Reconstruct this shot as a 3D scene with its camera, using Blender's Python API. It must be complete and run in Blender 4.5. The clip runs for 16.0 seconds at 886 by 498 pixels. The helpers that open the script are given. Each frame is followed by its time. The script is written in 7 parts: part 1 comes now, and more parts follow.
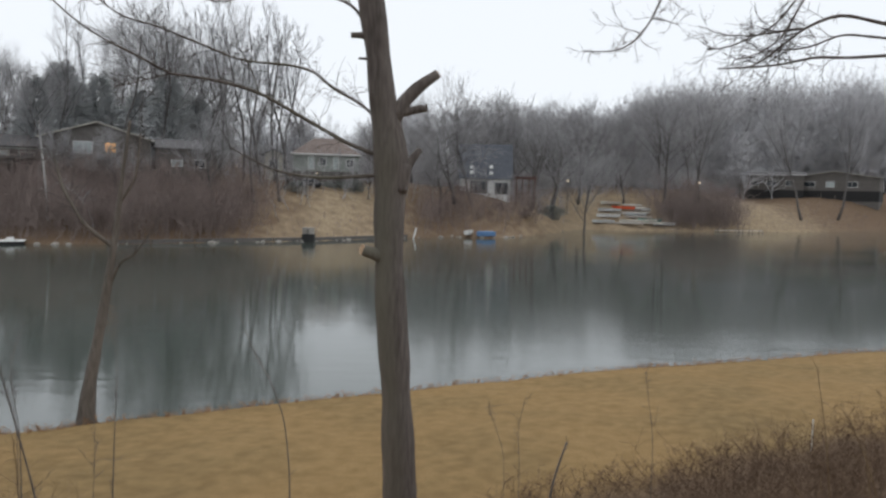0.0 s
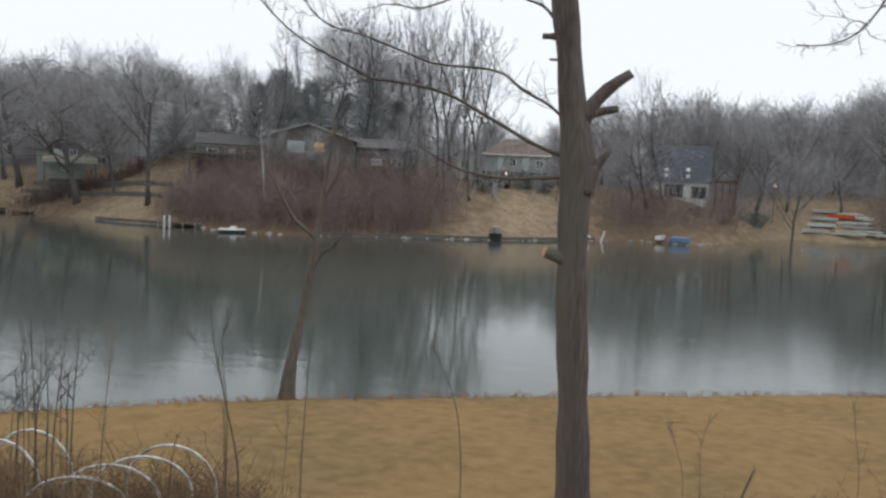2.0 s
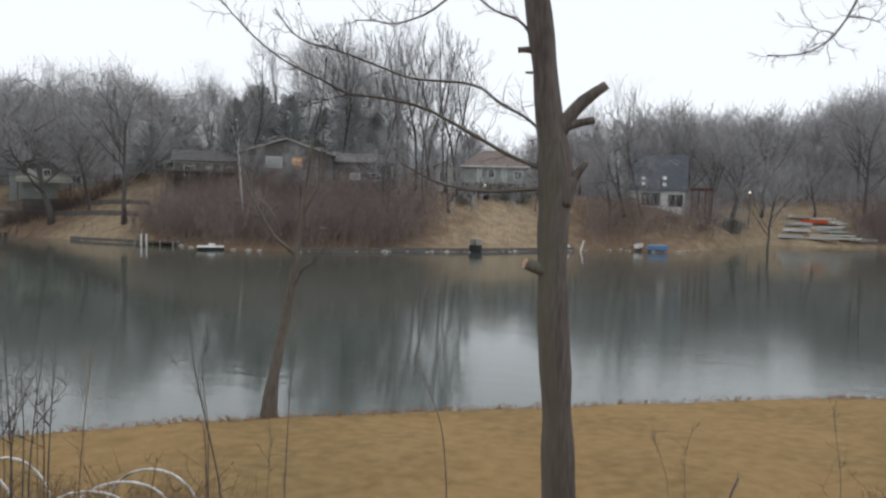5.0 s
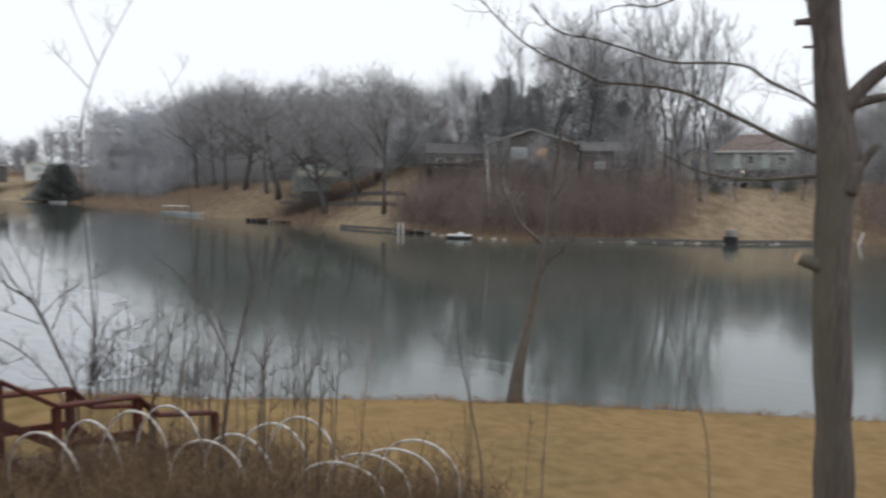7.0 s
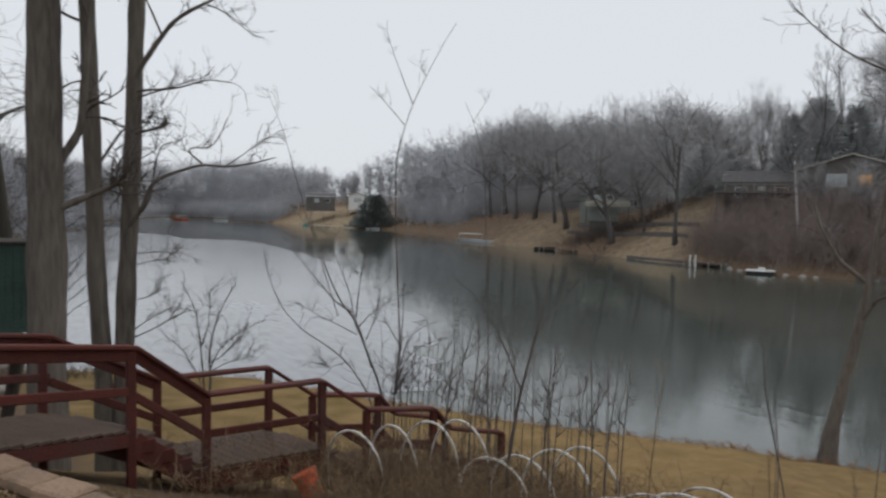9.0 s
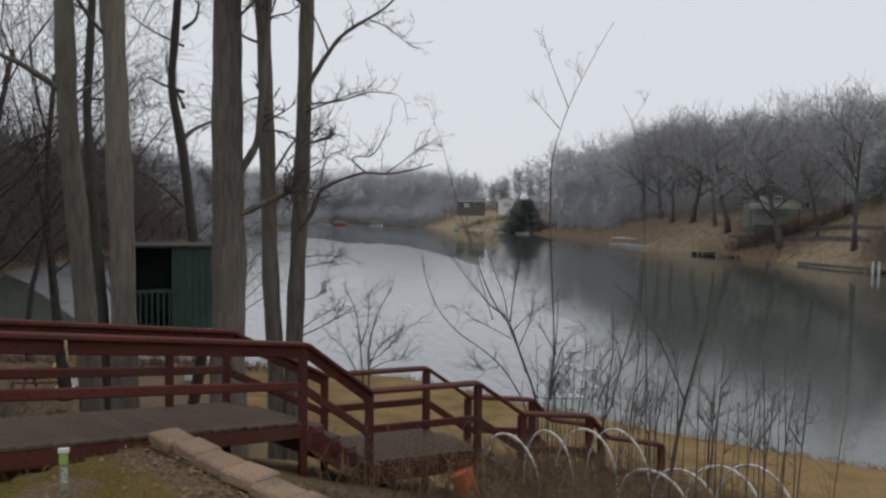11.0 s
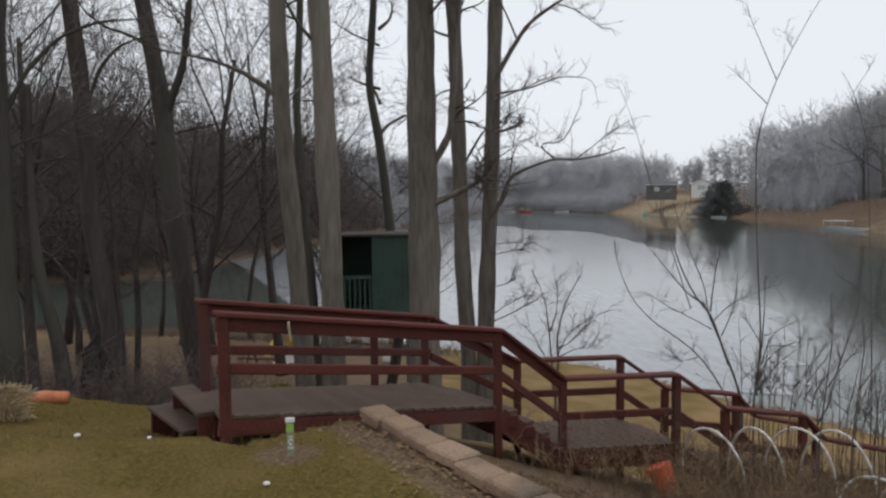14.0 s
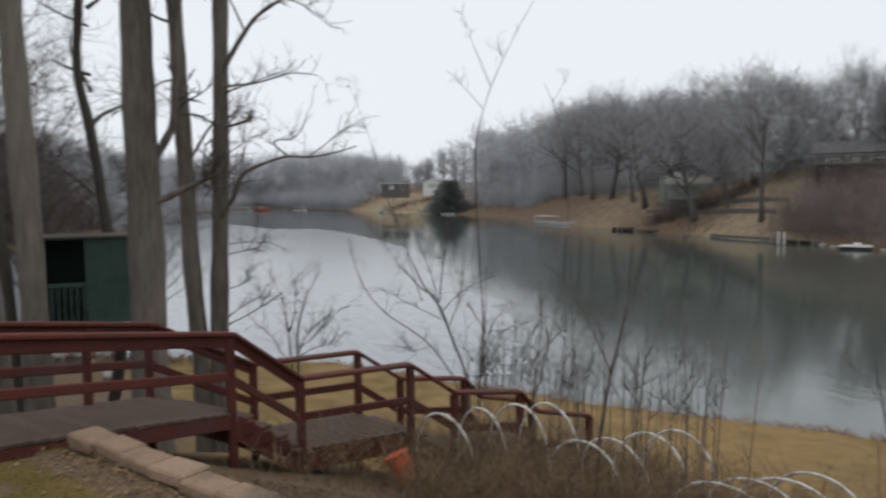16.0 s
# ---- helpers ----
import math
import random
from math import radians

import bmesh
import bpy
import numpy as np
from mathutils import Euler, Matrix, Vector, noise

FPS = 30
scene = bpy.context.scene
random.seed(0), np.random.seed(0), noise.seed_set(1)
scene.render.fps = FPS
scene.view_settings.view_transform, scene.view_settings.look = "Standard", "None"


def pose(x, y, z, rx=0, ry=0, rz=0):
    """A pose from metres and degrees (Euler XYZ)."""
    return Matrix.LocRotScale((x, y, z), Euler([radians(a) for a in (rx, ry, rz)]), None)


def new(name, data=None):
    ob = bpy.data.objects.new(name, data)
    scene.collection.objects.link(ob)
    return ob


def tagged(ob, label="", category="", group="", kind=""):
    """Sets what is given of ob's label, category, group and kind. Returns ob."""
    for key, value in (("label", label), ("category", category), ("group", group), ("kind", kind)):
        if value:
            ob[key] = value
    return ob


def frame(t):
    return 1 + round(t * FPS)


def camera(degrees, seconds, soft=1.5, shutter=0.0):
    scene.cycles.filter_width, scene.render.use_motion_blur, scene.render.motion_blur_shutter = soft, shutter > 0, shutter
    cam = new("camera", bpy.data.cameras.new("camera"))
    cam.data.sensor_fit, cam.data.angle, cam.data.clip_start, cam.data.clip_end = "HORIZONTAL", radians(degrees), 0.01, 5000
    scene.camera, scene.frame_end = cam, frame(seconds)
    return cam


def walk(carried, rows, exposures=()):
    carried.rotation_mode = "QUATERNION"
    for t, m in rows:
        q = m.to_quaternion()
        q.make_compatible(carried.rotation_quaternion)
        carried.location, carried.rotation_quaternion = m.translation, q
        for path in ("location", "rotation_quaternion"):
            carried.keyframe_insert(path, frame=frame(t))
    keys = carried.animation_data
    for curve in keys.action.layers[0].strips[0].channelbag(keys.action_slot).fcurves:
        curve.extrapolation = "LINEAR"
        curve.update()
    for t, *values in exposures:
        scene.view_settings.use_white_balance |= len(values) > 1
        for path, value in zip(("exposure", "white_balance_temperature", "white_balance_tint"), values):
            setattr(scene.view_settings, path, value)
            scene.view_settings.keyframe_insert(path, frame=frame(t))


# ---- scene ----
cam = camera(63.5, 16.0, soft=2.4, shutter=0.4)
ROWS = [
    (0, 0, 0, 7.5, 85.64, -1.3, 0.1),
    (0.5, 0.101, -0.043, 7.508, 84.74, -2.06, 2.5),
    (1, 0.151, -0.016, 7.516, 84.8, -2.43, 3.33),
    (1.5, 0.106, -0.015, 7.517, 84.94, -2.43, 10.42),
    (2, 0.061, 0.02, 7.515, 85.19, -2.59, 15.07),
    (2.5, 0.049, 0.024, 7.541, 86.49, -2.89, 17.07),
    (3, 0.053, 0.013, 7.544, 86.98, -2.29, 16.24),
    (3.5, 0.059, 0.04, 7.538, 86.18, -1.74, 14.82),
    (6, 0.051, 0.015, 7.539, 86.28, -1.47, 13.32),
    (6.5, -0.01, -0.015, 7.532, 85.35, -1.26, 22.31),
    (7, -0.079, -0.089, 7.548, 85.02, -0.89, 32.63),
    (7.5, 0.008, -0.071, 7.533, 85.23, -0.78, 40.86),
    (8, -0.062, -0.082, 7.528, 85.87, -1.09, 45.56),
    (8.5, -0.158, -0.071, 7.515, 86.63, -1.42, 50.69),
    (9, -0.158, -0.099, 7.516, 86.99, -1.22, 55.27),
    (9.5, -0.206, -0.1, 7.511, 87.16, -1.58, 59.45),
    (10, -0.176, -0.131, 7.518, 87.13, -1.22, 62.72),
    (12.5, -0.182, -0.227, 7.508, 86.58, -0.84, 71.04),
    (13, -0.175, -0.24, 7.51, 86.15, -0.6, 72.84),
    (13.5, -0.168, -0.269, 7.516, 86.04, -0.11, 77.67),
    (14, -0.169, -0.286, 7.517, 86.06, 0.54, 81.84),
    (14.5, -0.185, -0.275, 7.515, 85.92, 0.38, 80.65),
    (15, -0.206, -0.259, 7.511, 85.42, 0.48, 76.33),
    (15.5, -0.222, -0.232, 7.507, 85.4, 0.61, 69.67),
    (16, -0.215, -0.193, 7.509, 85.7, 0.62, 61.18),
]

walk(cam, [(t, pose(x, y, z, rx, ry, rz)) for t, x, y, z, rx, ry, rz in ROWS],
     exposures=[(0, 0.34), (2.5, 0.39), (3.5, 0.4), (6.5, 0.41), (7.4, 0.42), (8, 0.26), (10, -0.08), (13, -0.02), (14, 0.18), (15.2, 0.26), (16, 0.2)])

# ---- light: an even winter overcast ----
world = bpy.data.worlds.new("overcast")
scene.world = world
world.use_nodes = True
wt = world.node_tree
sky = wt.nodes.new("ShaderNodeTexSky")
sky.sky_type, sky.sun_disc = "NISHITA", False
sky.sun_elevation, sky.sun_rotation = radians(65), radians(200)
sky.air_density, sky.dust_density = 1.0, 4.0
cloud = wt.nodes.new("ShaderNodeMix")
cloud.data_type = "RGBA"
cloud.inputs[0].default_value = 0.93
cloud.inputs[7].default_value = (7.6, 7.95, 8.4, 1)
wt.links.new(sky.outputs[0], cloud.inputs[6])
back = wt.nodes["Background"]
wt.links.new(cloud.outputs[2], back.inputs[0])
back.inputs[1].default_value = 0.1
sun = new("sun", bpy.data.lights.new("sun", "SUN"))
sun.data.energy, sun.data.angle, sun.data.color = 0.5, radians(40), (1, 0.96, 0.9)
sun.matrix_world = pose(0, 0, 60, 25, 0, 160)


# ---- materials ----
def mat(name, ca, cb, scale=4.0, rough=0.85, bump=0.3, fine=30.0, metal=0.0, wave=0.0, spot=None, island=0.0, stretch=(1, 1, 1), ior=1.45):
    """A surface that varies between two colours at two scales, with relief; spot: a third colour in patches."""
    m = bpy.data.materials.new(name)
    m.use_nodes = True
    nt = m.node_tree
    p = nt.nodes["Principled BSDF"]
    p.inputs["Roughness"].default_value, p.inputs["Metallic"].default_value, p.inputs["IOR"].default_value = rough, metal, ior
    tc = nt.nodes.new("ShaderNodeTexCoord")
    mp = nt.nodes.new("ShaderNodeMapping")
    mp.inputs["Scale"].default_value = stretch
    nt.links.new(tc.outputs["Object"], mp.inputs[0])
    big, small = nt.nodes.new("ShaderNodeTexNoise"), nt.nodes.new("ShaderNodeTexNoise")
    for n, s in ((big, scale), (small, fine)):
        n.inputs["Scale"].default_value, n.inputs["Detail"].default_value = s, 6
        nt.links.new(mp.outputs[0], n.inputs["Vector"])
    add = nt.nodes.new("ShaderNodeMath")
    add.operation = "ADD"
    nt.links.new(big.outputs[0], add.inputs[0])
    nt.links.new(small.outputs[0], add.inputs[1])
    last = add
    if island:
        gi = nt.nodes.new("ShaderNodeObjectInfo")
        ma = nt.nodes.new("ShaderNodeMath")
        ma.operation = "MULTIPLY_ADD"
        ma.inputs[1].default_value = island
        nt.links.new(gi.outputs["Random"], ma.inputs[0])
        nt.links.new(add.outputs[0], ma.inputs[2])
        last = ma
    mr = nt.nodes.new("ShaderNodeMapRange")
    mr.inputs[1].default_value, mr.inputs[2].default_value = 0.7, 1.3 + island
    nt.links.new(last.outputs[0], mr.inputs[0])
    mix = nt.nodes.new("ShaderNodeMix")
    mix.data_type = "RGBA"
    mix.inputs[6].default_value, mix.inputs[7].default_value = (*ca, 1), (*cb, 1)
    nt.links.new(mr.outputs[0], mix.inputs[0])
    out = mix.outputs[2]
    if spot:
        patch = nt.nodes.new("ShaderNodeTexNoise")
        patch.inputs["Scale"].default_value, patch.inputs["Detail"].default_value = scale * 0.37, 8
        nt.links.new(mp.outputs[0], patch.inputs["Vector"])
        pr = nt.nodes.new("ShaderNodeMapRange")
        pr.inputs[1].default_value, pr.inputs[2].default_value = 0.5, 0.68
        nt.links.new(patch.outputs[0], pr.inputs[0])
        m2 = nt.nodes.new("ShaderNodeMix")
        m2.data_type = "RGBA"
        m2.inputs[7].default_value = (*spot, 1)
        nt.links.new(pr.outputs[0], m2.inputs[0])
        nt.links.new(out, m2.inputs[6])
        out = m2.outputs[2]
    nt.links.new(out, p.inputs["Base Color"])
    if bump:
        b = nt.nodes.new("ShaderNodeBump")
        b.inputs["Strength"].default_value, b.inputs["Distance"].default_value = bump, 0.03
        nt.links.new(small.outputs[0], b.inputs["Height"])
        nt.links.new(b.outputs[0], p.inputs["Normal"])
    return m


M_BARK = mat("bark_grey", (0.07, 0.059, 0.049), (0.178, 0.152, 0.129), 1.2, 0.9, 0.9, 14, spot=(0.17, 0.16, 0.125), stretch=(1, 1, 0.18))
M_BARK_BROWN = mat("bark_brown", (0.066, 0.054, 0.048), (0.17, 0.143, 0.127), 1.5, 0.92, 1.0, 18, spot=(0.13, 0.12, 0.09), stretch=(1, 1, 0.15))
M_BARK_DARK = mat("dark_bark", (0.024, 0.02, 0.0175), (0.068, 0.056, 0.049), 1.5, 0.9, 1.0, 18, spot=(0.06, 0.058, 0.045), stretch=(1, 1, 0.15))
M_TWIG = mat("twig", (0.06, 0.05, 0.045), (0.13, 0.11, 0.10), 0.6, 0.9, 0.0)
# far crowns: twig colour made paler than bark in place of mist
M_TWIG_FAR = mat("hazed_far_twigs", (0.29, 0.282, 0.286), (0.41, 0.4, 0.404), 0.2, 0.9, 0.0, 3, island=0.4)
# lake-end woods: base colour lifted to put the distance haze into it
M_WOODS = mat("haze_paled_twigs", (0.39, 0.394, 0.416), (0.52, 0.524, 0.546), 0.05, 0.9, 0.0, 1)
# hillside woods carry the mist as a paler base colour
M_WOODS_HAZED = mat("haze_paled_hill_woods", (0.39, 0.386, 0.396), (0.52, 0.514, 0.526), 0.05, 0.9, 0.0, 1, island=0.4)
M_TWIG_COVE = mat("cove_twigs", (0.085, 0.076, 0.073), (0.16, 0.144, 0.138), 0.2, 0.9, 0.0, 3, island=0.4)
M_BARK_FAR = mat("far_bark", (0.075, 0.068, 0.064), (0.14, 0.13, 0.125), 0.4, 0.9, 0.2, 3, island=0.4)
M_COVE = mat("cove_brush", (0.07, 0.052, 0.046), (0.145, 0.11, 0.098), 0.25, 0.9, 0.0, 3)
M_BRUSH = mat("brush", (0.19, 0.146, 0.13), (0.31, 0.25, 0.226), 0.25, 0.9, 0.0, 3)
M_RUST = mat("rusty_grass", (0.20, 0.095, 0.04), (0.36, 0.2, 0.09), 2.0, 0.9, 0.0)
M_WEED = mat("dry_weed", (0.12, 0.078, 0.044), (0.28, 0.19, 0.105), 2.0, 0.9, 0.0)
M_STRAW = mat("pale_straw", (0.26, 0.19, 0.11), (0.46, 0.36, 0.22), 2.0, 0.9, 0.0)
M_BRAMBLE = mat("bramble", (0.092, 0.059, 0.038), (0.195, 0.128, 0.082), 2.0, 0.9, 0.0)
M_BIRCH = mat("pale_birch_bark", (0.4, 0.385, 0.37), (0.62, 0.6, 0.58), 2.0, 0.8, 0.2, 12, spot=(0.2, 0.19, 0.18), stretch=(1, 1, 2.5))
M_CUT = mat("cut_wood", (0.42, 0.28, 0.17), (0.55, 0.38, 0.24), 8, 0.8, 0.3)
# far evergreen needles: greyed and lightened, with the haze in the colour
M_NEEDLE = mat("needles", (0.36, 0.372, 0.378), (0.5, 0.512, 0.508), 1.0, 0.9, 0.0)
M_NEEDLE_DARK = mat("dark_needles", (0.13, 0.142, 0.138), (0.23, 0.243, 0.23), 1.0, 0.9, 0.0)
M_DECK = mat("deck_red_stain", (0.05, 0.0115, 0.0078), (0.118, 0.027, 0.0175), 3, 0.82, 0.4, 40, spot=(0.07, 0.03, 0.025), island=0.3)
M_DECKTOP = mat("deck_worn_boards", (0.052, 0.033, 0.023), (0.112, 0.074, 0.054), 3, 0.75, 0.5, 30, spot=(0.095, 0.056, 0.042), island=0.5)
M_STONE = mat("wall_block", (0.2, 0.132, 0.086), (0.36, 0.245, 0.166), 4, 0.92, 1.0, 28, spot=(0.13, 0.095, 0.07), island=0.5)
M_PVC = mat("white_pipe", (0.55, 0.54, 0.5), (0.78, 0.77, 0.73), 14, 0.5, 0.1, spot=(0.26, 0.2, 0.15))
M_GREEN = mat("green_boards", (0.02, 0.041, 0.034), (0.038, 0.074, 0.06), 2, 0.7, 0.3, 20)
M_DARK = mat("dark_inside", (0.012, 0.012, 0.012), (0.03, 0.03, 0.03), 2, 0.8, 0.0)
M_ORANGE = mat("orange_plastic", (0.6, 0.08, 0.03), (0.78, 0.14, 0.055), 4, 0.45, 0.1)
M_PUMPKIN = mat("faded_orange_log", (0.40, 0.12, 0.05), (0.55, 0.2, 0.09), 4, 0.7, 0.4)
M_WHITE = mat("white_paint", (0.6, 0.6, 0.58), (0.8, 0.8, 0.78), 2, 0.6, 0.1)
M_LEAF = mat("dry_leaf", (0.13, 0.075, 0.04), (0.28, 0.18, 0.1), 20, 0.8, 0.0)
M_SIGNGREEN = mat("sign_green", (0.22, 0.38, 0.06), (0.3, 0.48, 0.1), 8, 0.6, 0.0)
M_STAKE = mat("olive_stake_paint", (0.16, 0.18, 0.105), (0.26, 0.28, 0.18), 8, 0.6, 0.1)
M_GREY = mat("grey_siding", (0.22, 0.24, 0.22), (0.33, 0.35, 0.32), 1, 0.8, 0.2, 6)
M_BROWN = mat("brown_siding", (0.095, 0.087, 0.081), (0.155, 0.142, 0.13), 1, 0.85, 0.2, 6)
M_CREAM = mat("cream_siding", (0.45, 0.42, 0.36), (0.6, 0.57, 0.5), 1, 0.8, 0.2, 6)
M_ROOF = mat("dark_shingle", (0.08, 0.077, 0.078), (0.15, 0.145, 0.147), 1.2, 0.9, 0.5, 12)
M_ROOFB = mat("blue_grey_shingle", (0.06, 0.066, 0.08), (0.105, 0.113, 0.13), 1.2, 0.9, 0.5, 12)
M_ROOFBR = mat("brown_shingle", (0.13, 0.10, 0.09), (0.22, 0.18, 0.16), 1.2, 0.9, 0.5, 12)
M_BLUE = mat("blue_tarp", (0.09, 0.19, 0.38), (0.16, 0.29, 0.48), 3, 0.5, 0.3)
M_ROCK = mat("shore_rock", (0.20, 0.18, 0.16), (0.42, 0.39, 0.35), 1, 0.9, 0.6, 6, island=0.6)
M_YELLOW = mat("yellow_plastic", (0.6, 0.4, 0.04), (0.75, 0.5, 0.08), 4, 0.5, 0.0)
M_REDWOOD = mat("brick_red_wood", (0.085, 0.045, 0.036), (0.14, 0.075, 0.06), 3, 0.8, 0.2)
M_CAR = mat("dark_car_paint", (0.03, 0.03, 0.032), (0.06, 0.06, 0.065), 1, 0.3, 0.0)
M_ALU = mat("boat_aluminium", (0.5, 0.52, 0.53), (0.68, 0.7, 0.7), 2, 0.4, 0.05, metal=0.3)
M_BOATGREEN = mat("boat_green", (0.10, 0.28, 0.24), (0.16, 0.36, 0.32), 2, 0.4, 0.0)
M_ROPE = mat("rope", (0.3, 0.24, 0.15), (0.5, 0.42, 0.3), 30, 0.9, 0.2)


def glass(name, tint, rough=0.08):
    m = bpy.data.materials.new(name)
    m.use_nodes = True
    p = m.node_tree.nodes["Principled BSDF"]
    p.inputs["Base Color"].default_value = (*tint, 1)
    p.inputs["Roughness"].default_value, p.inputs["IOR"].default_value = rough, 1.6
    return m


M_PANE = glass("window_pane", (0.02, 0.025, 0.03))
M_BLIND = glass("pale_blind_behind_pane", (0.4, 0.45, 0.45), 0.2)


def glow(name, colour, strength):
    m = bpy.data.materials.new(name)
    m.use_nodes = True
    p = m.node_tree.nodes["Principled BSDF"]
    p.inputs["Base Color"].default_value = (*colour, 1)
    p.inputs["Emission Color"].default_value, p.inputs["Emission Strength"].default_value = (*colour, 1), strength
    return m


M_LIT = glow("lit_window", (1.0, 0.5, 0.16), 0.9)
M_LAMP = glow("lamp_glow", (1.0, 0.82, 0.6), 1.3)

M_WATER = bpy.data.materials.new("lake_water")
M_WATER.use_nodes = True
nt = M_WATER.node_tree
p = nt.nodes["Principled BSDF"]
p.inputs["Base Color"].default_value = (0.06, 0.072, 0.062, 1)
p.inputs["Roughness"].default_value, p.inputs["IOR"].default_value = 0.03, 1.6
tc = nt.nodes.new("ShaderNodeTexCoord")
heights = []
for sc, st, rot in ((2.6, (0.3, 2.6, 1), 0.5), (0.55, (0.4, 2.0, 1), 0.3), (7.0, (0.4, 3.2, 1), 0.4)):
    mp = nt.nodes.new("ShaderNodeMapping")
    mp.inputs["Scale"].default_value, mp.inputs["Rotation"].default_value = st, (0, 0, rot)
    n = nt.nodes.new("ShaderNodeTexNoise")
    n.inputs["Scale"].default_value, n.inputs["Detail"].default_value = sc, 3
    nt.links.new(tc.outputs["Object"], mp.inputs[0])
    nt.links.new(mp.outputs[0], n.inputs["Vector"])
    heights.append(n)
# gusts: ripples stronger in patches
gust = nt.nodes.new("ShaderNodeTexNoise")
gust.inputs["Scale"].default_value = 0.03
nt.links.new(tc.outputs["Object"], gust.inputs["Vector"])
gr = nt.nodes.new("ShaderNodeMapRange")
gr.inputs[1].default_value, gr.inputs[2].default_value, gr.inputs[3].default_value, gr.inputs[4].default_value = 0.42, 0.62, 0.25, 1.0
nt.links.new(gust.outputs[0], gr.inputs[0])
mul = nt.nodes.new("ShaderNodeMath")
mul.operation = "MULTIPLY"
nt.links.new(heights[0].outputs[0], mul.inputs[0])
nt.links.new(gr.outputs[0], mul.inputs[1])
small = nt.nodes.new("ShaderNodeMath")
small.operation = "MULTIPLY_ADD"
small.inputs[1].default_value = 0.07
nt.links.new(heights[2].outputs[0], small.inputs[0])
nt.links.new(mul.outputs[0], small.inputs[2])
ad = nt.nodes.new("ShaderNodeMath")
ad.operation = "ADD"
nt.links.new(small.outputs[0], ad.inputs[0])
nt.links.new(heights[1].outputs[0], ad.inputs[1])
bp = nt.nodes.new("ShaderNodeBump")
bp.inputs["Strength"].default_value, bp.inputs["Distance"].default_value = 0.155, 0.05
nt.links.new(ad.outputs[0], bp.inputs["Height"])
nt.links.new(bp.outputs[0], p.inputs["Normal"])

M_ICE = mat("lake_ice", (0.2, 0.21, 0.222), (0.28, 0.29, 0.303), 0.03, 0.16, 0.1, 1.4, spot=(0.18, 0.19, 0.2), stretch=(0.5, 1.6, 1))


# ---- building helpers ----
def mesh_of(name, verts, faces, material, smooth=False):
    me = bpy.data.meshes.new(name)
    me.from_pydata([tuple(v) for v in verts], [], [tuple(f) for f in faces])
    me.materials.append(material)
    if smooth:
        me.polygons.foreach_set("use_smooth", [True] * len(me.polygons))
    me.update()
    return me


def fast_mesh(name, verts, quads, material, smooth=False):
    """A mesh of quads from arrays."""
    me = bpy.data.meshes.new(name)
    verts, quads = np.asarray(verts, np.float32), np.asarray(quads, np.int32)
    k = quads.shape[1]
    me.vertices.add(len(verts))
    me.vertices.foreach_set("co", verts.ravel())
    me.loops.add(quads.size)
    me.loops.foreach_set("vertex_index", quads.ravel())
    me.polygons.add(len(quads))
    me.polygons.foreach_set("loop_start", np.arange(0, quads.size, k, dtype=np.int32))
    me.polygons.foreach_set("loop_total", np.full(len(quads), k, np.int32))
    if smooth:
        me.polygons.foreach_set("use_smooth", np.ones(len(quads), bool))
    me.materials.append(material)
    me.update(calc_edges=True)
    return me


def child(name, me, parent, label=""):
    ob = new(name, me)
    ob.parent = parent
    if label:
        ob["label"] = label
    return ob


def part(name, bm, material, parent, label=""):
    me = bpy.data.meshes.new(name)
    bm.to_mesh(me)
    bm.free()
    me.materials.append(material)
    return child(name, me, parent, label)


def empty(name, place=(0, 0, 0), label="", category="", group="", kind=""):
    ob = new(name)
    ob.location = place
    return tagged(ob, label, category, group, kind)


def box(bm, lo, hi, bevel=0.0):
    """An axis-aligned box in bm, with bevelled edges."""
    vs = [bm.verts.new((x, y, z)) for x in (lo[0], hi[0]) for y in (lo[1], hi[1]) for z in (lo[2], hi[2])]
    fs = [bm.faces.new([vs[i] for i in f]) for f in ((0, 1, 3, 2), (4, 6, 7, 5), (0, 4, 5, 1), (2, 3, 7, 6), (0, 2, 6, 4), (1, 5, 7, 3))]
    if bevel:
        es = {e for f in fs for e in f.edges}
        bmesh.ops.bevel(bm, geom=list(es), offset=bevel, segments=1, affect="EDGES")
    return fs


def boxed(lo, hi, bevel=0.0):
    bm = bmesh.new()
    box(bm, lo, hi, bevel)
    return bm


def beam(a, b, w, h, bevel=0.008, up=(0, 0, 1)):
    """A squared timber from a to b, w wide and h high, with eased edges."""
    a, b = Vector(a), Vector(b)
    bm = boxed((0, -w / 2, -h / 2), ((b - a).length, w / 2, h / 2), bevel)
    x = (b - a).normalized()
    y = Vector(up).cross(x)
    y = y.normalized() if y.length > 1e-4 else Vector((0, 1, 0)).cross(x).normalized()
    z = x.cross(y)
    bm.transform(Matrix.Translation(a) @ Matrix((x, y, z)).transposed().to_4x4())
    return bm


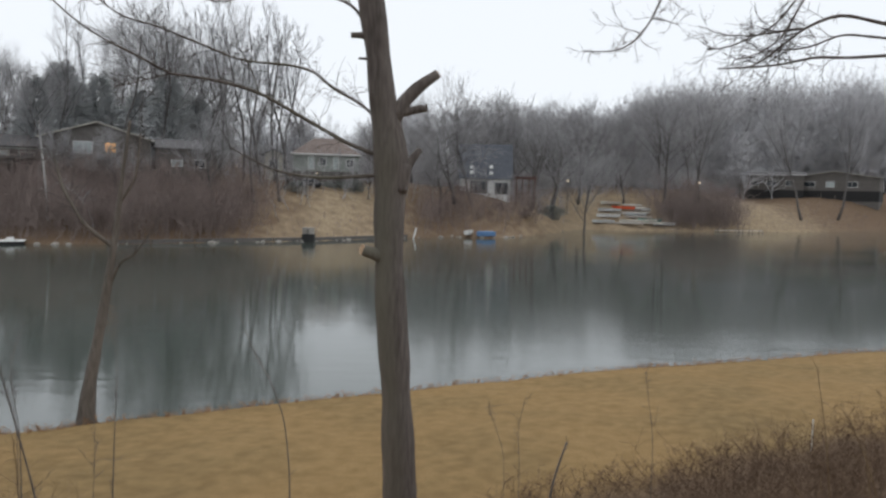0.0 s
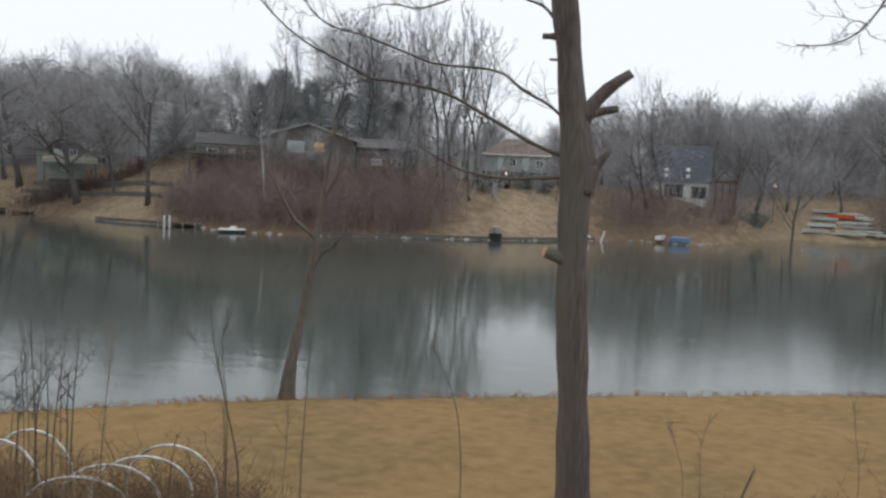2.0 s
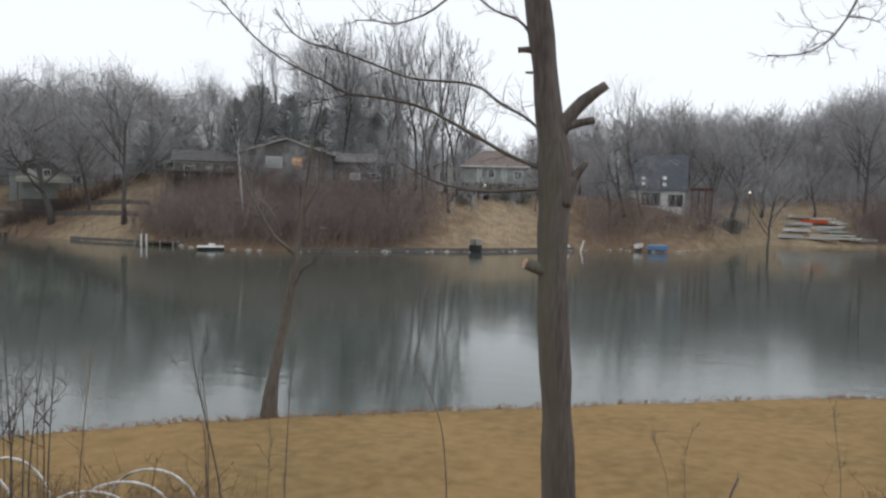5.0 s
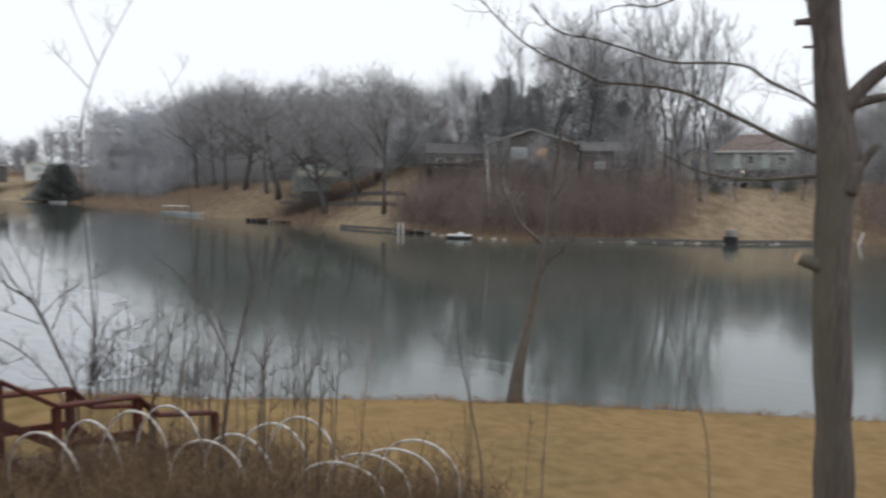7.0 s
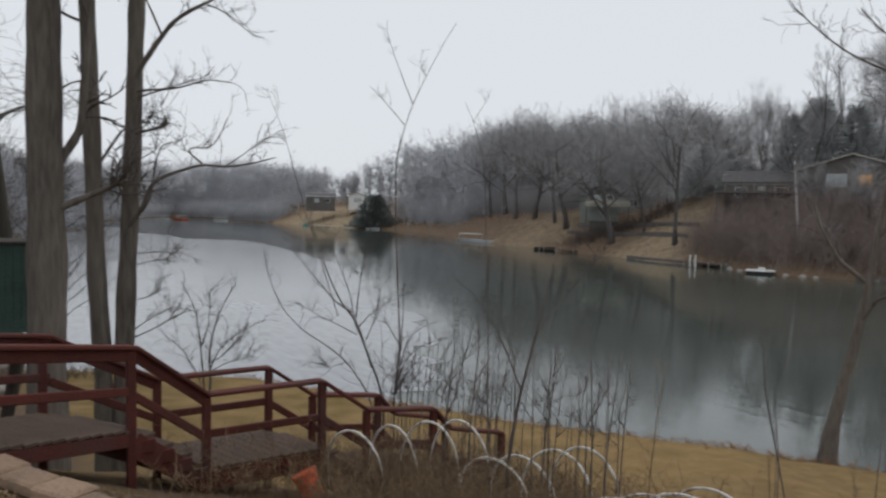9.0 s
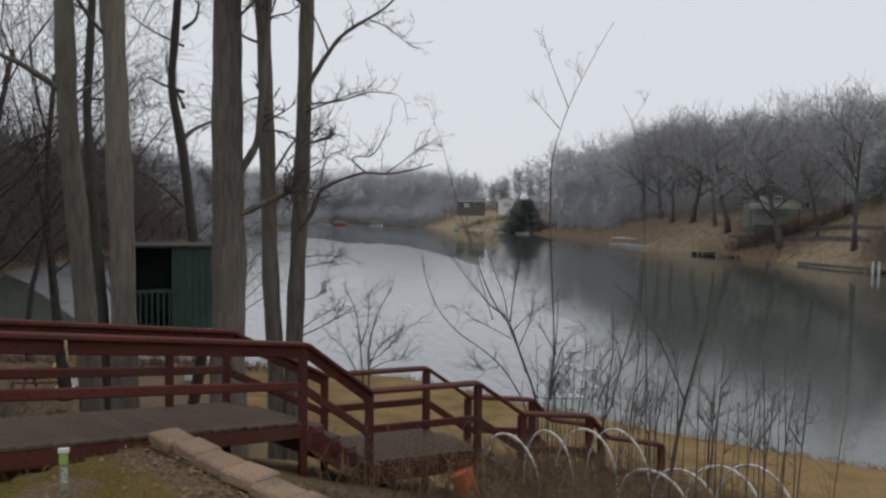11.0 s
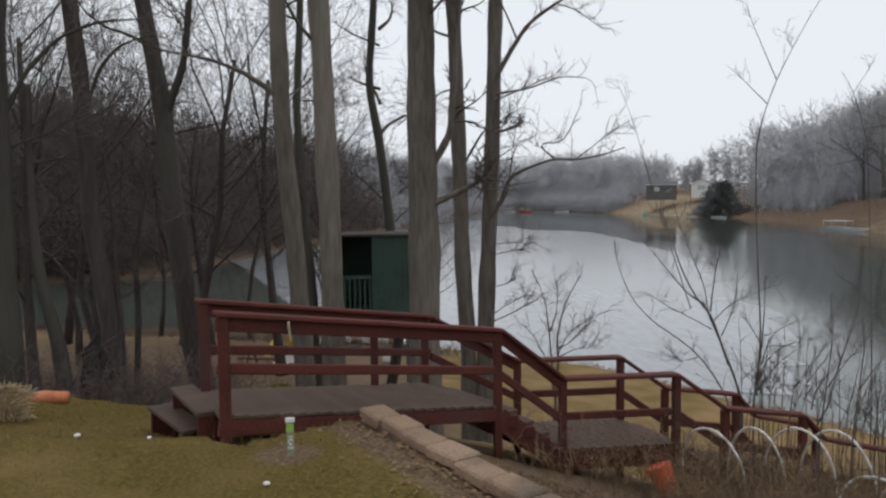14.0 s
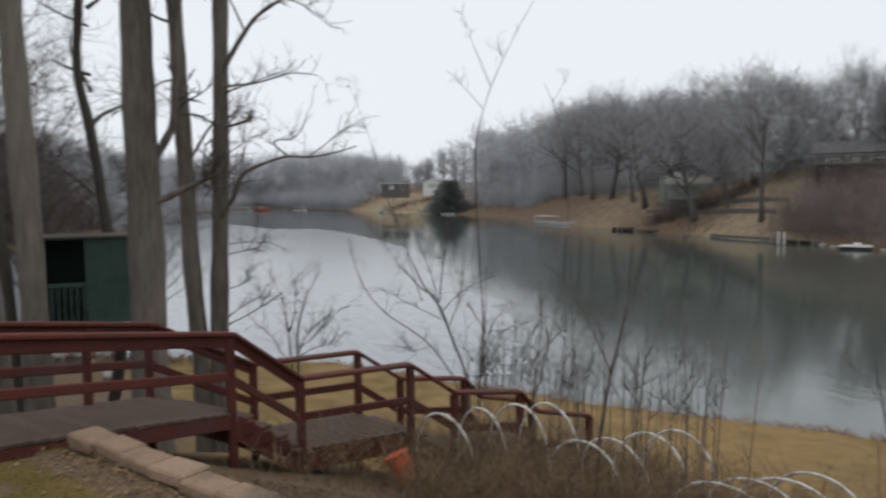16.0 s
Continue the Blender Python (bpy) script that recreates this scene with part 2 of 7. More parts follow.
def tube(points, radii, sides=8, cap=True):
    """A tapered tube along a line of points: vertices and quads."""
    pts = np.array([tuple(q) for q in points], float)
    n = len(pts)
    tang = np.gradient(pts, axis=0)
    tang /= np.linalg.norm(tang, axis=1)[:, None] + 1e-9
    ref = np.array([1.0, 0.0, 0.0]) if abs(tang[0][0]) < 0.8 else np.array([0.0, 1.0, 0.0])
    vs, fs = [], []
    for i in range(n):
        u = np.cross(tang[i], ref)
        u /= np.linalg.norm(u)
        v = np.cross(tang[i], u)
        ref = np.cross(u, tang[i])
        for k in range(sides):
            a = 2 * math.pi * k / sides
            vs.append(pts[i] + radii[i] * (math.cos(a) * u + math.sin(a) * v))
    for i in range(n - 1):
        for k in range(sides):
            j = (k + 1) % sides
            fs.append((i * sides + k, i * sides + j, (i + 1) * sides + j, (i + 1) * sides + k))
    if cap:
        fs.append(tuple(range(sides))[::-1])
        fs.append(tuple(range((n - 1) * sides, n * sides)))
    return vs, fs


class Pile:
    """Gathers tubes into one mesh."""

    def __init__(self):
        self.v, self.f = [], []

    def add(self, vf):
        o = len(self.v)
        self.v += [tuple(q) for q in vf[0]]
        self.f += [tuple(i + o for i in f) for f in vf[1]]

    def mesh(self, name, material, smooth=True):
        return mesh_of(name, self.v, self.f, material, smooth)


def prisms(segs):
    """Three-sided tapered sticks for many segments (x0 y0 z0 x1 y1 z1 r0 r1): vertices and quads."""
    s = np.asarray(segs, float)
    a, b = s[:, :3], s[:, 3:6]
    t = b - a
    t /= np.linalg.norm(t, axis=1)[:, None] + 1e-9
    ref = np.where(np.abs(t[:, 2:3]) > 0.9, np.array([[1.0, 0, 0]]), np.array([[0, 0, 1.0]]))
    u = np.cross(t, ref)
    u /= np.linalg.norm(u, axis=1)[:, None] + 1e-9
    w = np.cross(t, u)
    ring = [math.cos(k * 2.0944) * u + math.sin(k * 2.0944) * w for k in range(3)]
    v = np.stack([a + s[:, 6:7] * q for q in ring] + [b + s[:, 7:8] * q for q in ring], 1).reshape(-1, 3)
    base = (np.arange(len(s)) * 6)[:, None, None]
    f = base + np.array([[0, 1, 4, 3], [1, 2, 5, 4], [2, 0, 3, 5]])[None]
    return v, f.reshape(-1, 4)


# ---- the lie of the land ----
NEAR = np.array([(-60, -75), (-50, -40), (-45.5, -20), (-43.5, -10), (-40.5, -3), (-34.6, 5.7), (-30, 11), (-25, 13.6), (-20, 16.2), (-14.4, 20.2), (-10.9, 22),
                 (-6, 24.5), (0, 27.4), (8, 31), (13.6, 32.8), (23, 36.3), (60, 52), (140, 90), (270, 130)], float)
FAR = np.array([(270, 262), (128, 207), (90, 180), (60, 171), (42, 168), (31, 168), (22, 150), (14, 132), (8.6, 125), (2, 128), (-8, 119), (-20, 108), (-32, 101), (-43, 93.5),
                (-53, 91), (-64, 95), (-79, 96), (-96, 100), (-108, 102), (-152, 112), (-200, 132), (-232, 139), (-269, 138), (-314, 137), (-407, 131), (-545, 138)], float)
LEFT = np.array([(-545, 138), (-420, 88), (-300, 38), (-235, 36), (-180, 12), (-104, -12), (-76, -18), (-71, -30), (-74, -42), (-86, -90), (-60, -75)], float)
LAKE = np.vstack([NEAR, FAR, LEFT[1:-1]])


def to_line(x, y, line):
    best = np.full(x.shape, 1e9)
    for (ax, ay), (bx, by) in zip(line[:-1], line[1:]):
        dx, dy = bx - ax, by - ay
        k = np.clip(((x - ax) * dx + (y - ay) * dy) / (dx * dx + dy * dy), 0, 1)
        best = np.minimum(best, np.hypot(x - ax - k * dx, y - ay - k * dy))
    return best


def in_lake(x, y):
    inside = np.zeros(x.shape, bool)
    for (ax, ay), (bx, by) in zip(LAKE, np.roll(LAKE, -1, axis=0)):
        inside ^= ((ay > y) != (by > y)) & (x < (bx - ax) * (y - ay) / (by - ay + 1e-12) + ax)
    return inside


def wobble(x, y, s):
    return np.sin(x * s + 1.3 * np.sin(y * s * 0.7)) * np.cos(y * s * 1.1 + 0.8 * np.sin(x * s * 0.6))


def land(x, y):
    """Height of the ground (z) at x, y; arrays."""
    x, y = np.atleast_1d(np.asarray(x, float)), np.atleast_1d(np.asarray(y, float))
    dn, df, dl = to_line(x, y, NEAR), to_line(x, y, FAR), to_line(x, y, LEFT)
    near = np.interp(dn, [0, 0.6, 3, 10, 13, 15.4, 18.0, 19.6, 20.6, 60], [0.02, 0.22, 0.4, 1.0, 1.9, 3.3, 4.2, 4.9, 5.47, 6.0])
    slope = np.interp(dn, [0, 0.6, 3, 10, 15, 18.0, 20.5, 22.3, 23, 60], [0.02, 0.22, 0.4, 0.9, 1.3, 2.2, 3.6, 5.2, 5.45, 6.0])
    k = np.clip((x + 4.2) / 2.5, 0, 1)
    near = near * (1 - k) + slope * k
    s = 0.403 * (x + 6.85) - 0.915 * (y + 0.1)
    below = np.maximum(4.95 + 0.5 * s, 4.1) + 1.2 * np.clip((x + 3.4) / 1.2, 0, 1)
    near = np.where((s < -0.1) & (s > -2.5) & (x > -7.3) & (x < -2.0), np.minimum(near, below), near)
    flush = (s > -0.05) & (x < -2.6) & (x > -6.95) & (y > -3)
    near = np.where(flush, np.maximum(near, 5.52), near)
    yard = np.interp(-x, [8.0, 9.2, 11, 14, 20, 30, 42], [6.5, 4.95, 3.6, 2.4, 1.5, 0.9, 0.3])
    near = np.minimum(near, yard)
    u, v = (x + 6.6) * -0.526 + (y + 1.43) * 0.851, (x + 6.6) * -0.851 + (y + 1.43) * -0.526
    near = np.where((u > 0) & (u < 4) & (v > -0.3) & (v < 1.5), np.minimum(near, 5.42 - 0.166 * u), near)
    near = near - 0.34 * np.clip((-x - 6.5) / 1.2, 0, 1) * np.clip((-y - 1.0) / 0.8, 0, 1) * (1 - 0.5 * np.clip((-y - 2.4) / 1.2, 0, 1)) * (x > -12)
    near = near + 0.04 * wobble(x, y, 0.9) + 0.1 * wobble(x, y, 0.23) * np.clip(dn / 6, 0, 1)
    steep = 1 + 0.45 * np.exp(-((x + 82) / 14) ** 2) - 0.22 * np.clip((x - 70) / 20, 0, 1) - 0.28 * np.exp(-((x - 14) / 15) ** 2) - 0.3 * np.exp(-((x + 250) / 60) ** 2)
    far = np.interp(df, [0, 0.8, 5, 12, 20, 35, 60, 120, 400, 2500], [0.03, 0.5, 1.9, 5.0, 8.2, 10.2, 11.4, 13, 24, 40]) * steep + 0.5 * wobble(x, y, 0.11) * np.clip(df / 10, 0, 1) + 3.9 * np.exp(-((x - 12) ** 2 + (y - 152) ** 2) / 240)
    far = far + 3.2 * np.clip((x - 102) / 25, 0, 1) * np.clip(df / 11, 0, 1)
    left = np.interp(dl, [0, 0.8, 6, 20, 60, 200, 2500], [0.03, 0.5, 1.6, 3.4, 6, 12, 40]) + 0.4 * wobble(x, y, 0.12) * np.clip(dl / 10, 0, 1)
    z = np.where((dn <= df) & (dn <= dl), near, np.where(df <= dl, far, left))
    d = np.minimum(np.minimum(dn, df), dl)
    return np.where(in_lake(x, y), -np.clip(d * 0.35, 0.02, 2.5), z)


def gz(x, y):
    return float(land(x, y)[0])


# ground: one sheet in rings round the house, to the horizon
radii = np.concatenate([[0.0], np.linspace(0.4, 2, 5), np.linspace(2.12, 12, 84), np.linspace(12.4, 60, 115), 60 * np.exp(np.linspace(0.015, math.log(2600 / 60), 130))])
turns = 340
ang = np.linspace(0, 2 * math.pi, turns, endpoint=False)
gx, gy = np.outer(radii, np.cos(ang)), np.outer(radii, np.sin(ang))
gzz = land(gx.ravel(), gy.ravel())
gv = np.stack([gx.ravel(), gy.ravel(), gzz], 1)
i0, k0 = np.meshgrid(np.arange(len(radii) - 1), np.arange(turns), indexing="ij")
gq = np.stack([i0 * turns + k0, (i0 + 1) * turns + k0, (i0 + 1) * turns + (k0 + 1) % turns, i0 * turns + (k0 + 1) % turns], -1).reshape(-1, 4)
M_GROUND = bpy.data.materials.new("winter_ground")
ground = tagged(new("ground", fast_mesh("ground", gv, gq, M_GROUND, True)), "dormant tan and olive grass sloping to the lake", "ground", kind="structure")
# cover: 0 tan grass, up to 1 leaf litter and bare soil; green: how much live grass
vx, vy = gv[:, 0], gv[:, 1]
dn, df, dl = to_line(vx, vy, NEAR), to_line(vx, vy, FAR), to_line(vx, vy, LEFT)
is_near = (dn <= df) & (dn <= dl)
garden = np.clip(1.6 - np.hypot((vx + 6.6) / 4.2, (vy - 4.6) / 3.2), 0, 1) + np.clip(np.interp(dn - np.clip(3 - vx, 0, 3) * 0.7, [11.3, 13.3, 20.5, 22.5], [0, 1, 1, 0.4]), 0, 1) * (vx > -9.5) * np.interp(vx, [-5, -2, 2, 5], [0.9, 0.75, 0.8, 1.1])
yardlit = np.interp(-vx, [9.5, 13, 24, 34, 44], [0, 0.9, 0.85, 0.75, 0.55]) * np.clip((4.5 - vy) / 3, 0, 1)
garden = np.maximum(garden, 0) * (vx > -11) * ((vx < -9.8) | (vy > -1.2)) + yardlit
garden *= np.clip((5.38 - gzz) / 0.25, 0, 1)
litter = np.where(is_near, np.clip(garden, 0, 1), np.where(df <= dl, 0.9 + 0.1 * np.clip((df - 16) / 16, 0, 1), 1.0))
bare = np.exp(-((vx + 80) / 11) ** 2) + np.exp(-((vx + 18) / 10) ** 2) + np.exp(-((vx - 38) / 26) ** 2) + np.exp(-((vx - 85) / 20) ** 2) + np.exp(-((vx + 300) / 46) ** 4) + 0.8 * np.exp(-((vx + 125) / 18) ** 2)
litter = np.where(vx < -352, 1.0, litter)
by_wall = 0.403 * (vx + 6.85) - 0.915 * (vy + 0.1)
litter = np.where(is_near, np.maximum(litter, np.clip(1.35 - np.hypot((vx + 6.0) / 0.3, (vy + 0.75) / 0.3), 0, 0.95)), litter)
litter = np.where(is_near & (vx > -6.8) & (vx < -2), np.maximum(litter, np.clip(1.1 - np.abs(by_wall - 0.2) / 0.3, 0, 0.8)), litter)
litter = np.where(~is_near & (df <= dl), np.clip(litter - 0.55 * np.clip(bare, 0, 1) * np.clip((34 - df) / 12, 0, 1), 0, 1), litter)
green = np.where(is_near, np.interp(dn, [3, 10, 19.5, 21], [0.05, 0.12, 0.3, 0.75]) + np.interp(-vx, [8, 12, 18, 24, 34, 44], [0, 0.25, 0.3, 0.4, 0.45, 0.45]), 0.0)
for nm, val in (("litter", litter), ("green", np.clip(green, 0, 1)), ("straw", np.where(is_near, 0.0, 1.0))):
    at = ground.data.attributes.new(nm, "FLOAT", "POINT")
    at.data.foreach_set("value", val.astype(np.float32))
M_GROUND.use_nodes = True
nt = M_GROUND.node_tree
p = nt.nodes["Principled BSDF"]
p.inputs["Roughness"].default_value, p.inputs["Specular IOR Level"].default_value = 0.95, 0.15
tc = nt.nodes.new("ShaderNodeTexCoord")


def noise_node(tree, scale, detail=6, source=None):
    n = tree.nodes.new("ShaderNodeTexNoise")
    n.inputs["Scale"].default_value, n.inputs["Detail"].default_value = scale, detail
    tree.links.new((source or tc).outputs["Object"], n.inputs["Vector"])
    return n


def mix_node(tree, fac, a, b):
    m = tree.nodes.new("ShaderNodeMix")
    m.data_type = "RGBA"
    tree.links.new(fac, m.inputs[0])
    for s, v in ((6, a), (7, b)):
        if isinstance(v, tuple):
            m.inputs[s].default_value = (*v, 1)
        else:
            tree.links.new(v, m.inputs[s])
    return m.outputs[2]


def ramp(tree, sock, lo, hi):
    m = tree.nodes.new("ShaderNodeMapRange")
    m.inputs[1].default_value, m.inputs[2].default_value = lo, hi
    tree.links.new(sock, m.inputs[0])
    return m.outputs[0]


def plus(tree, a, b, op="ADD"):
    m = tree.nodes.new("ShaderNodeMath")
    m.operation = op
    tree.links.new(a, m.inputs[0])
    if isinstance(b, float):
        m.inputs[1].default_value = b
    else:
        tree.links.new(b, m.inputs[1])
    return m.outputs[0]


n_big, n_mid, n_fine = noise_node(nt, 0.35), noise_node(nt, 2.2), noise_node(nt, 26, 8)
tan = mix_node(nt, ramp(nt, n_mid.outputs[0], 0.3, 0.7), (0.225, 0.144, 0.062), (0.335, 0.224, 0.104))
tan = mix_node(nt, ramp(nt, n_fine.outputs[0], 0.35, 0.75), tan, (0.215, 0.141, 0.06))
grn = mix_node(nt, ramp(nt, n_fine.outputs[0], 0.35, 0.7), (0.072, 0.055, 0.013), (0.152, 0.11, 0.03))
lit = mix_node(nt, ramp(nt, n_fine.outputs[0], 0.35, 0.7), (0.098, 0.065, 0.043), (0.21, 0.148, 0.098))
a_l, a_g = nt.nodes.new("ShaderNodeAttribute"), nt.nodes.new("ShaderNodeAttribute")
a_l.attribute_name, a_g.attribute_name = "litter", "green"
n_patch = noise_node(nt, 1.1, 5)
f_g = ramp(nt, plus(nt, a_g.outputs["Fac"], n_patch.outputs[0]), 0.85, 1.3)
f_l = ramp(nt, plus(nt, a_l.outputs["Fac"], noise_node(nt, 0.55, 7).outputs[0]), 0.8, 1.3)
a_s = nt.nodes.new("ShaderNodeAttribute")
a_s.attribute_name = "straw"
straw = mix_node(nt, ramp(nt, n_mid.outputs[0], 0.3, 0.7), (0.22, 0.165, 0.105), (0.36, 0.285, 0.19))
blotch = noise_node(nt, 0.16, 4)
tan = mix_node(nt, ramp(nt, blotch.outputs[0], 0.46, 0.66), tan, mix_node(nt, ramp(nt, n_mid.outputs[0], 0.3, 0.7), (0.165, 0.112, 0.05), (0.25, 0.172, 0.08)))
tan = mix_node(nt, a_s.outputs["Fac"], tan, straw)
col = mix_node(nt, f_l, mix_node(nt, f_g, tan, grn), lit)
nt.links.new(col, p.inputs["Base Color"])
b = nt.nodes.new("ShaderNodeBump")
b.inputs["Strength"].default_value, b.inputs["Distance"].default_value = 0.8, 0.05
nt.links.new(n_fine.outputs[0], b.inputs["Height"])
nt.links.new(b.outputs[0], p.inputs["Normal"])

# lake: one still sheet
lv = [(0, 0, 0)] + [(r * math.cos(a) - 60, r * math.sin(a) + 60, 0) for r in (200.0, 800.0) for a in np.linspace(0, 2 * math.pi, 64, endpoint=False)]
lf = [(0, 1 + k, 1 + (k + 1) % 64) for k in range(64)] + [(1 + k, 65 + k, 65 + (k + 1) % 64, 1 + (k + 1) % 64) for k in range(64)]
water = tagged(new("water", mesh_of("water", lv, lf, M_WATER)), "calm grey-green lake water reflecting sky and trees", "water", kind="structure")

# ice: a thin pale sheet over the near half of the lake, with a ragged open edge
ICE_EDGE = ((-252, 49.5), (-235, 49), (-215, 44), (-204, 42), (-190, 46), (-168, 45), (-163, 53), (-150, 55), (-138, 53), (-120, 50), (-108, 48), (-90, 44), (-72, 38), (-54, 31), (-38, 25), (-28, 19), (-22, 13))
ri = np.random.default_rng(8)
rim = []
for (ax, ay), (cx, cy) in zip(ICE_EDGE[:-1], ICE_EDGE[1:]):
    for k in np.linspace(0, 1, 8)[:-1]:
        rim.append((ax + (cx - ax) * k + ri.normal(0, 0.8), ay + (cy - ay) * k + ri.normal(0, 0.35)))
rim += [(-22, 13), (-32, 5), (-44, -2), (-70, -8), (-104, -17), (-190, -10), (-245, 25)]
ib = bmesh.new()
ib.faces.new([ib.verts.new((x, y, 0.012)) for x, y in rim])
bmesh.ops.triangulate(ib, faces=ib.faces[:])
bmesh.ops.recalc_face_normals(ib, faces=ib.faces[:])
ime = bpy.data.meshes.new("ice")
ib.to_mesh(ime)
ib.free()
ime.materials.append(M_ICE)
tagged(new("ice", ime), "thin pale grey ice over the near water", "ice", kind="structure")


# ---- bare trees ----
def grow(rng, p, d, length, r, level, top, out, spread=0.7, lift=0.25, kids=(7, 6, 5, 4), crook=0.18, thin=(0.45, 0.65), reach=(0.42, 0.68), ends=2):
    """One branch and its children. out: a list for each level of (points, radii)."""
    n = 5 if level == 0 else (4 if level == 1 else (3 if level < top else ends))
    pts, q, dv = [p], p.copy(), d.copy()
    for i in range(n):
        dv = dv + rng.normal(0, crook, 3) + np.array([0, 0, lift * 0.25])
        dv /= np.linalg.norm(dv)
        q = q + dv * length / n
        pts.append(q.copy())
    taper = 0.35 if level < top else 0.3
    rad = [r * (1 - (1 - taper) * i / n) for i in range(n + 1)]
    out[level].append((np.array(pts), rad))
    if level == top:
        return
    m = kids[level]
    for j in range(m):
        f = (0.3 if level else 0.34) + 0.68 * (j + rng.uniform(0.1, 0.9)) / m
        i = min(int(f * n), n - 1)
        base = pts[i] + (pts[i + 1] - pts[i]) * (f * n - i)
        axis = pts[i + 1] - pts[i]
        axis = axis / np.linalg.norm(axis)
        side = np.cross(axis, rng.normal(0, 1, 3))
        side /= np.linalg.norm(side) + 1e-9
        nd = axis * (1 - spread * 0.6) + side * spread * rng.uniform(0.7, 1.25) + np.array([0, 0, lift * rng.uniform(0.3, 1.2)])
        nd /= np.linalg.norm(nd)
        grow(rng, base, nd, length * rng.uniform(*reach) * (1.05 - 0.35 * f), max(rad[i] * rng.uniform(*thin), 0.005), level + 1, top, out, spread, lift, kids, crook, thin, reach, ends)


def tree_meshes(seed, height, radius, kids, top=3, spread=0.75, lift=0.3, bark=None, twig=None, min_r=0.01, crook=0.16, lean=(0, 0), thin=(0.45, 0.65), bole=0.8, reach=(0.42, 0.68), ends=2):
    """Trunk mesh (trunk and limbs) and crown mesh (branches and twigs)."""
    rng = np.random.default_rng(seed)
    out = [[] for _ in range(top + 1)]
    d = np.array([lean[0], lean[1], 1.0])
    grow(rng, np.array([0.0, 0.0, -0.4]), d / np.linalg.norm(d), height * bole, radius, 0, top, out, spread, lift, kids, crook * 0.45, thin, reach, ends)
    pile = Pile()
    for pts, rad in out[0]:
        rad = list(rad)
        rad[0] *= 1.35
        pile.add(tube(pts, rad, 9))
    for pts, rad in out[1]:
        pile.add(tube(pts, [max(q, min_r * 1.5) for q in rad], 5, False))
    wood, fine = [], []
    for lev in range(2, top + 1):
        for pts, rad in out[lev]:
            for i in range(len(pts) - 1):
                (wood if lev < top else fine).append((*pts[i], *pts[i + 1], max(rad[i], min_r), max(rad[i + 1], min_r * 0.7)))
    v, f = prisms(wood)
    pile.add((v.tolist(), f.tolist()))
    v, f = prisms(fine)
    return pile.mesh("trunk", bark or M_BARK, True), fast_mesh("crown", v, f, twig or M_TWIG)


def make_tree(meshes, place, turn=0.0, size=1.0, label="", group="", name="tree", category="tree"):
    root = new(name)
    root.matrix_basis = Matrix.LocRotScale(place, Euler((0, 0, turn)), (size, size, size))
    tagged(root, label, category, group)
    child("trunk", meshes[0], root)
    child("crown", meshes[1], root)["kind"] = "stuff"
    return root


rnd = random.Random(4)
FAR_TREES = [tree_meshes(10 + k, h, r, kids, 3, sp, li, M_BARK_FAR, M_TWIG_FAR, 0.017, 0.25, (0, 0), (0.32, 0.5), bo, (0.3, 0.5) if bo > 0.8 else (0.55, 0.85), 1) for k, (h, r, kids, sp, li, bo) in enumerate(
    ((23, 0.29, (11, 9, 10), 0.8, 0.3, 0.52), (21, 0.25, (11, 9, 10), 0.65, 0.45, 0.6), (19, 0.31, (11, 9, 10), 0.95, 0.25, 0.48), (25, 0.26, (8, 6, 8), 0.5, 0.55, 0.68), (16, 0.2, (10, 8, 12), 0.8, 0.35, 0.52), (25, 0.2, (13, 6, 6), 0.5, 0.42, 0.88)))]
# slender trees take the twig colour paled for haze
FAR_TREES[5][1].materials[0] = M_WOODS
TALL = [max(v.co.z for v in m[1].vertices) for m in FAR_TREES]
# how high the tree tops stand over the eye, by bearing (degrees from +y, rise per metre)
CANOPY = np.array([(-130, 0.17), (-105, 0.16), (-98, 0.128), (-93, 0.105), (-86, 0.072), (-80, 0.06), (-76, 0.068), (-70, 0.072), (-66, 0.063), (-63, 0.06), (-61.5, 0.07), (-60.2, 0.085), (-58.9, 0.103), (-55.2, 0.117), (-53, 0.12), (-49.2, 0.142),
                   (-46, 0.139), (-42, 0.151), (-40, 0.154), (-36.8, 0.172), (-34.2, 0.15), (-32.5, 0.118), (-30.9, 0.175), (-28.5, 0.2), (-23.3, 0.22), (-19, 0.23), (-11.9, 0.235), (-10, 0.19), (-8.5, 0.11), (-6.7, 0.115),
                   (-1.4, 0.15), (2.6, 0.18), (5.9, 0.14), (14.3, 0.144), (15.8, 0.164), (18.1, 0.17), (27.3, 0.171), (50, 0.16)])


def top_at(x, y):
    return 7.5 + math.hypot(x, y) * float(np.interp(math.degrees(math.atan2(x, y)), CANOPY[:, 0], CANOPY[:, 1]))


def hill_tree(x, y, kind, share, group="trees on the far bank"):
    """A tree on the far bank; share: how much of the canopy's height it reaches."""
    z = gz(x, y) - 0.2
    size = max(5.0, (top_at(x, y) - z) * share * (1.12 if x < -20 else 1.0)) / TALL[kind]
    return make_tree(FAR_TREES[kind], (x, y, z), rnd.uniform(0, 6.28), size, "tall bare grey tree on the far wooded bank", group)


def shore_y(x):
    return float(np.interp(x, FAR[::-1, 0], FAR[::-1, 1]))


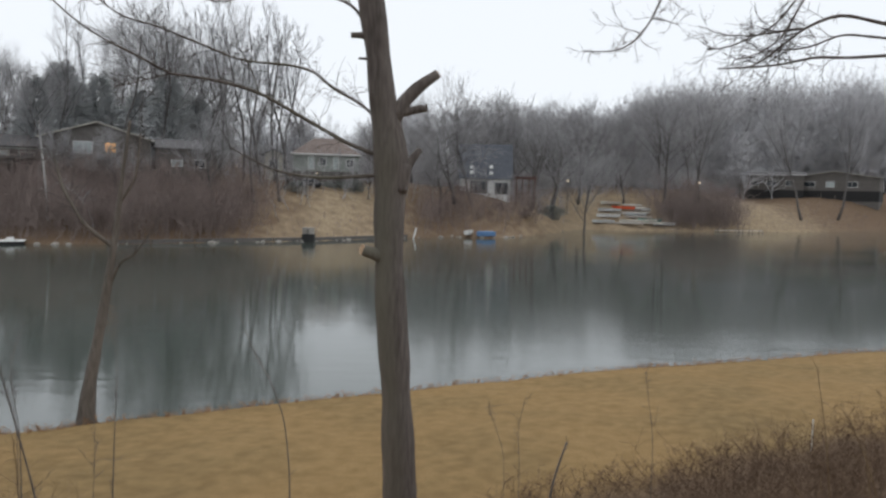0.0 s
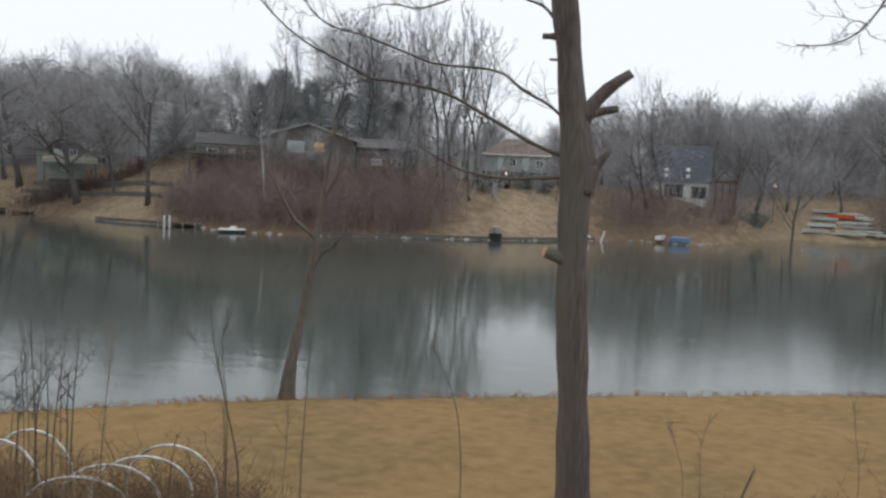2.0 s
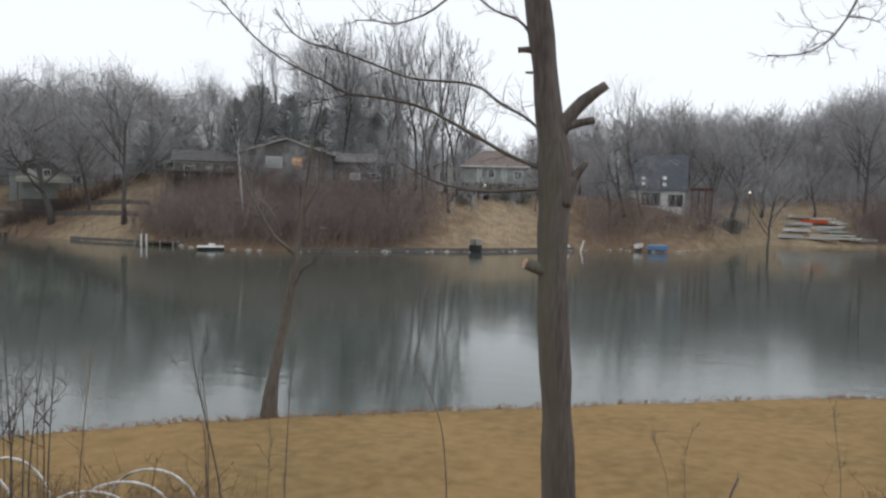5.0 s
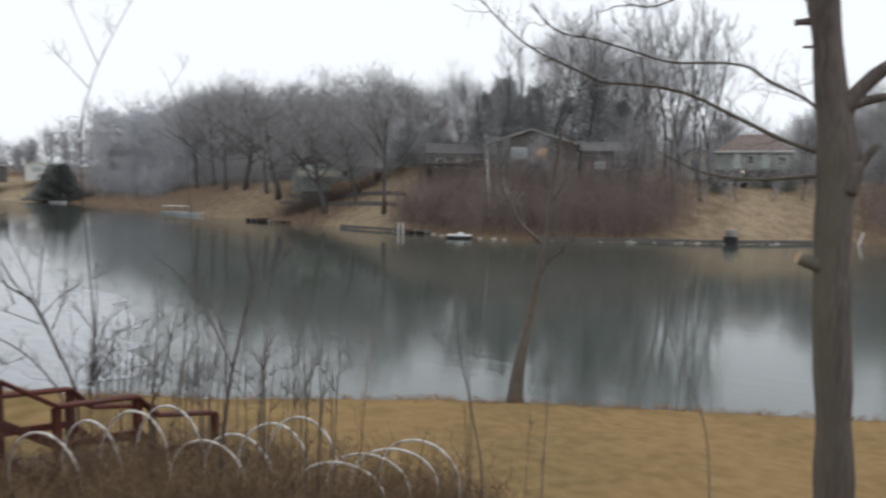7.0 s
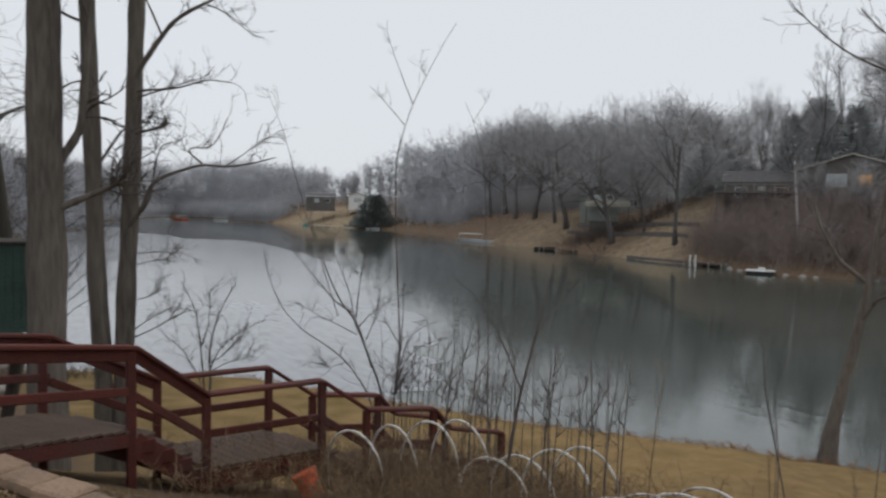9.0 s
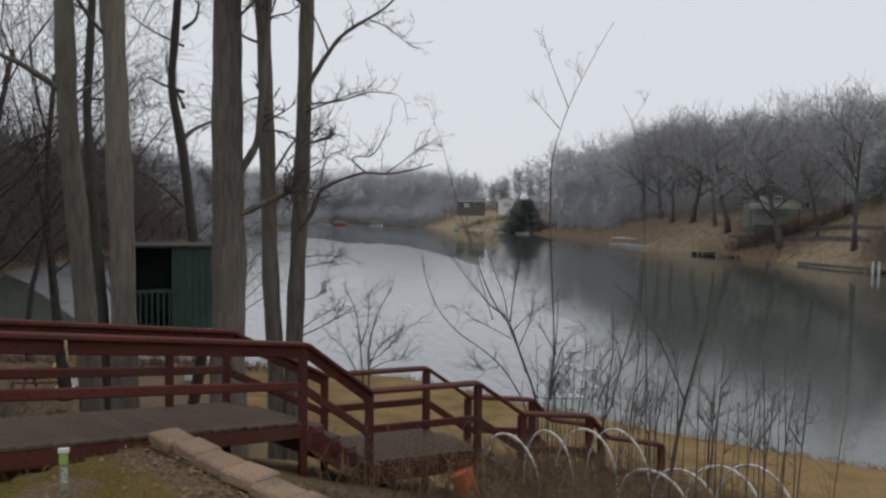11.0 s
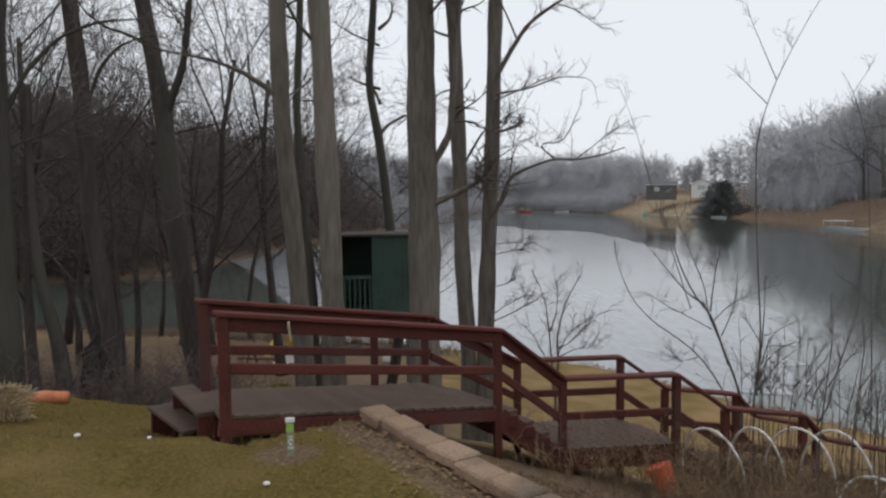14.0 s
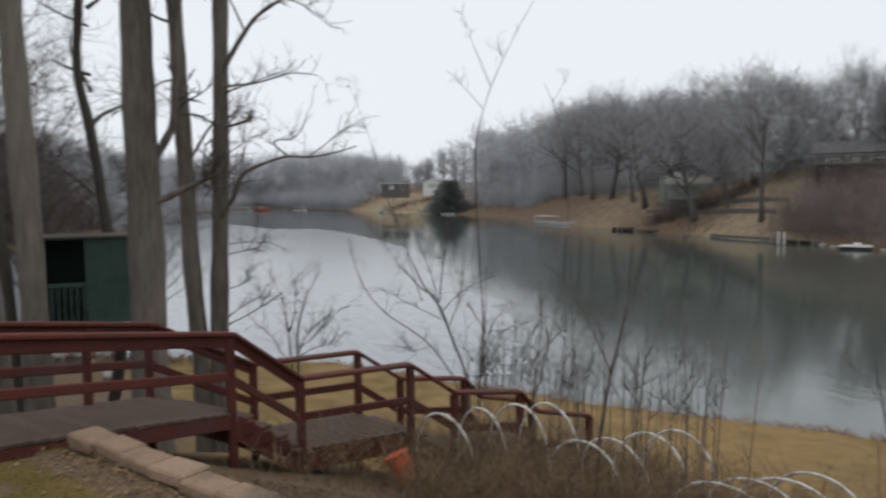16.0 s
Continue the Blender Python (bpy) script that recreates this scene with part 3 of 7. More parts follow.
# far bank: single trees by the water and the houses
for x, y, k, s in ((-77.4, 101.5, 0, 0.9), (-88, 106, 4, 0.7), (-94, 104.5, 2, 0.85), (-104, 112, 1, 0.9), (-84, 122, 0, 0.9), (-116, 114, 2, 0.95), (-126, 120, 0, 0.95), (-138, 124, 2, 0.98),
                   (-150, 128, 0, 0.95), (-164, 136, 2, 0.95), (-176, 140, 1, 0.95), (-62, 130, 3, 0.95), (-51, 134, 1, 0.95), (-44, 128, 3, 0.98),
                   (-38, 136, 5, 1.0), (-33, 130, 5, 0.95), (-47, 142, 0, 0.8)):
    hill_tree(x, y, k, s)
for x, y, k, s in ((-31, 117, 5, 0.8), (-27.5, 120, 5, 0.72), (-1, 136, 4, 0.6), (2, 140, 2, 0.8),
                   (5.5, 141, 3, 1.0), (19, 156, 1, 0.95), (26, 174, 2, 0.9), (34, 182, 1, 1.0), (56, 182, 0, 0.9), (-8, 146, 4, 0.7), (66, 190, 1, 0.95), (98, 196, 3, 0.95),
                   (112, 204, 3, 0.95), (29, 148, 1, 0.68), (-66, 118, 4, 0.75), (-92, 128, 0, 0.95), (-79, 130, 3, 1.0), (-57, 106, 4, 0.4), (-48, 104, 4, 0.4), (-36, 112, 4, 0.5), (-14, 133, 4, 0.5), (46, 184, 4, 0.7)):
    hill_tree(x, y, k, s)
# slender tall trees in a loose row behind the brown house
for bearing, dist, share in ((-31.2, 139, 0.86), (-28.6, 137, 0.97), (-27.2, 149, 1.0), (-24.4, 136, 1.0), (-21.8, 139, 1.0), (-20.0, 150, 0.96), (-17.4, 141, 1.0), (-13.2, 144, 0.98), (-12.2, 138, 1.0)):
    hill_tree(dist * math.sin(radians(bearing)), dist * math.cos(radians(bearing)), 5, share)
# woods behind: a belt of trees, each its own
for x0, x1, off, n in ((-190, -62, 36, 17), (-62, -24, 48, 9), (-20, 20, 46, 8), (20, 78, 44, 9), (78, 160, 72, 8), (-110, 130, 80, 9)):
    for i in range(n):
        x = x0 + (x1 - x0) * (i + rnd.uniform(0.1, 0.9)) / n
        y = shore_y(x) + off + rnd.uniform(-9, 12)
        hill_tree(x, y, rnd.choice((0, 1, 2, 3, 4)) if x < -62 or x > -20 else 5, rnd.uniform(0.62, 1.0), "woods behind the far houses")


def far_wood(name, spots, label, hmin=0.6, hmax=1.0, seed=3, density=26, material=None, thick=0.05):
    """Distant woods in one mesh: stems that fork into fine sticks."""
    rng = np.random.default_rng(seed)
    segs = []
    for x, y in spots:
        z = gz(x, y) - 0.3
        bearing = math.degrees(math.atan2(x, y))
        h = (top_at(x, y) - z) * rng.uniform(hmin, hmax) * (0.62 if -31.5 < bearing < -8 else 1.0)
        top = np.array([x + rng.normal(0, 0.5), y + rng.normal(0, 0.5), z + h * 0.75])
        bot = np.array([x, y, z])
        segs.append((*bot, *top, 0.18, 0.08))
        for j in range(density):
            f = rng.uniform(0.06, 1)
            a = bot + (top - bot) * f
            dirn = rng.normal(0, 1, 3) * np.array([1, 1, 0.4]) + np.array([0, 0, 0.8])
            e = a + dirn / np.linalg.norm(dirn) * h * rng.uniform(0.12, 0.33)
            segs.append((*a, *e, thick, thick * 0.5))
            for q in range(4):
                dd = rng.normal(0, 0.7, 3) + np.array([0, 0, 0.5])
                m = a + (e - a) * rng.uniform(0.4, 1)
                g = m + dd * h * 0.07
                segs.append((*m, *g, thick * 0.6, thick * 0.4))
    v, f = prisms(segs)
    return tagged(new(name, fast_mesh(name, v, f, material or M_TWIG_FAR)), label, "woods", kind="stuff")


spots = []
for i in range(330):
    t = rnd.uniform(0, 1)
    x = -560 + 380 * t
    spots.append((x, float(np.interp(x, FAR[::-1, 0], FAR[::-1, 1])) + 14 + abs(rnd.gauss(0, 40)) + (46 if -352 < x < -250 else 0)))
far_wood("far_woods", spots, "bare woods at the far end of the lake, paled for haze", 0.65, 1.0, 3, 42, M_WOODS, 0.15)
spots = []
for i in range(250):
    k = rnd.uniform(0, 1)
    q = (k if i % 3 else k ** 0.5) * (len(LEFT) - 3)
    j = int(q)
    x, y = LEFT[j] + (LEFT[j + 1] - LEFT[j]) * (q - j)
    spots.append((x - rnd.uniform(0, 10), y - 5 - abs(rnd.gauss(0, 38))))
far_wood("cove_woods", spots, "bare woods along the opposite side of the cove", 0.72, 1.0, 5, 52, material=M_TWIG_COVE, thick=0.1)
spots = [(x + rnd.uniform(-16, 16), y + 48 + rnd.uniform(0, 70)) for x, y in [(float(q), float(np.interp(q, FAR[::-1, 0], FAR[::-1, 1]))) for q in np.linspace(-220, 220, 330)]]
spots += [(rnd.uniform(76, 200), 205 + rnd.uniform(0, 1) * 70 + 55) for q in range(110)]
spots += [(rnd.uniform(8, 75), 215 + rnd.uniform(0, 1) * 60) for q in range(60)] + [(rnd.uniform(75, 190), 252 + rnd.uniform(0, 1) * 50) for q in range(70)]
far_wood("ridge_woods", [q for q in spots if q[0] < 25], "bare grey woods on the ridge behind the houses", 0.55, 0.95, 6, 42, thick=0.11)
far_wood("hillside_woods", [q for q in spots if q[0] >= 25], "dense woods rising behind the lawn, paled for haze", 0.6, 1.0, 16, 44, M_WOODS_HAZED, 0.12)


def brush_patch(name, spots, label, hmin, hmax, per, seed, material, thick, fork=5, spread=0.4, category="brush"):
    """A thicket in one mesh: many thin stems from the ground that fork."""
    rng = np.random.default_rng(seed)
    s = np.repeat(np.array(spots, float), per, axis=0)
    bx, by = s[:, 0] + rng.normal(0, 1, len(s)) * s[:, 2], s[:, 1] + rng.normal(0, 1, len(s)) * s[:, 2]
    dry = ~in_lake(bx, by)
    bx, by = bx[dry], by[dry]
    n = len(bx)
    h = rng.uniform(hmin, hmax, n)[:, None]
    a = np.stack([bx, by, land(bx, by) - 0.05], 1)
    m = a + h * np.concatenate([rng.normal(0, spread * 0.4, (n, 2)), np.full((n, 1), 0.5)], 1)
    e = m + h * np.concatenate([rng.normal(0, spread * 0.5, (n, 2)), np.full((n, 1), 0.5)], 1)

    def sticks(p, q, r0, r1):
        return np.concatenate([p, q, np.full((n, 1), r0), np.full((n, 1), r1)], 1)

    segs = [sticks(a, m, thick, thick * 0.8), sticks(m, e, thick * 0.8, thick * 0.4)]
    for q in range(fork):
        low = rng.random((n, 1)) < 0.4
        s0 = np.where(low, a + (m - a) * rng.uniform(0.5, 1, (n, 1)), m + (e - m) * rng.uniform(0, 0.9, (n, 1)))
        s1 = s0 + h * 0.45 * np.concatenate([rng.normal(0, spread, (n, 2)), np.abs(rng.normal(0.3, 0.3, (n, 1)))], 1)
        segs.append(sticks(s0, s1, thick * 0.6, thick * 0.35))
    segs = np.concatenate(segs)
    v, f = prisms(segs)
    return tagged(new(name, fast_mesh(name, v, f, material)), label, category, kind="stuff")


spots = [(x, float(np.interp(x, FAR[::-1, 0], FAR[::-1, 1])) + 3 + d, 1.9) for x in np.linspace(-71, -31, 23) for d in (0, 4, 8.5, 13)]
brush_patch("shore_thicket", spots, "dense reddish-brown bare thicket on the far bank", 3.0, 7.0, 32, 7, M_BRUSH, 0.035, 6)
spots = [(x, float(np.interp(x, FAR[::-1, 0], FAR[::-1, 1])) + 3 + d, 1.8) for x in list(np.linspace(52, 62, 5)) + list(np.linspace(-3, 3, 3)) for d in (0, 4, 9)] + [(x, shore_y(x) + d, 1.3) for x in np.linspace(0, 17, 6) for d in (8, 11)]
brush_patch("shore_brush", spots, "bare brown brush beside the far shore", 2.5, 5.5, 16, 8, M_BRUSH, 0.04, 6)
spots = [(float(x), float(y) - d, 2.4) for x, y in [LEFT[5] + (LEFT[6] - LEFT[5]) * k for k in np.linspace(-0.5, 1, 6)] + [LEFT[6] + (LEFT[7] - LEFT[6]) * k for k in np.linspace(0.2, 1, 5)]
         + [LEFT[7] + (LEFT[8] - LEFT[7]) * k for k in np.linspace(0.2, 1, 4)] + [LEFT[8] + (LEFT[9] - LEFT[8]) * k for k in np.linspace(0.02, 0.7, 10)] for d in (1, 6, 12)]
more = [(x, shore_y(x) + 3 + d, 1.7) for x in np.linspace(57, 73, 8) for d in (0, 4, 8)]
more += [(x, y, 1.6) for x in (19.5, 22.0) for y in (142, 145)]
brush_patch("brush_clump", more, "tall reddish-brown brush clump beside the stored docks", 4.0, 9.5, 26, 59, M_BRUSH, 0.045, 6)
brush_patch("cove_brush", spots, "dark brown brush on the opposite side of the cove", 3.0, 9.0, 52, 9, M_COVE, 0.05, 8, 0.75)
spots = [(x, shore_y(x) + 24 + d + rnd.uniform(-3, 3), 3.4) for x in np.linspace(-190, 130, 44) for d in (0, 16, 34) if not (-70 < x < -40 and d == 0) and not (x > 72 and d < 30)]
spots += [(x, shore_y(x) + 24 + d + rnd.uniform(-2, 2), 2.6) for x in np.linspace(-185, -108, 22) for d in (0, 6)]
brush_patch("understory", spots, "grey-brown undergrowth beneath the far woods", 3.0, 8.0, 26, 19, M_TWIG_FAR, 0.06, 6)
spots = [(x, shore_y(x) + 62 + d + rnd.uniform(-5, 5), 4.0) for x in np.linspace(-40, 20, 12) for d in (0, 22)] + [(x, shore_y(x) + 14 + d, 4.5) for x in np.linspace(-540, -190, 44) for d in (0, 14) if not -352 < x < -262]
brush_patch("ridge_undergrowth", spots, "undergrowth on the ridge and down the lake, greyed for haze", 5.0, 12.0, 26, 29, M_WOODS, 0.11, 6)
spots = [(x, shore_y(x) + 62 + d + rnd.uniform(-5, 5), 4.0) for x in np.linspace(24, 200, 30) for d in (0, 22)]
brush_patch("hillside_undergrowth", spots, "undergrowth beneath the hillside woods, paled for haze", 5.0, 12.0, 28, 30, M_WOODS_HAZED, 0.11, 6)
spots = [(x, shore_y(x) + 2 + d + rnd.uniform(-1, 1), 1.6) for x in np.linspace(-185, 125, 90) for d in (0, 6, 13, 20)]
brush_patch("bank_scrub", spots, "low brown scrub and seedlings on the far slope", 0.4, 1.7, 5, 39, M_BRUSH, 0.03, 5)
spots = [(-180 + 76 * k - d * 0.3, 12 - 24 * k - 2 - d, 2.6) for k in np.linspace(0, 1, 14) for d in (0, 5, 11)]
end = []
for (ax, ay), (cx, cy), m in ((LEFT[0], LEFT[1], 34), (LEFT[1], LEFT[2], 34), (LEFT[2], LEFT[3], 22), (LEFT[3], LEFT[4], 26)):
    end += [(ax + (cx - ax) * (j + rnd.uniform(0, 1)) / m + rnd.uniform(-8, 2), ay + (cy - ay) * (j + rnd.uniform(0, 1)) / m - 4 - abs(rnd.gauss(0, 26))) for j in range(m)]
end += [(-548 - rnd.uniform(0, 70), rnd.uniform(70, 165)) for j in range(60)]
far_wood("far_end_woods", end, "woods round the end of the lake, paled for haze", 0.7, 1.05, 33, 40, M_WOODS, 0.16)
brush_patch("far_end_undergrowth", [(x, y, 5.0) for x, y in end], "undergrowth round the end of the lake, greyed for haze", 4.0, 10.0, 22, 34, M_WOODS, 0.15, 6)
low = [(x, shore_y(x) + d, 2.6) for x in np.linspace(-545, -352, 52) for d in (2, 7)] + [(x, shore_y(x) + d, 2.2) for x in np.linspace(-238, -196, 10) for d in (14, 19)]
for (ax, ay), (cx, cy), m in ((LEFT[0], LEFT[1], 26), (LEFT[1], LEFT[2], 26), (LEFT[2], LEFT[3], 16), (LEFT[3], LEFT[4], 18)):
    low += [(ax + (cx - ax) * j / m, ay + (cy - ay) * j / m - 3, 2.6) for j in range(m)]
brush_patch("far_shore_undergrowth", low, "undergrowth reaching the water at the end of the lake, greyed for haze", 3.0, 8.0, 34, 35, M_WOODS, 0.12, 6)
brush_patch("point_brush", spots, "dark brush on the point across the cove", 4.0, 11.0, 36, 49, M_COVE, 0.06, 7)


# ---- houses across the water ----
def house(name, place, turn, size, wall_m, roof_m, label, pitch=0.4, windows=(), gable_front=False, hip=False, lower=None, trim=True):
    """A house with its front towards -y of its own frame. size: width, depth, wall height. windows: (x, z, w, h, material) on the front."""
    w, d, h = size
    root = empty(name, place, label, "house")
    root.rotation_euler = (0, 0, radians(turn))
    # walls, with a foundation into the slope
    part("wall", boxed((-w / 2, 0, -3), (w / 2, d, h), 0.02), wall_m, root)
    if lower:
        part("lower_wall", boxed((-w / 2 - 0.06, -0.06, -0.6), (w / 2 + 0.06, d, lower[0])), lower[1], root)
    bm = bmesh.new()
    o, t = 0.55, 0.22
    if gable_front:
        rise = w / 2 * pitch
        prof = [(-w / 2 - o, h - o * pitch), (0, h + rise), (w / 2 + o, h - o * pitch), (w / 2 + o, h - o * pitch + t), (0, h + rise + t), (-w / 2 - o, h - o * pitch + t)]
        f0 = [bm.verts.new((x, -o, z)) for x, z in prof]
        f1 = [bm.verts.new((x, d + o, z)) for x, z in prof]
        for i in range(6):
            bm.faces.new((f0[i], f0[(i + 1) % 6], f1[(i + 1) % 6], f1[i]))
        for ring in (f0[::-1], f1):
            bm.faces.new((ring[0], ring[1], ring[4], ring[5]))
            bm.faces.new((ring[1], ring[2], ring[3], ring[4]))
        gb = bmesh.new()
        a = [gb.verts.new((x, y, z)) for y in (0.0, d) for x, z in ((-w / 2, h), (w / 2, h), (0, h + rise))]
        gb.faces.new(a[:3])
        gb.faces.new(a[3:][::-1])
        part("gable", gb, wall_m, root)
        if trim:
            for s in (-1, 1):
                part("rake_board", beam((s * (w / 2 + o), -o - 0.05, h - o * pitch + 0.1), (0, -o - 0.05, h + rise + 0.1), 0.06, 0.15), M_CREAM, root)
    else:
        rise = (d / 2 + o) * pitch
        cut = d * 0.45 if hip else 0
        lo = [bm.verts.new(v) for v in ((-w / 2 - o, -o, h), (w / 2 + o, -o, h), (w / 2 + o, d + o, h), (-w / 2 - o, d + o, h))]
        ri = [bm.verts.new(v) for v in ((-w / 2 - o + cut, d / 2, h + rise), (w / 2 + o - cut, d / 2, h + rise))]
        bm.faces.new((lo[0], lo[1], ri[1], ri[0]))
        bm.faces.new((lo[2], lo[3], ri[0], ri[1]))
        bm.faces.new((lo[1], lo[2], ri[1]))
        bm.faces.new((lo[3], lo[0], ri[0]))
        bm.faces.new(lo[::-1])
        if trim:
            part("gutter", boxed((-w / 2 - o, -o - 0.1, h - 0.12), (w / 2 + o, -o + 0.04, h + 0.1)), M_WHITE, root)
    part("roof", bm, roof_m, root)
    for x, z, ww, hh, m in windows:
        fr = bmesh.new()
        for lo, hi in (((x - ww / 2 - 0.1, -0.07, z - hh / 2 - 0.1), (x + ww / 2 + 0.1, 0.02, z - hh / 2)), ((x - ww / 2 - 0.1, -0.07, z + hh / 2), (x + ww / 2 + 0.1, 0.02, z + hh / 2 + 0.1)),
                       ((x - ww / 2 - 0.1, -0.07, z - hh / 2), (x - ww / 2, 0.02, z + hh / 2)), ((x + ww / 2, -0.07, z - hh / 2), (x + ww / 2 + 0.1, 0.02, z + hh / 2)),
                       ((x - 0.03, -0.06, z - hh / 2), (x + 0.03, 0.02, z + hh / 2))):
            box(fr, lo, hi)
        win = part("window", fr, M_WHITE if m != M_LIT else M_BROWN, root)
        part("pane", boxed((x - ww / 2, -0.03, z - hh / 2), (x + ww / 2, -0.004, z + hh / 2)), m, win)
    return root


def facing(x, y):
    """Turn that points a front at the viewer's house."""
    return math.degrees(math.atan2(y, x)) - 90


house("house", (-54.2, 112.3, 8.0), facing(-54.2, 112.3) - 3, (15.6, 12, 6.9), M_BROWN, M_ROOF, "dark brown two-storey house with one window lit", 0.32,
           [(-2.0, 5.5, 2.5, 1.7, M_BLIND), (1.8, 5.6, 1.5, 1.4, M_LIT), (-2.0, 1.5, 2.2, 1.5, M_PANE), (4.4, 1.2, 2.0, 1.4, M_PANE)], True)
house("house", (-68.4, 111.5, 9.6), facing(-68.4, 111.5), (11.0, 9, 3.9), M_BROWN, M_ROOF, "low dark brown house wing with a timber balcony", 0.42,
      [(-3.0, 2.2, 1.6, 1.5, M_PANE), (0.2, 2.2, 1.0, 1.7, M_BLIND), (3.2, 2.0, 1.8, 1.9, M_PANE)], False, trim=False)
house("house", (-42.5, 118.5, 9.0), facing(-42.5, 118.5), (9.5, 9, 5.0), M_BROWN, M_ROOF, "dark brown house wing half hidden by the thicket", 0.35,
      [(-1.5, 2.6, 1.6, 1.0, M_BLIND), (2.0, 2.6, 1.6, 1.2, M_PANE)], False, trim=False)
house("house", (-101.5, 109.9, 6.8), facing(-101.5, 109.9), (5.6, 7, 5.2), M_BROWN, M_ROOF, "narrow dark-gabled lake house with a cream lower storey", 0.85,
      [(-1.2, 4.0, 1.1, 1.4, M_BLIND), (1.2, 4.0, 1.1, 1.4, M_PANE), (0, 1.6, 1.2, 1.2, M_PANE)], True, False, (2.9, M_GREY), trim=False)
terrace = empty("balcony", (-100.0, 107.6, 9.5), "pale timber balcony across the narrow lake house", "balcony")
terrace.rotation_euler = (0, 0, radians(facing(-100, 107.6)))
part("floor", boxed((-3.2, -0.3, -0.25), (5.6, 2.2, 0.0)), M_CREAM, terrace)
for i in range(8):
    part("rail_post", boxed((-3.15 + i * 1.23, -0.28, 0.0), (-3.03 + i * 1.23, -0.16, 0.95)), M_CREAM, terrace)
part("hand_rail", boxed((-3.2, -0.3, 0.95), (5.6, -0.14, 1.07)), M_CREAM, terrace)
part("screen", boxed((-3.2, -0.2, 0.15), (5.6, -0.17, 0.8)), M_CREAM, terrace)
for x in (-2.9, 1.2, 5.3):
    part("leg", boxed((x - 0.1, -0.2, -4), (x + 0.1, 0.0, -0.25)), M_BROWN, terrace)
house("house", (-108.5, 121, 8.6), facing(-108.5, 121), (15, 8, 3.2), M_GREY, M_ROOF, "long low grey house under dark trees", 0.4, [(-4, 1.6, 1.8, 1.4, M_PANE), (0, 1.6, 1.8, 1.4, M_BLIND), (4, 1.6, 1.8, 1.4, M_PANE)], trim=False)
house("house", (-22.8, 138.2, 10.0), facing(-22.8, 138), (12.5, 10, 4.6), M_GREY, M_ROOFBR, "grey-green house with a brown hipped roof and white gutter", 0.62,
      [(-2.8, 3.0, 0.9, 2.2, M_BLIND), (-0.6, 3.2, 1.2, 1.4, M_PANE), (1.9, 3.0, 0.9, 2.2, M_BLIND), (4.6, 3.0, 1.3, 1.4, M_PANE)], False, True, (1.4, M_BROWN))
house("house", (-33.5, 141, 10.6), facing(-33.5, 141), (3.4, 5, 4.0), M_CREAM, M_ROOF, "small cream outbuilding beside the grey-green house", 0.5, [(0, 2.0, 1.6, 1.8, M_PANE)], True, trim=False)
house("house", (8.5, 150.0, 7.0), facing(8.5, 150), (10.4, 11, 3.9), M_WHITE, M_ROOFB, "white cottage under a large blue-grey roof with skylights", 1.25,
      [(-1.4, 2.2, 3.6, 2.6, M_PANE), (3.4, 2.0, 2.8, 2.4, M_PANE)], False, trim=False)
# near-black lower walls here stand in for the shaded porch beneath
house("house", (105.8, 233, 8.8), facing(105.8, 233), (19, 11, 7.4), M_BROWN, M_ROOF, "long low dark house with pale roof edge over the lawn", 0.2,
      [(-5, 4.8, 2.6, 1.6, M_PANE), (0, 4.8, 2.6, 1.6, M_PANE), (5.4, 4.8, 2.2, 1.6, M_PANE)], False, False, (2.6, M_DARK))
house("house", (122.5, 226.4, 8.8), facing(122.5, 226.4) - 8, (25, 11, 6.6), M_BROWN, M_ROOF, "dark low-gabled house wing with pale rake boards", 0.16,
      [(-7, 4.6, 3.2, 1.6, M_PANE), (-1, 4.6, 2.2, 1.6, M_BLIND), (5, 4.6, 3.0, 1.6, M_PANE)], True, False, (2.6, M_DARK))
house("house", (-302, 141, 9.5), facing(-302, 141), (13, 9, 3.6), M_BROWN, M_ROOF, "dark ranch house with a snow-pale roof edge far down the lake", 0.35, [(-2, 1.8, 2, 1.5, M_BLIND), (3, 1.8, 2, 1.5, M_PANE)])
house("house", (-291, 154, 10.4), facing(-291, 154), (8, 8, 3.4), M_WHITE, M_ROOF, "white garage far down the lake", 0.4, [(0, 1.4, 3.2, 2.0, M_BLIND)], True)
house("house", (-395, 152, 6.5), facing(-395, 152), (11, 8, 3.2), M_CREAM, M_ROOF, "small pale house at the end of the lake", 0.4, [(-2, 1.6, 1.8, 1.3, M_PANE), (2, 1.6, 1.8, 1.3, M_PANE)])


def skylight(x, z):
    ob = empty("skylight", label="pale glazed skylight in the blue-grey roof", category="skylight", group="skylights in the blue-grey roof")
    c = Vector((8.5, 150.0, 7.0))
    d = Matrix.Rotation(radians(facing(8.5, 150)), 4, "Z")
    y = -0.55 + (z - 3.9) / 1.25
    ob.matrix_basis = Matrix.Translation(c) @ d @ Matrix.Translation((x, y, z)) @ Matrix.Rotation(math.atan(1.25), 4, "X")
    part("frame", boxed((-0.42, -0.46, -0.02), (0.42, 0.46, 0.12), 0.02), M_GREY, ob)
    part("pane", boxed((-0.32, -0.36, 0.12), (0.32, 0.36, 0.15)), M_WHITE, ob)


for x, z in ((-2.9, 5.2), (-2.9, 6.3), (1.2, 5.1), (1.2, 6.4)):
    skylight(x, z)

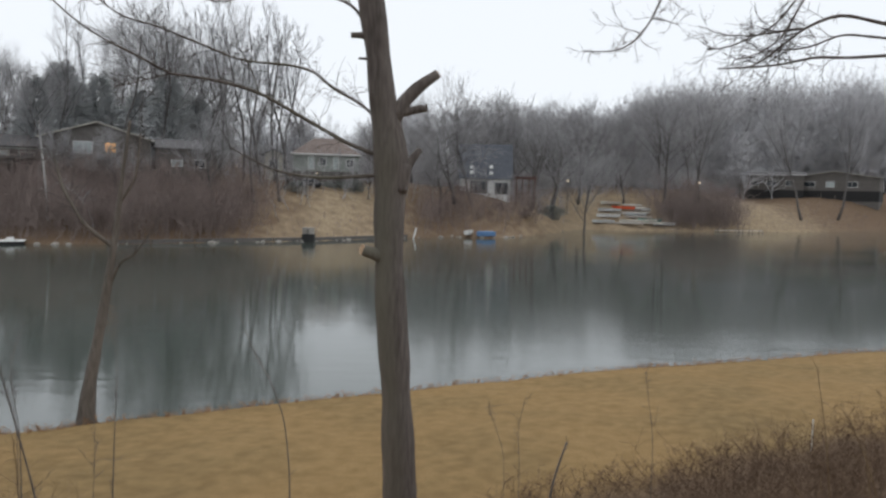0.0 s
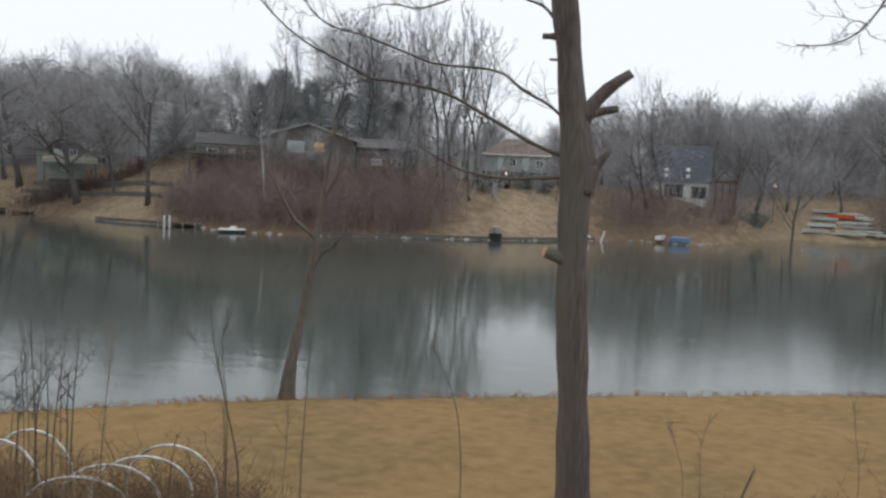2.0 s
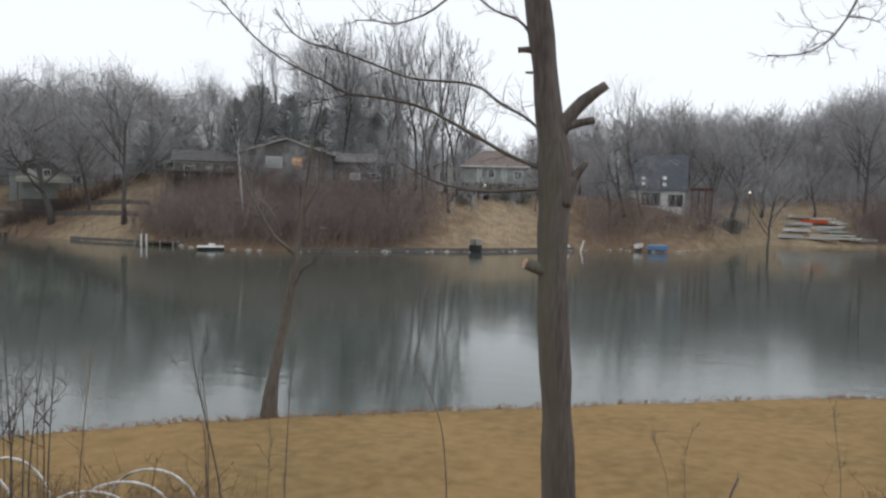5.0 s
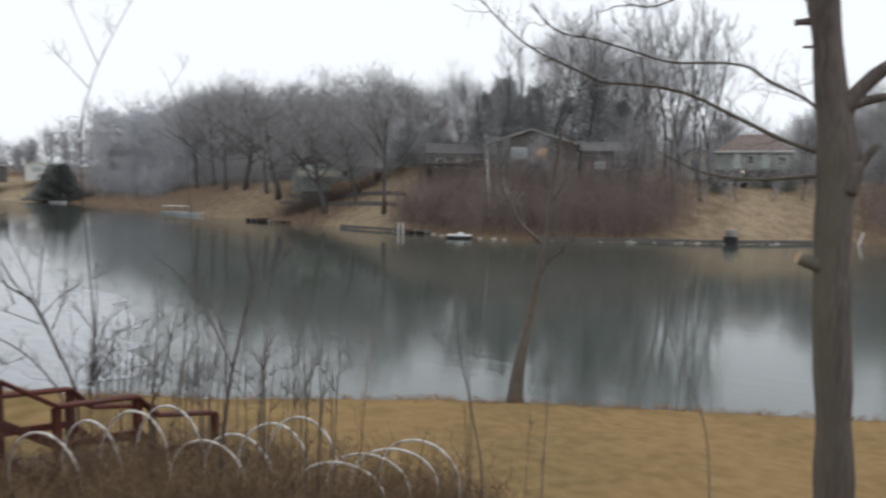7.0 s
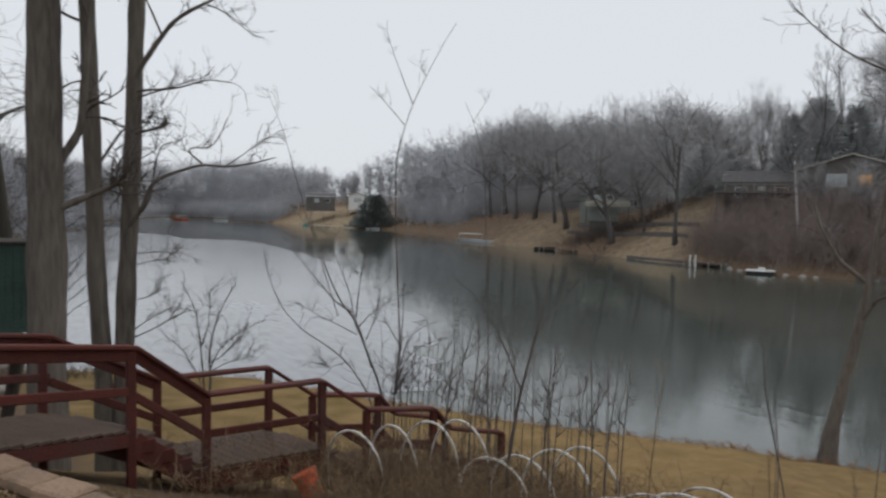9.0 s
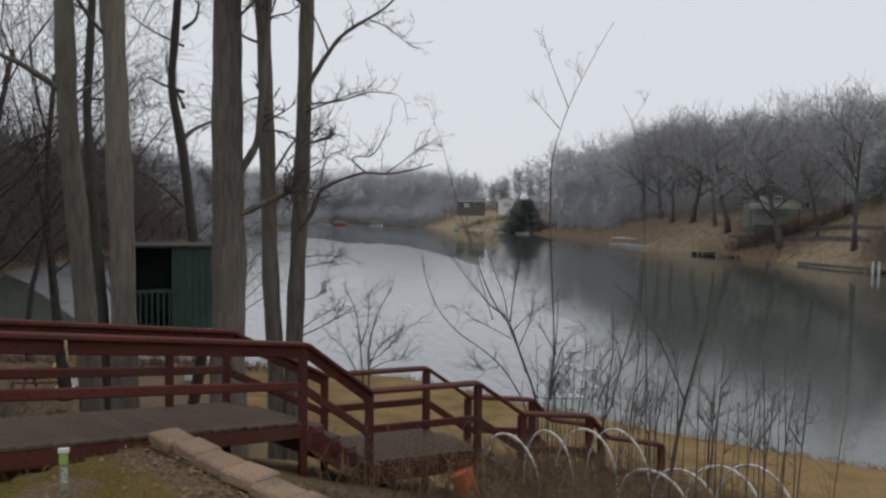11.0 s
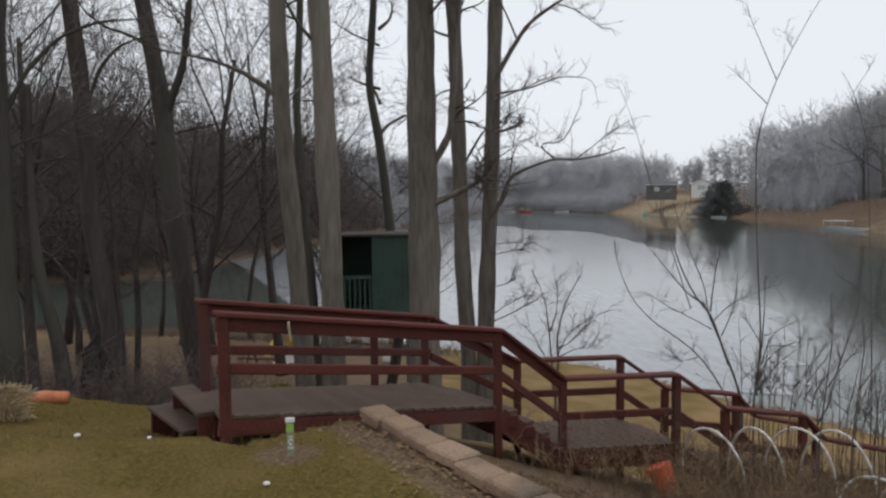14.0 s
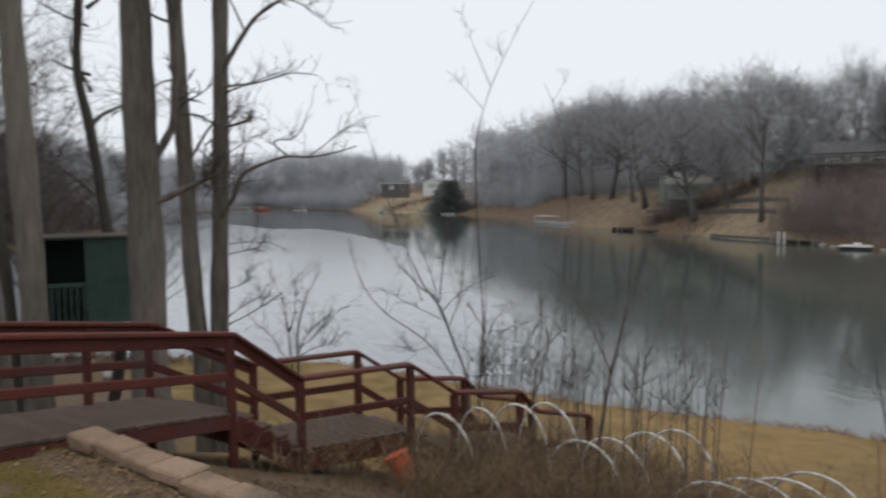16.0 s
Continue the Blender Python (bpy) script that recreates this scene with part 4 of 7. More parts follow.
pergola = empty("pergola", (16.8, 149.1, 7.9), "brick-red timber pergola beside the white cottage", "pergola")
pergola.rotation_euler = (0, 0, radians(facing(17, 149)))
zb = 3.6
for x in (-1.9, -0.6, 0.7, 1.9):
    for y in (0, 3):
        part("post", boxed((x - 0.12, y - 0.12, -2.5), (x + 0.12, y + 0.12, zb), 0.01), M_REDWOOD, pergola)
for i in range(7):
    part("rafter", boxed((-2.2 + i * 0.7, -0.5, zb), (-2.08 + i * 0.7, 3.5, zb + 0.3), 0.01), M_REDWOOD, pergola)
part("valance", boxed((-2.3, -0.1, zb - 0.5), (2.3, 0.02, zb)), M_REDWOOD, pergola)

balcony = empty("balcony", (-66.5, 106.6, 12.0), "grey timber balcony on posts under the low house wing", "balcony")
balcony.rotation_euler = (0, 0, radians(facing(-66.5, 107)))
part("floor", boxed((-6, 0, -0.5), (6, 4.0, -0.2)), M_BROWN, balcony)
for i in range(9):
    part("rail_post", boxed((-5.9 + i * 1.46, 0, -0.2), (-5.78 + i * 1.46, 0.12, 0.9)), M_GREY, balcony)
part("hand_rail", boxed((-6, -0.02, 0.9), (6, 0.14, 1.02)), M_GREY, balcony)
for x in (-5.6, -2, 2, 5.6):
    part("leg", boxed((x - 0.12, 0.1, -7), (x + 0.12, 0.34, -0.5)), M_BROWN, balcony)


# pale birches before the brown house and in the thicket
for pts, r in (([(-54.2, 98.0, 2.5), (-54.3, 98.0, 5.5), (-54.66, 97.8, 11.5), (-54.9, 97.6, 14.7), (-54.8, 97.6, 16.5)], 0.17),
               ([(-47.5, 97.2, 2.0), (-48.2, 97.0, 4.6), (-49.6, 96.8, 6.4), (-51.0, 96.7, 7.4)], 0.16)):
    foot = pts[0]
    birch = empty("birch_tree", (foot[0], foot[1], gz(foot[0], foot[1]) - 0.3), "slim pale-barked birch in front of the thicket", "tree", "birches on the far bank")
    line = [(0, 0, 0)] + [(q[0] - foot[0], q[1] - foot[1], q[2] - gz(foot[0], foot[1]) + 0.3) for q in pts[1:]]
    child("trunk", mesh_of("trunk", *tube(line, [r * (1 - 0.17 * k) for k in range(len(line))], 8), M_BIRCH, True), birch)
    rb = np.random.default_rng(int(foot[0] * -10))
    sticks = []
    for k in range(14):
        i = rb.integers(1, len(line) - 1)
        a = np.array(line[i]) + (np.array(line[i + 1]) - np.array(line[i])) * rb.uniform()
        e = a + rb.normal(0, 0.8, 3) * np.array([1, 1, 0.3]) + np.array([0, 0, 1.1])
        sticks += [(*a, *e, 0.04, 0.025)] + [(*(a + (e - a) * 0.6), *(e + rb.normal(0, 0.5, 3)), 0.025, 0.015) for _ in range(2)]
    child("crown", fast_mesh("crown", *prisms(sticks), M_TWIG_FAR), birch)["kind"] = "stuff"


# ---- boats, docks and gear along the far shore ----
def boat(place, turn, length, hull_m, label, canopy=None, group="boats along the far shore", name="boat"):
    ob = empty(name, place, label, "boat", group)
    ob.rotation_euler = (0, 0, radians(turn))
    w, h = length * 0.34, 0.55
    bm = bmesh.new()
    n = 9
    rows = []
    for i in range(n):
        f = i / (n - 1)
        x = (f - 0.5) * length
        b = w / 2 * (1 - max(0, (f - 0.55) / 0.45) ** 2.2)
        rows.append([bm.verts.new((x, -b, h + 0.15 * f * f)), bm.verts.new((x, -b * 0.75, -0.1)), bm.verts.new((x, b * 0.75, -0.1)), bm.verts.new((x, b, h + 0.15 * f * f))])
    for a, b2 in zip(rows[:-1], rows[1:]):
        for k in range(3):
            bm.faces.new((a[k], a[k + 1], b2[k + 1], b2[k]))
    bm.faces.new(rows[0])
    part("hull", bm, hull_m, ob)
    for x in (-0.25, 0.1):
        part("seat", boxed((x * length - 0.2, -w * 0.42, h * 0.55), (x * length + 0.2, w * 0.42, h * 0.7), 0.02), M_ALU, ob)
    if canopy:
        part("deck", boxed((-length * 0.48, -w * 0.46, h * 0.75), (length * 0.35, w * 0.46, h * 0.9)), M_ALU, ob)
        part("canopy", boxed((-length * 0.42, -w * 0.5, 1.9), (length * 0.3, w * 0.5, 2.0), 0.03), canopy, ob)
        for x in (-0.4, 0.28):
            for s in (-1, 1):
                part("pole", boxed((x * length - 0.03, s * w * 0.46 - 0.03, 0.4), (x * length + 0.03, s * w * 0.46 + 0.03, 1.9)), M_ALU, ob)
    return ob


def dock(place, turn, length, width, label, m=None, posts=3):
    ob = empty("dock", place, label, "dock", "docks along the far shore")
    ob.rotation_euler = (0, 0, radians(turn))
    n = max(6, int(length / 0.6))
    for i in range(n):
        part("plank", boxed((-length / 2 + i * length / n, -width / 2, 0.35), (-length / 2 + (i + 0.93) * length / n, width / 2, 0.45)), m or M_DECKTOP, ob)
    for i in range(posts):
        for s in (-1, 1):
            x = -length / 2 + 0.2 + (length - 0.4) * i / (posts - 1)
            part("pile", boxed((x - 0.08, s * width / 2 - 0.08, -1.5), (x + 0.08, s * width / 2 + 0.08, 0.7)), M_ROCK, ob)
    return ob


raft = empty("swim_raft", (-55, 90.4, 0), "white-topped swim raft moored at the far shore", "raft")
raft.rotation_euler = (0, 0, radians(28))
part("float", boxed((-1.7, -1.2, -0.2), (1.7, 1.2, 0.35), 0.06), M_DARK, raft)
part("top", boxed((-1.8, -1.3, 0.36), (1.8, 1.3, 0.5), 0.03), M_WHITE, raft)
part("box", boxed((-0.3, -0.4, 0.5), (0.6, 0.4, 0.85), 0.05), M_WHITE, raft)
dock((-66.5, 94.4, 0), 5, 6.5, 1.4, "low grey dock with white mooring posts at the far shore", posts=4)
for dx in (-0.5, 0.4):
    po = empty("mooring_post", (-67.5 + dx, 92.9, 0), "white mooring post standing in the water", "post", "mooring posts")
    part("post", boxed((-0.1, -0.1, -1), (0.1, 0.1, 1.7), 0.02), M_WHITE, po)
boat((-147, 111, 0), 15, 8.0, M_ALU, "white pontoon boat moored at the far shore", M_WHITE)
boat((-139, 108.5, 0), 20, 6.5, M_ALU, "white pontoon boat moored at the far shore")
boat((-109, 101.3, 0), 10, 5.0, M_DARK, "dark rowing boat moored at the far shore")
dock((-104, 100, 0), 8, 9, 1.5, "low grey dock at the far shore")
boat((-292, 129, 0), 160, 7, M_BOATGREEN, "green boat beside a long white dock", M_BOATGREEN)
dock((-278, 131, 0), 4, 24, 2.0, "long pale dock far down the lake", M_CREAM)
boat((-244, 136.5, 0), 4, 8, M_ALU, "pale boat beside the evergreen far down the lake")
boat((-383, 121, 0), 40, 8, M_WHITE, "white boat far down the lake", M_WHITE)
boat((-396, 104, 0), 30, 9, M_ORANGE, "red boat at the end of the lake", M_WHITE)
boat((-402, 96, 0), 30, 8, M_WHITE, "white boat at the end of the lake", M_WHITE)
box_bin = empty("dock_box", (-20.3, 107.6, 0.2), "dark dock box with a pale lid at the water", "box")
part("body", boxed((-0.9, -0.6, -0.6), (0.9, 0.6, 0.9), 0.04), M_DARK, box_bin)
for s in (-0.45, 0.45):
    part("lid", boxed((s - 0.38, -0.5, 0.9), (s + 0.38, 0.5, 1.9), 0.05), M_ROCK, box_bin)
for x, y, tilt in ((-6.3, 120.4, 35), (-5.2, 119.6, -15)):
    po = empty("leaning_pole", (x, y, gz(x, y) - 0.2), "white leaning pole at the water's edge", "pole", "leaning poles")
    po.rotation_euler = (0, radians(-tilt), 0)
    part("pole", boxed((-0.13, -0.13, -0.3), (0.13, 0.13, 2.6), 0.03), M_WHITE, po)
tarp = boat((7.6, 126.2, 0.45), 12, 3.4, M_BLUE, "upturned boat under a bright blue tarp", None)
part("tarp", boxed((-1.6, -0.5, 0.45), (1.3, 0.5, 0.75), 0.12), M_BLUE, tarp)
boat((4.6, 127.4, 0.6), 70, 3.2, M_WHITE, "pale dinghy pulled up on the shore")
# bench, car and shrubs on the slope of the grey-green house
car = empty("car", (-25.0, 133.8, gz(-25, 133.8)), "dark car parked below the grey-green house", "car")
part("body", boxed((-2.2, -0.9, 0.35), (2.2, 0.9, 0.95), 0.15), M_CAR, car)
part("cabin", boxed((-1.3, -0.8, 0.95), (1.1, 0.8, 1.5), 0.2), M_PANE, car)
for x in (-1.4, 1.4):
    for y in (-0.9, 0.72):
        w = part("wheel", boxed((x - 0.33, y, 0.0), (x + 0.33, y + 0.2, 0.66), 0.14), M_DARK, car)
for s in (-0.6, 0.6):
    part("headlight", boxed((-2.24, s - 0.2, 0.62), (-2.16, s + 0.2, 0.8)), M_WHITE, car)


def bush(name, place, radius, height, label, material, seed, needles=900, cone=False, category="bush"):
    """A shrub or conifer as one mesh of many short sprays with an uneven outline."""
    rng = np.random.default_rng(seed)
    segs = []
    p1, p2 = rng.uniform(0, 6.28, 2)
    for i in range(needles):
        a, f = rng.uniform(0, 6.28), rng.uniform(0, 1)
        k = math.sqrt(rng.uniform(0.15, 1))
        rr = radius * ((1.02 - f) ** 0.8 if cone else math.sqrt(max(0.05, 1 - (2 * f - 0.9) ** 2)))
        rr *= 1 + 0.28 * math.sin(2 * a + p1 + 5 * f) + 0.2 * math.sin(5 * a + p2 + 17 * f) + rng.normal(0, 0.1)
        q = np.array([math.cos(a) * rr * k, math.sin(a) * rr * k, f * height])
        e = q + np.array([math.cos(a), math.sin(a), rng.uniform(-0.3, 0.8)]) * radius * rng.uniform(0.1, 0.3)
        segs.append((*q, *e, radius * 0.03, radius * 0.01))
    for i in range(14):
        segs.append((0, 0, -0.3, rng.normal(0, radius * 0.3), rng.normal(0, radius * 0.3), height * 0.8, radius * 0.05, radius * 0.02))
    v, f = prisms(segs)
    ob = tagged(new(name, fast_mesh(name, v, f, material)), label, category)
    ob.location = place
    return ob


bush("evergreen_tree", (-252, 141, gz(-252, 141) - 0.3), 8.8, 12.0, "broad dark evergreen at the water down the lake", M_NEEDLE_DARK, 3, 3600, True, "evergreen")
for x, y, r, h in ((-26.5, 127, 1.8, 1.7), (-17, 136, 1.9, 2.4), (-20.5, 136.5, 1.8, 1.8), (-75, 118, 2.5, 5), (-61, 117, 1.5, 3), (3, 146, 1.6, 2), (11, 143, 1.4, 1.6), (16, 143, 1.2, 1.4), (24, 160, 2.6, 3)):
    bush("shrub", (x, y, gz(x, y) - 0.2), r, h, "dark rounded shrub on the far slope", M_BRUSH if r < 1.7 else M_NEEDLE_DARK, int(r * 100 + x), 500)
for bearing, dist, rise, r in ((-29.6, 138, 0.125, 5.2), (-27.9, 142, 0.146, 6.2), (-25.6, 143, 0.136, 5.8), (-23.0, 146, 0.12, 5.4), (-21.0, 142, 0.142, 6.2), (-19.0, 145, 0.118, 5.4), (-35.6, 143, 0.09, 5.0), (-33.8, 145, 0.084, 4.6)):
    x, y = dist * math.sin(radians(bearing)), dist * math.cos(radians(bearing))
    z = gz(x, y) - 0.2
    bush("evergreen_tree", (x, y, z), r, 7.5 + dist * rise - z, "broad evergreen among the bare trees, greyed for haze", M_NEEDLE, int(900 - bearing * 10), 1500, True, "evergreen")

spots = [(-104 + 16 * k, 104 + 8 * k + d, 1.1) for k in np.linspace(0, 1, 9) for d in (0, 1.5)]
brush_patch("path_hedge", spots, "dark scrub along a path up the far bluff", 1.0, 2.4, 24, 17, M_COVE, 0.04, 6)
# stacked kayaks and steps on the slope to the right of the cottage
rack_label = "canoe or kayak lying on the terraced slope"
for i, (x, y, m) in enumerate(((45, 180, M_ORANGE), (49, 180.5, M_WHITE), (41, 177.6, M_ALU), (47, 177, M_ALU), (40, 174.6, M_WHITE), (50, 174.4, M_BOATGREEN), (45, 172.6, M_CREAM), (53, 172.6, M_ALU), (38, 171.4, M_ALU), (42, 182, M_CREAM))):
    k = boat((x, y, gz(x, y) + 0.25), 168 + i * 4, 5.6, m, rack_label, None, "canoes on the slope", "kayak")
for i in range(9):
    x, y = 44 + rnd.uniform(-2.5, 2.5) + 0.5 * i, 171.5 + 1.45 * i
    ob = empty("dock_section", (x, y, gz(x, y) + 0.12), "pale weathered dock section stored on the slope", "dock", "stored dock sections")
    ob.rotation_euler = (radians(12), 0, radians(-14 + rnd.uniform(-20, 14)))
    w = rnd.uniform(8, 13) * (1 - 0.04 * i)
    for k in range(4):
        part("board", boxed((-w / 2, -0.62 + k * 0.31, 0), (w / 2, -0.34 + k * 0.31, 0.16), 0.01), M_CREAM if i % 3 else M_ROCK, ob)
    for s in (-0.4, 0.4):
        part("bearer", boxed((w * s - 0.1, -0.62, -0.2), (w * s + 0.1, 0.6, 0.0)), M_BROWN, ob)
for x, y, k in ((53, 171.5, 3), (68, 171.8, 5), (74, 172.3, 4)):
    dock((x, y, 0), 8, 5.5, 1.4, "pale floating dock at the far shore", M_CREAM)
# shore stones
rng = np.random.default_rng(21)
for i in range(70):
    x = rng.uniform(-62, 32)
    y = float(np.interp(x, FAR[::-1, 0], FAR[::-1, 1])) - 0.3 + rng.normal(0, 0.5)
    s = rng.uniform(0.15, 0.5)
    st = bmesh.new()
    bmesh.ops.create_icosphere(st, subdivisions=1, radius=s)
    for v in st.verts:
        v.co += Vector(rng.normal(0, s * 0.16, 3))
        v.co.z *= 0.6
    me = bpy.data.meshes.new("stone")
    st.to_mesh(me)
    st.free()
    me.materials.append(M_ROCK)
    ob = tagged(new("stone", me), "pale stone at the far waterline", "stone", "stones at the far waterline")
    ob.location = (x, y, 0.05)
# retaining edges along the far shore
for x0, x1 in ((-84, -62), (-44, -6)):
    wallob = empty("shore_wall", (0, 0, 0), "low dark timber edge along the far shore", "retaining wall")
    n = 8
    for i in range(n):
        a, c = x0 + (x1 - x0) * i / n, x0 + (x1 - x0) * (i + 0.97) / n
        ya, yc = [float(np.interp(q, FAR[::-1, 0], FAR[::-1, 1])) + 0.1 for q in (a, c)]
        part("timber", beam((a, ya, 0.2), (c, yc, 0.2), 0.35, 0.75, 0.03), M_BROWN, wallob)
for i, off in enumerate((7.5, 10.5)):
    wallob = empty("terrace_wall", (0, 0, 0), "long dark timber terrace wall on the far slope", "retaining wall")
    for j in range(6):
        a, c = -112 + 6 * j, -106.2 + 6 * j
        ya, yc = [float(np.interp(q, FAR[::-1, 0], FAR[::-1, 1])) + off for q in (a, c)]
        part("timber", beam((a, ya, gz(a, ya) + 0.3), (c, yc, gz(c, yc) + 0.3), 0.3, 0.9, 0.03), M_BROWN, wallob)
# lamps seen lit across the water
for x, y, z in ((-289, 148, 13.6), (30, 175, 11.5), (63, 178, 11.8), (-24.5, 137.6, 11.0)):
    lp = empty("lamp", (x, y, z), "small lit outdoor lamp far across the water", "lamp", "lit lamps across the water")
    part("post", boxed((-0.05, -0.05, gz(x, y) - z - 0.3), (0.05, 0.05, -0.1)), M_DARK, lp)
    lb = bmesh.new()
    bmesh.ops.create_icosphere(lb, subdivisions=2, radius=0.22)
    part("bulb", lb, M_LAMP, lp)


# ---- the landmark tree on the lower lawn ----
def limb(points, r0, r1, sides=8, seed=0, knots=0.06):
    """A smooth crooked limb through points."""
    rng = np.random.default_rng(seed)
    pts = np.array(points, float)
    s = np.concatenate([[0], np.cumsum(np.linalg.norm(np.diff(pts, axis=0), axis=1))])
    n = max(6, int(s[-1] / max(r0 * 1.2, 0.12)))
    n = min(n, 44)
    u = np.linspace(0, s[-1], n)
    q = np.stack([np.interp(u, s, pts[:, k]) for k in range(3)], 1)
    for _ in range(2):
        q[1:-1] = (q[:-2] + 2 * q[1:-1] + q[2:]) / 4
    rad = [(r0 + (r1 - r0) * i / (n - 1)) * (1 + rng.normal(0, knots)) for i in range(n)]
    return tube(q, rad, sides)


def twigs_along(points, r, count, seed, length=0.8, up=0.2, sub=3):
    """Fine crooked side twigs along a limb: segments."""
    rng = np.random.default_rng(seed)
    pts = np.array(points, float)
    segs = []

    def run(a, d, size, thick, steps, wild):
        line = [a]
        for k in range(steps):
            d = d + rng.normal(0, wild, 3) + np.array([0, 0, 0.06])
            d = d / (np.linalg.norm(d) + 1e-9)
            line.append(line[-1] + d * size / steps)
        for k in range(steps):
            segs.append((*line[k], *line[k + 1], thick * (1 - 0.65 * k / steps), thick * (1 - 0.65 * (k + 1) / steps)))
        return line

    for _ in range(count):
        i = rng.integers(0, len(pts) - 1)
        a = pts[i] + (pts[i + 1] - pts[i]) * rng.uniform()
        along = pts[i + 1] - pts[i]
        d = rng.normal(0, 0.75, 3) + np.array([0, 0, up * 2.4]) + along / (np.linalg.norm(along) + 1e-9) * 1.0
        size = length * rng.uniform(0.35, 1.15)
        line = run(a, d / np.linalg.norm(d), size, r, 5, 0.3)
        for _ in range(sub + 1):
            k = rng.integers(1, 5)
            side = (line[k + 1] - line[k]) / (np.linalg.norm(line[k + 1] - line[k]) + 1e-9) + rng.normal(0, 0.6, 3)
            run(line[k], side / (np.linalg.norm(side) + 1e-9), size * rng.uniform(0.2, 0.5), r * 0.6, 3, 0.28)
    return segs


def trunk_surface(points, radii, sides=20, seed=2, rough=0.05):
    """A barked trunk: a tube with uneven ridges running up it."""
    rng = np.random.default_rng(seed)
    pts, rad0 = np.array(points, float), np.array(radii, float)
    order = np.argsort(pts[:, 2])
    pts, rad0 = pts[order], rad0[order]
    n = 60
    z = np.linspace(pts[0, 2], pts[-1, 2], n)
    q = np.stack([np.interp(z, pts[:, 2], pts[:, 0]), np.interp(z, pts[:, 2], pts[:, 1]), z], 1)
    for _ in range(3):
        q[1:-1] = (q[:-2] + 2 * q[1:-1] + q[2:]) / 4
    rad = np.interp(z, pts[:, 2], rad0)
    vs, fs = tube(q, rad, sides)
    ridge = rng.normal(0, rough, sides)
    v = np.array(vs)
    for i in range(n):
        ridge = ridge * 0.9 + rng.normal(0, rough * 0.4, sides)
        lump = 1 + 0.045 * math.sin(z[i] * 2.3 + seed) + 0.035 * math.sin(z[i] * 5.1 + seed * 2)
        blk = v[i * sides:(i + 1) * sides]
        v[i * sides:(i + 1) * sides] = q[i] + (blk - q[i]) * ((1 + ridge) * lump)[:, None]
    return v.tolist(), fs


TRUNK = [(-0.66, 12.82, 0.6), (-0.66, 12.82, 1.4), (-0.70, 12.82, 2.3), (-0.81, 12.81, 4.15), (-0.89, 12.8, 5.17), (-0.96, 12.8, 6.17), (-0.98, 12.8, 7.17), (-0.94, 12.8, 8.16), (-1.13, 12.79, 9.14), (-1.21, 12.78, 9.92), (-1.38, 12.76, 11.08), (-1.68, 12.72, 12.51), (-1.9, 12.7, 14.5)]
old = empty("tree", (0, 0, 0), "old tree with lopped limbs and pale cut stub", "tree")
child("trunk", mesh_of("trunk", *trunk_surface(TRUNK, [0.4, 0.31, 0.285, 0.275, 0.275, 0.275, 0.28, 0.29, 0.255, 0.235, 0.22, 0.2, 0.15]), M_BARK_BROWN, True), old)
BOUGHS = (([(-1.05, 12.83, 8.5), (-1.3, 12.8, 8.9), (-1.55, 12.76, 9.09), (-2.04, 12.65, 9.32), (-2.24, 12.6, 9.56), (-2.63, 12.5, 9.65), (-3.49, 12.25, 9.67), (-4.05, 12.06, 9.88), (-4.78, 11.75, 10.13), (-5.12, 11.58, 10.17), (-5.38, 11.44, 10.33), (-5.62, 11.29, 10.71)], 0.028, 0.009, 34),
          ([(-0.92, 12.85, 8.07), (-1.71, 12.73, 8.35), (-2.31, 12.61, 8.68), (-2.9, 12.47, 9.01), (-3.2, 12.38, 9.17), (-3.67, 12.22, 9.29), (-4.14, 12.05, 9.35), (-4.59, 11.86, 9.36), (-4.77, 11.77, 9.51), (-5.46, 11.42, 9.84), (-5.8, 11.24, 10.09), (-6.12, 11.04, 10.43), (-6.45, 10.85, 10.85)], 0.04, 0.009, 36),
          ([(-4.5, 11.9, 9.37), (-4.84, 11.8, 9.27), (-4.94, 11.7, 9.21), (-5.26, 11.5, 9.08)], 0.014, 0.007, 8),
          ([(-0.62, 12.87, 7.86), (-1.1, 12.8, 7.82), (-2.08, 12.63, 7.74), (-2.56, 12.49, 7.77), (-3.04, 12.34, 7.88), (-3.32, 12.22, 8.04), (-3.6, 12.1, 8.2)], 0.042, 0.012, 12),
          ([(-1.45, 12.79, 10.45), (-1.66, 12.71, 10.77), (-1.99, 12.6, 10.82), (-2.22, 12.5, 10.94), (-2.5, 12.4, 11.2)], 0.03, 0.01, 8),
          ([(-1.6, 12.72, 12.3), (-2.2, 12.64, 11.75), (-3.02, 12.47, 11.02), (-3.25, 12.37, 10.81), (-3.52, 12.25, 10.69), (-3.83, 12.11, 10.57), (-4.05, 11.99, 10.64), (-4.4, 11.87, 10.62)], 0.035, 0.009, 12),
          ([(-3.2, 12.38, 9.17), (-3.29, 12.32, 9.5), (-3.5, 12.2, 9.9)], 0.014, 0.007, 6),
          ([(-1.5, 12.75, 12.0), (-0.6, 12.6, 12.8), (0.6, 12.2, 13.4), (1.6, 12, 14.2)], 0.06, 0.015, 12))
for pts, r0, r1, _ in BOUGHS:
    vs, fs = limb(pts, r0, r1, 7, int(r0 * 1000))
    child("limb", mesh_of("limb", vs, fs, M_BARK_BROWN, True), old)
tw = []
for i, (pts, r0, r1, n) in enumerate(BOUGHS):
    tw += twigs_along(pts[1:], 0.007, n, 40 + i, 0.85, 0.22)
v, f = prisms(tw)
child("spray", fast_mesh("spray", v, f, M_TWIG), old)["kind"] = "stuff"
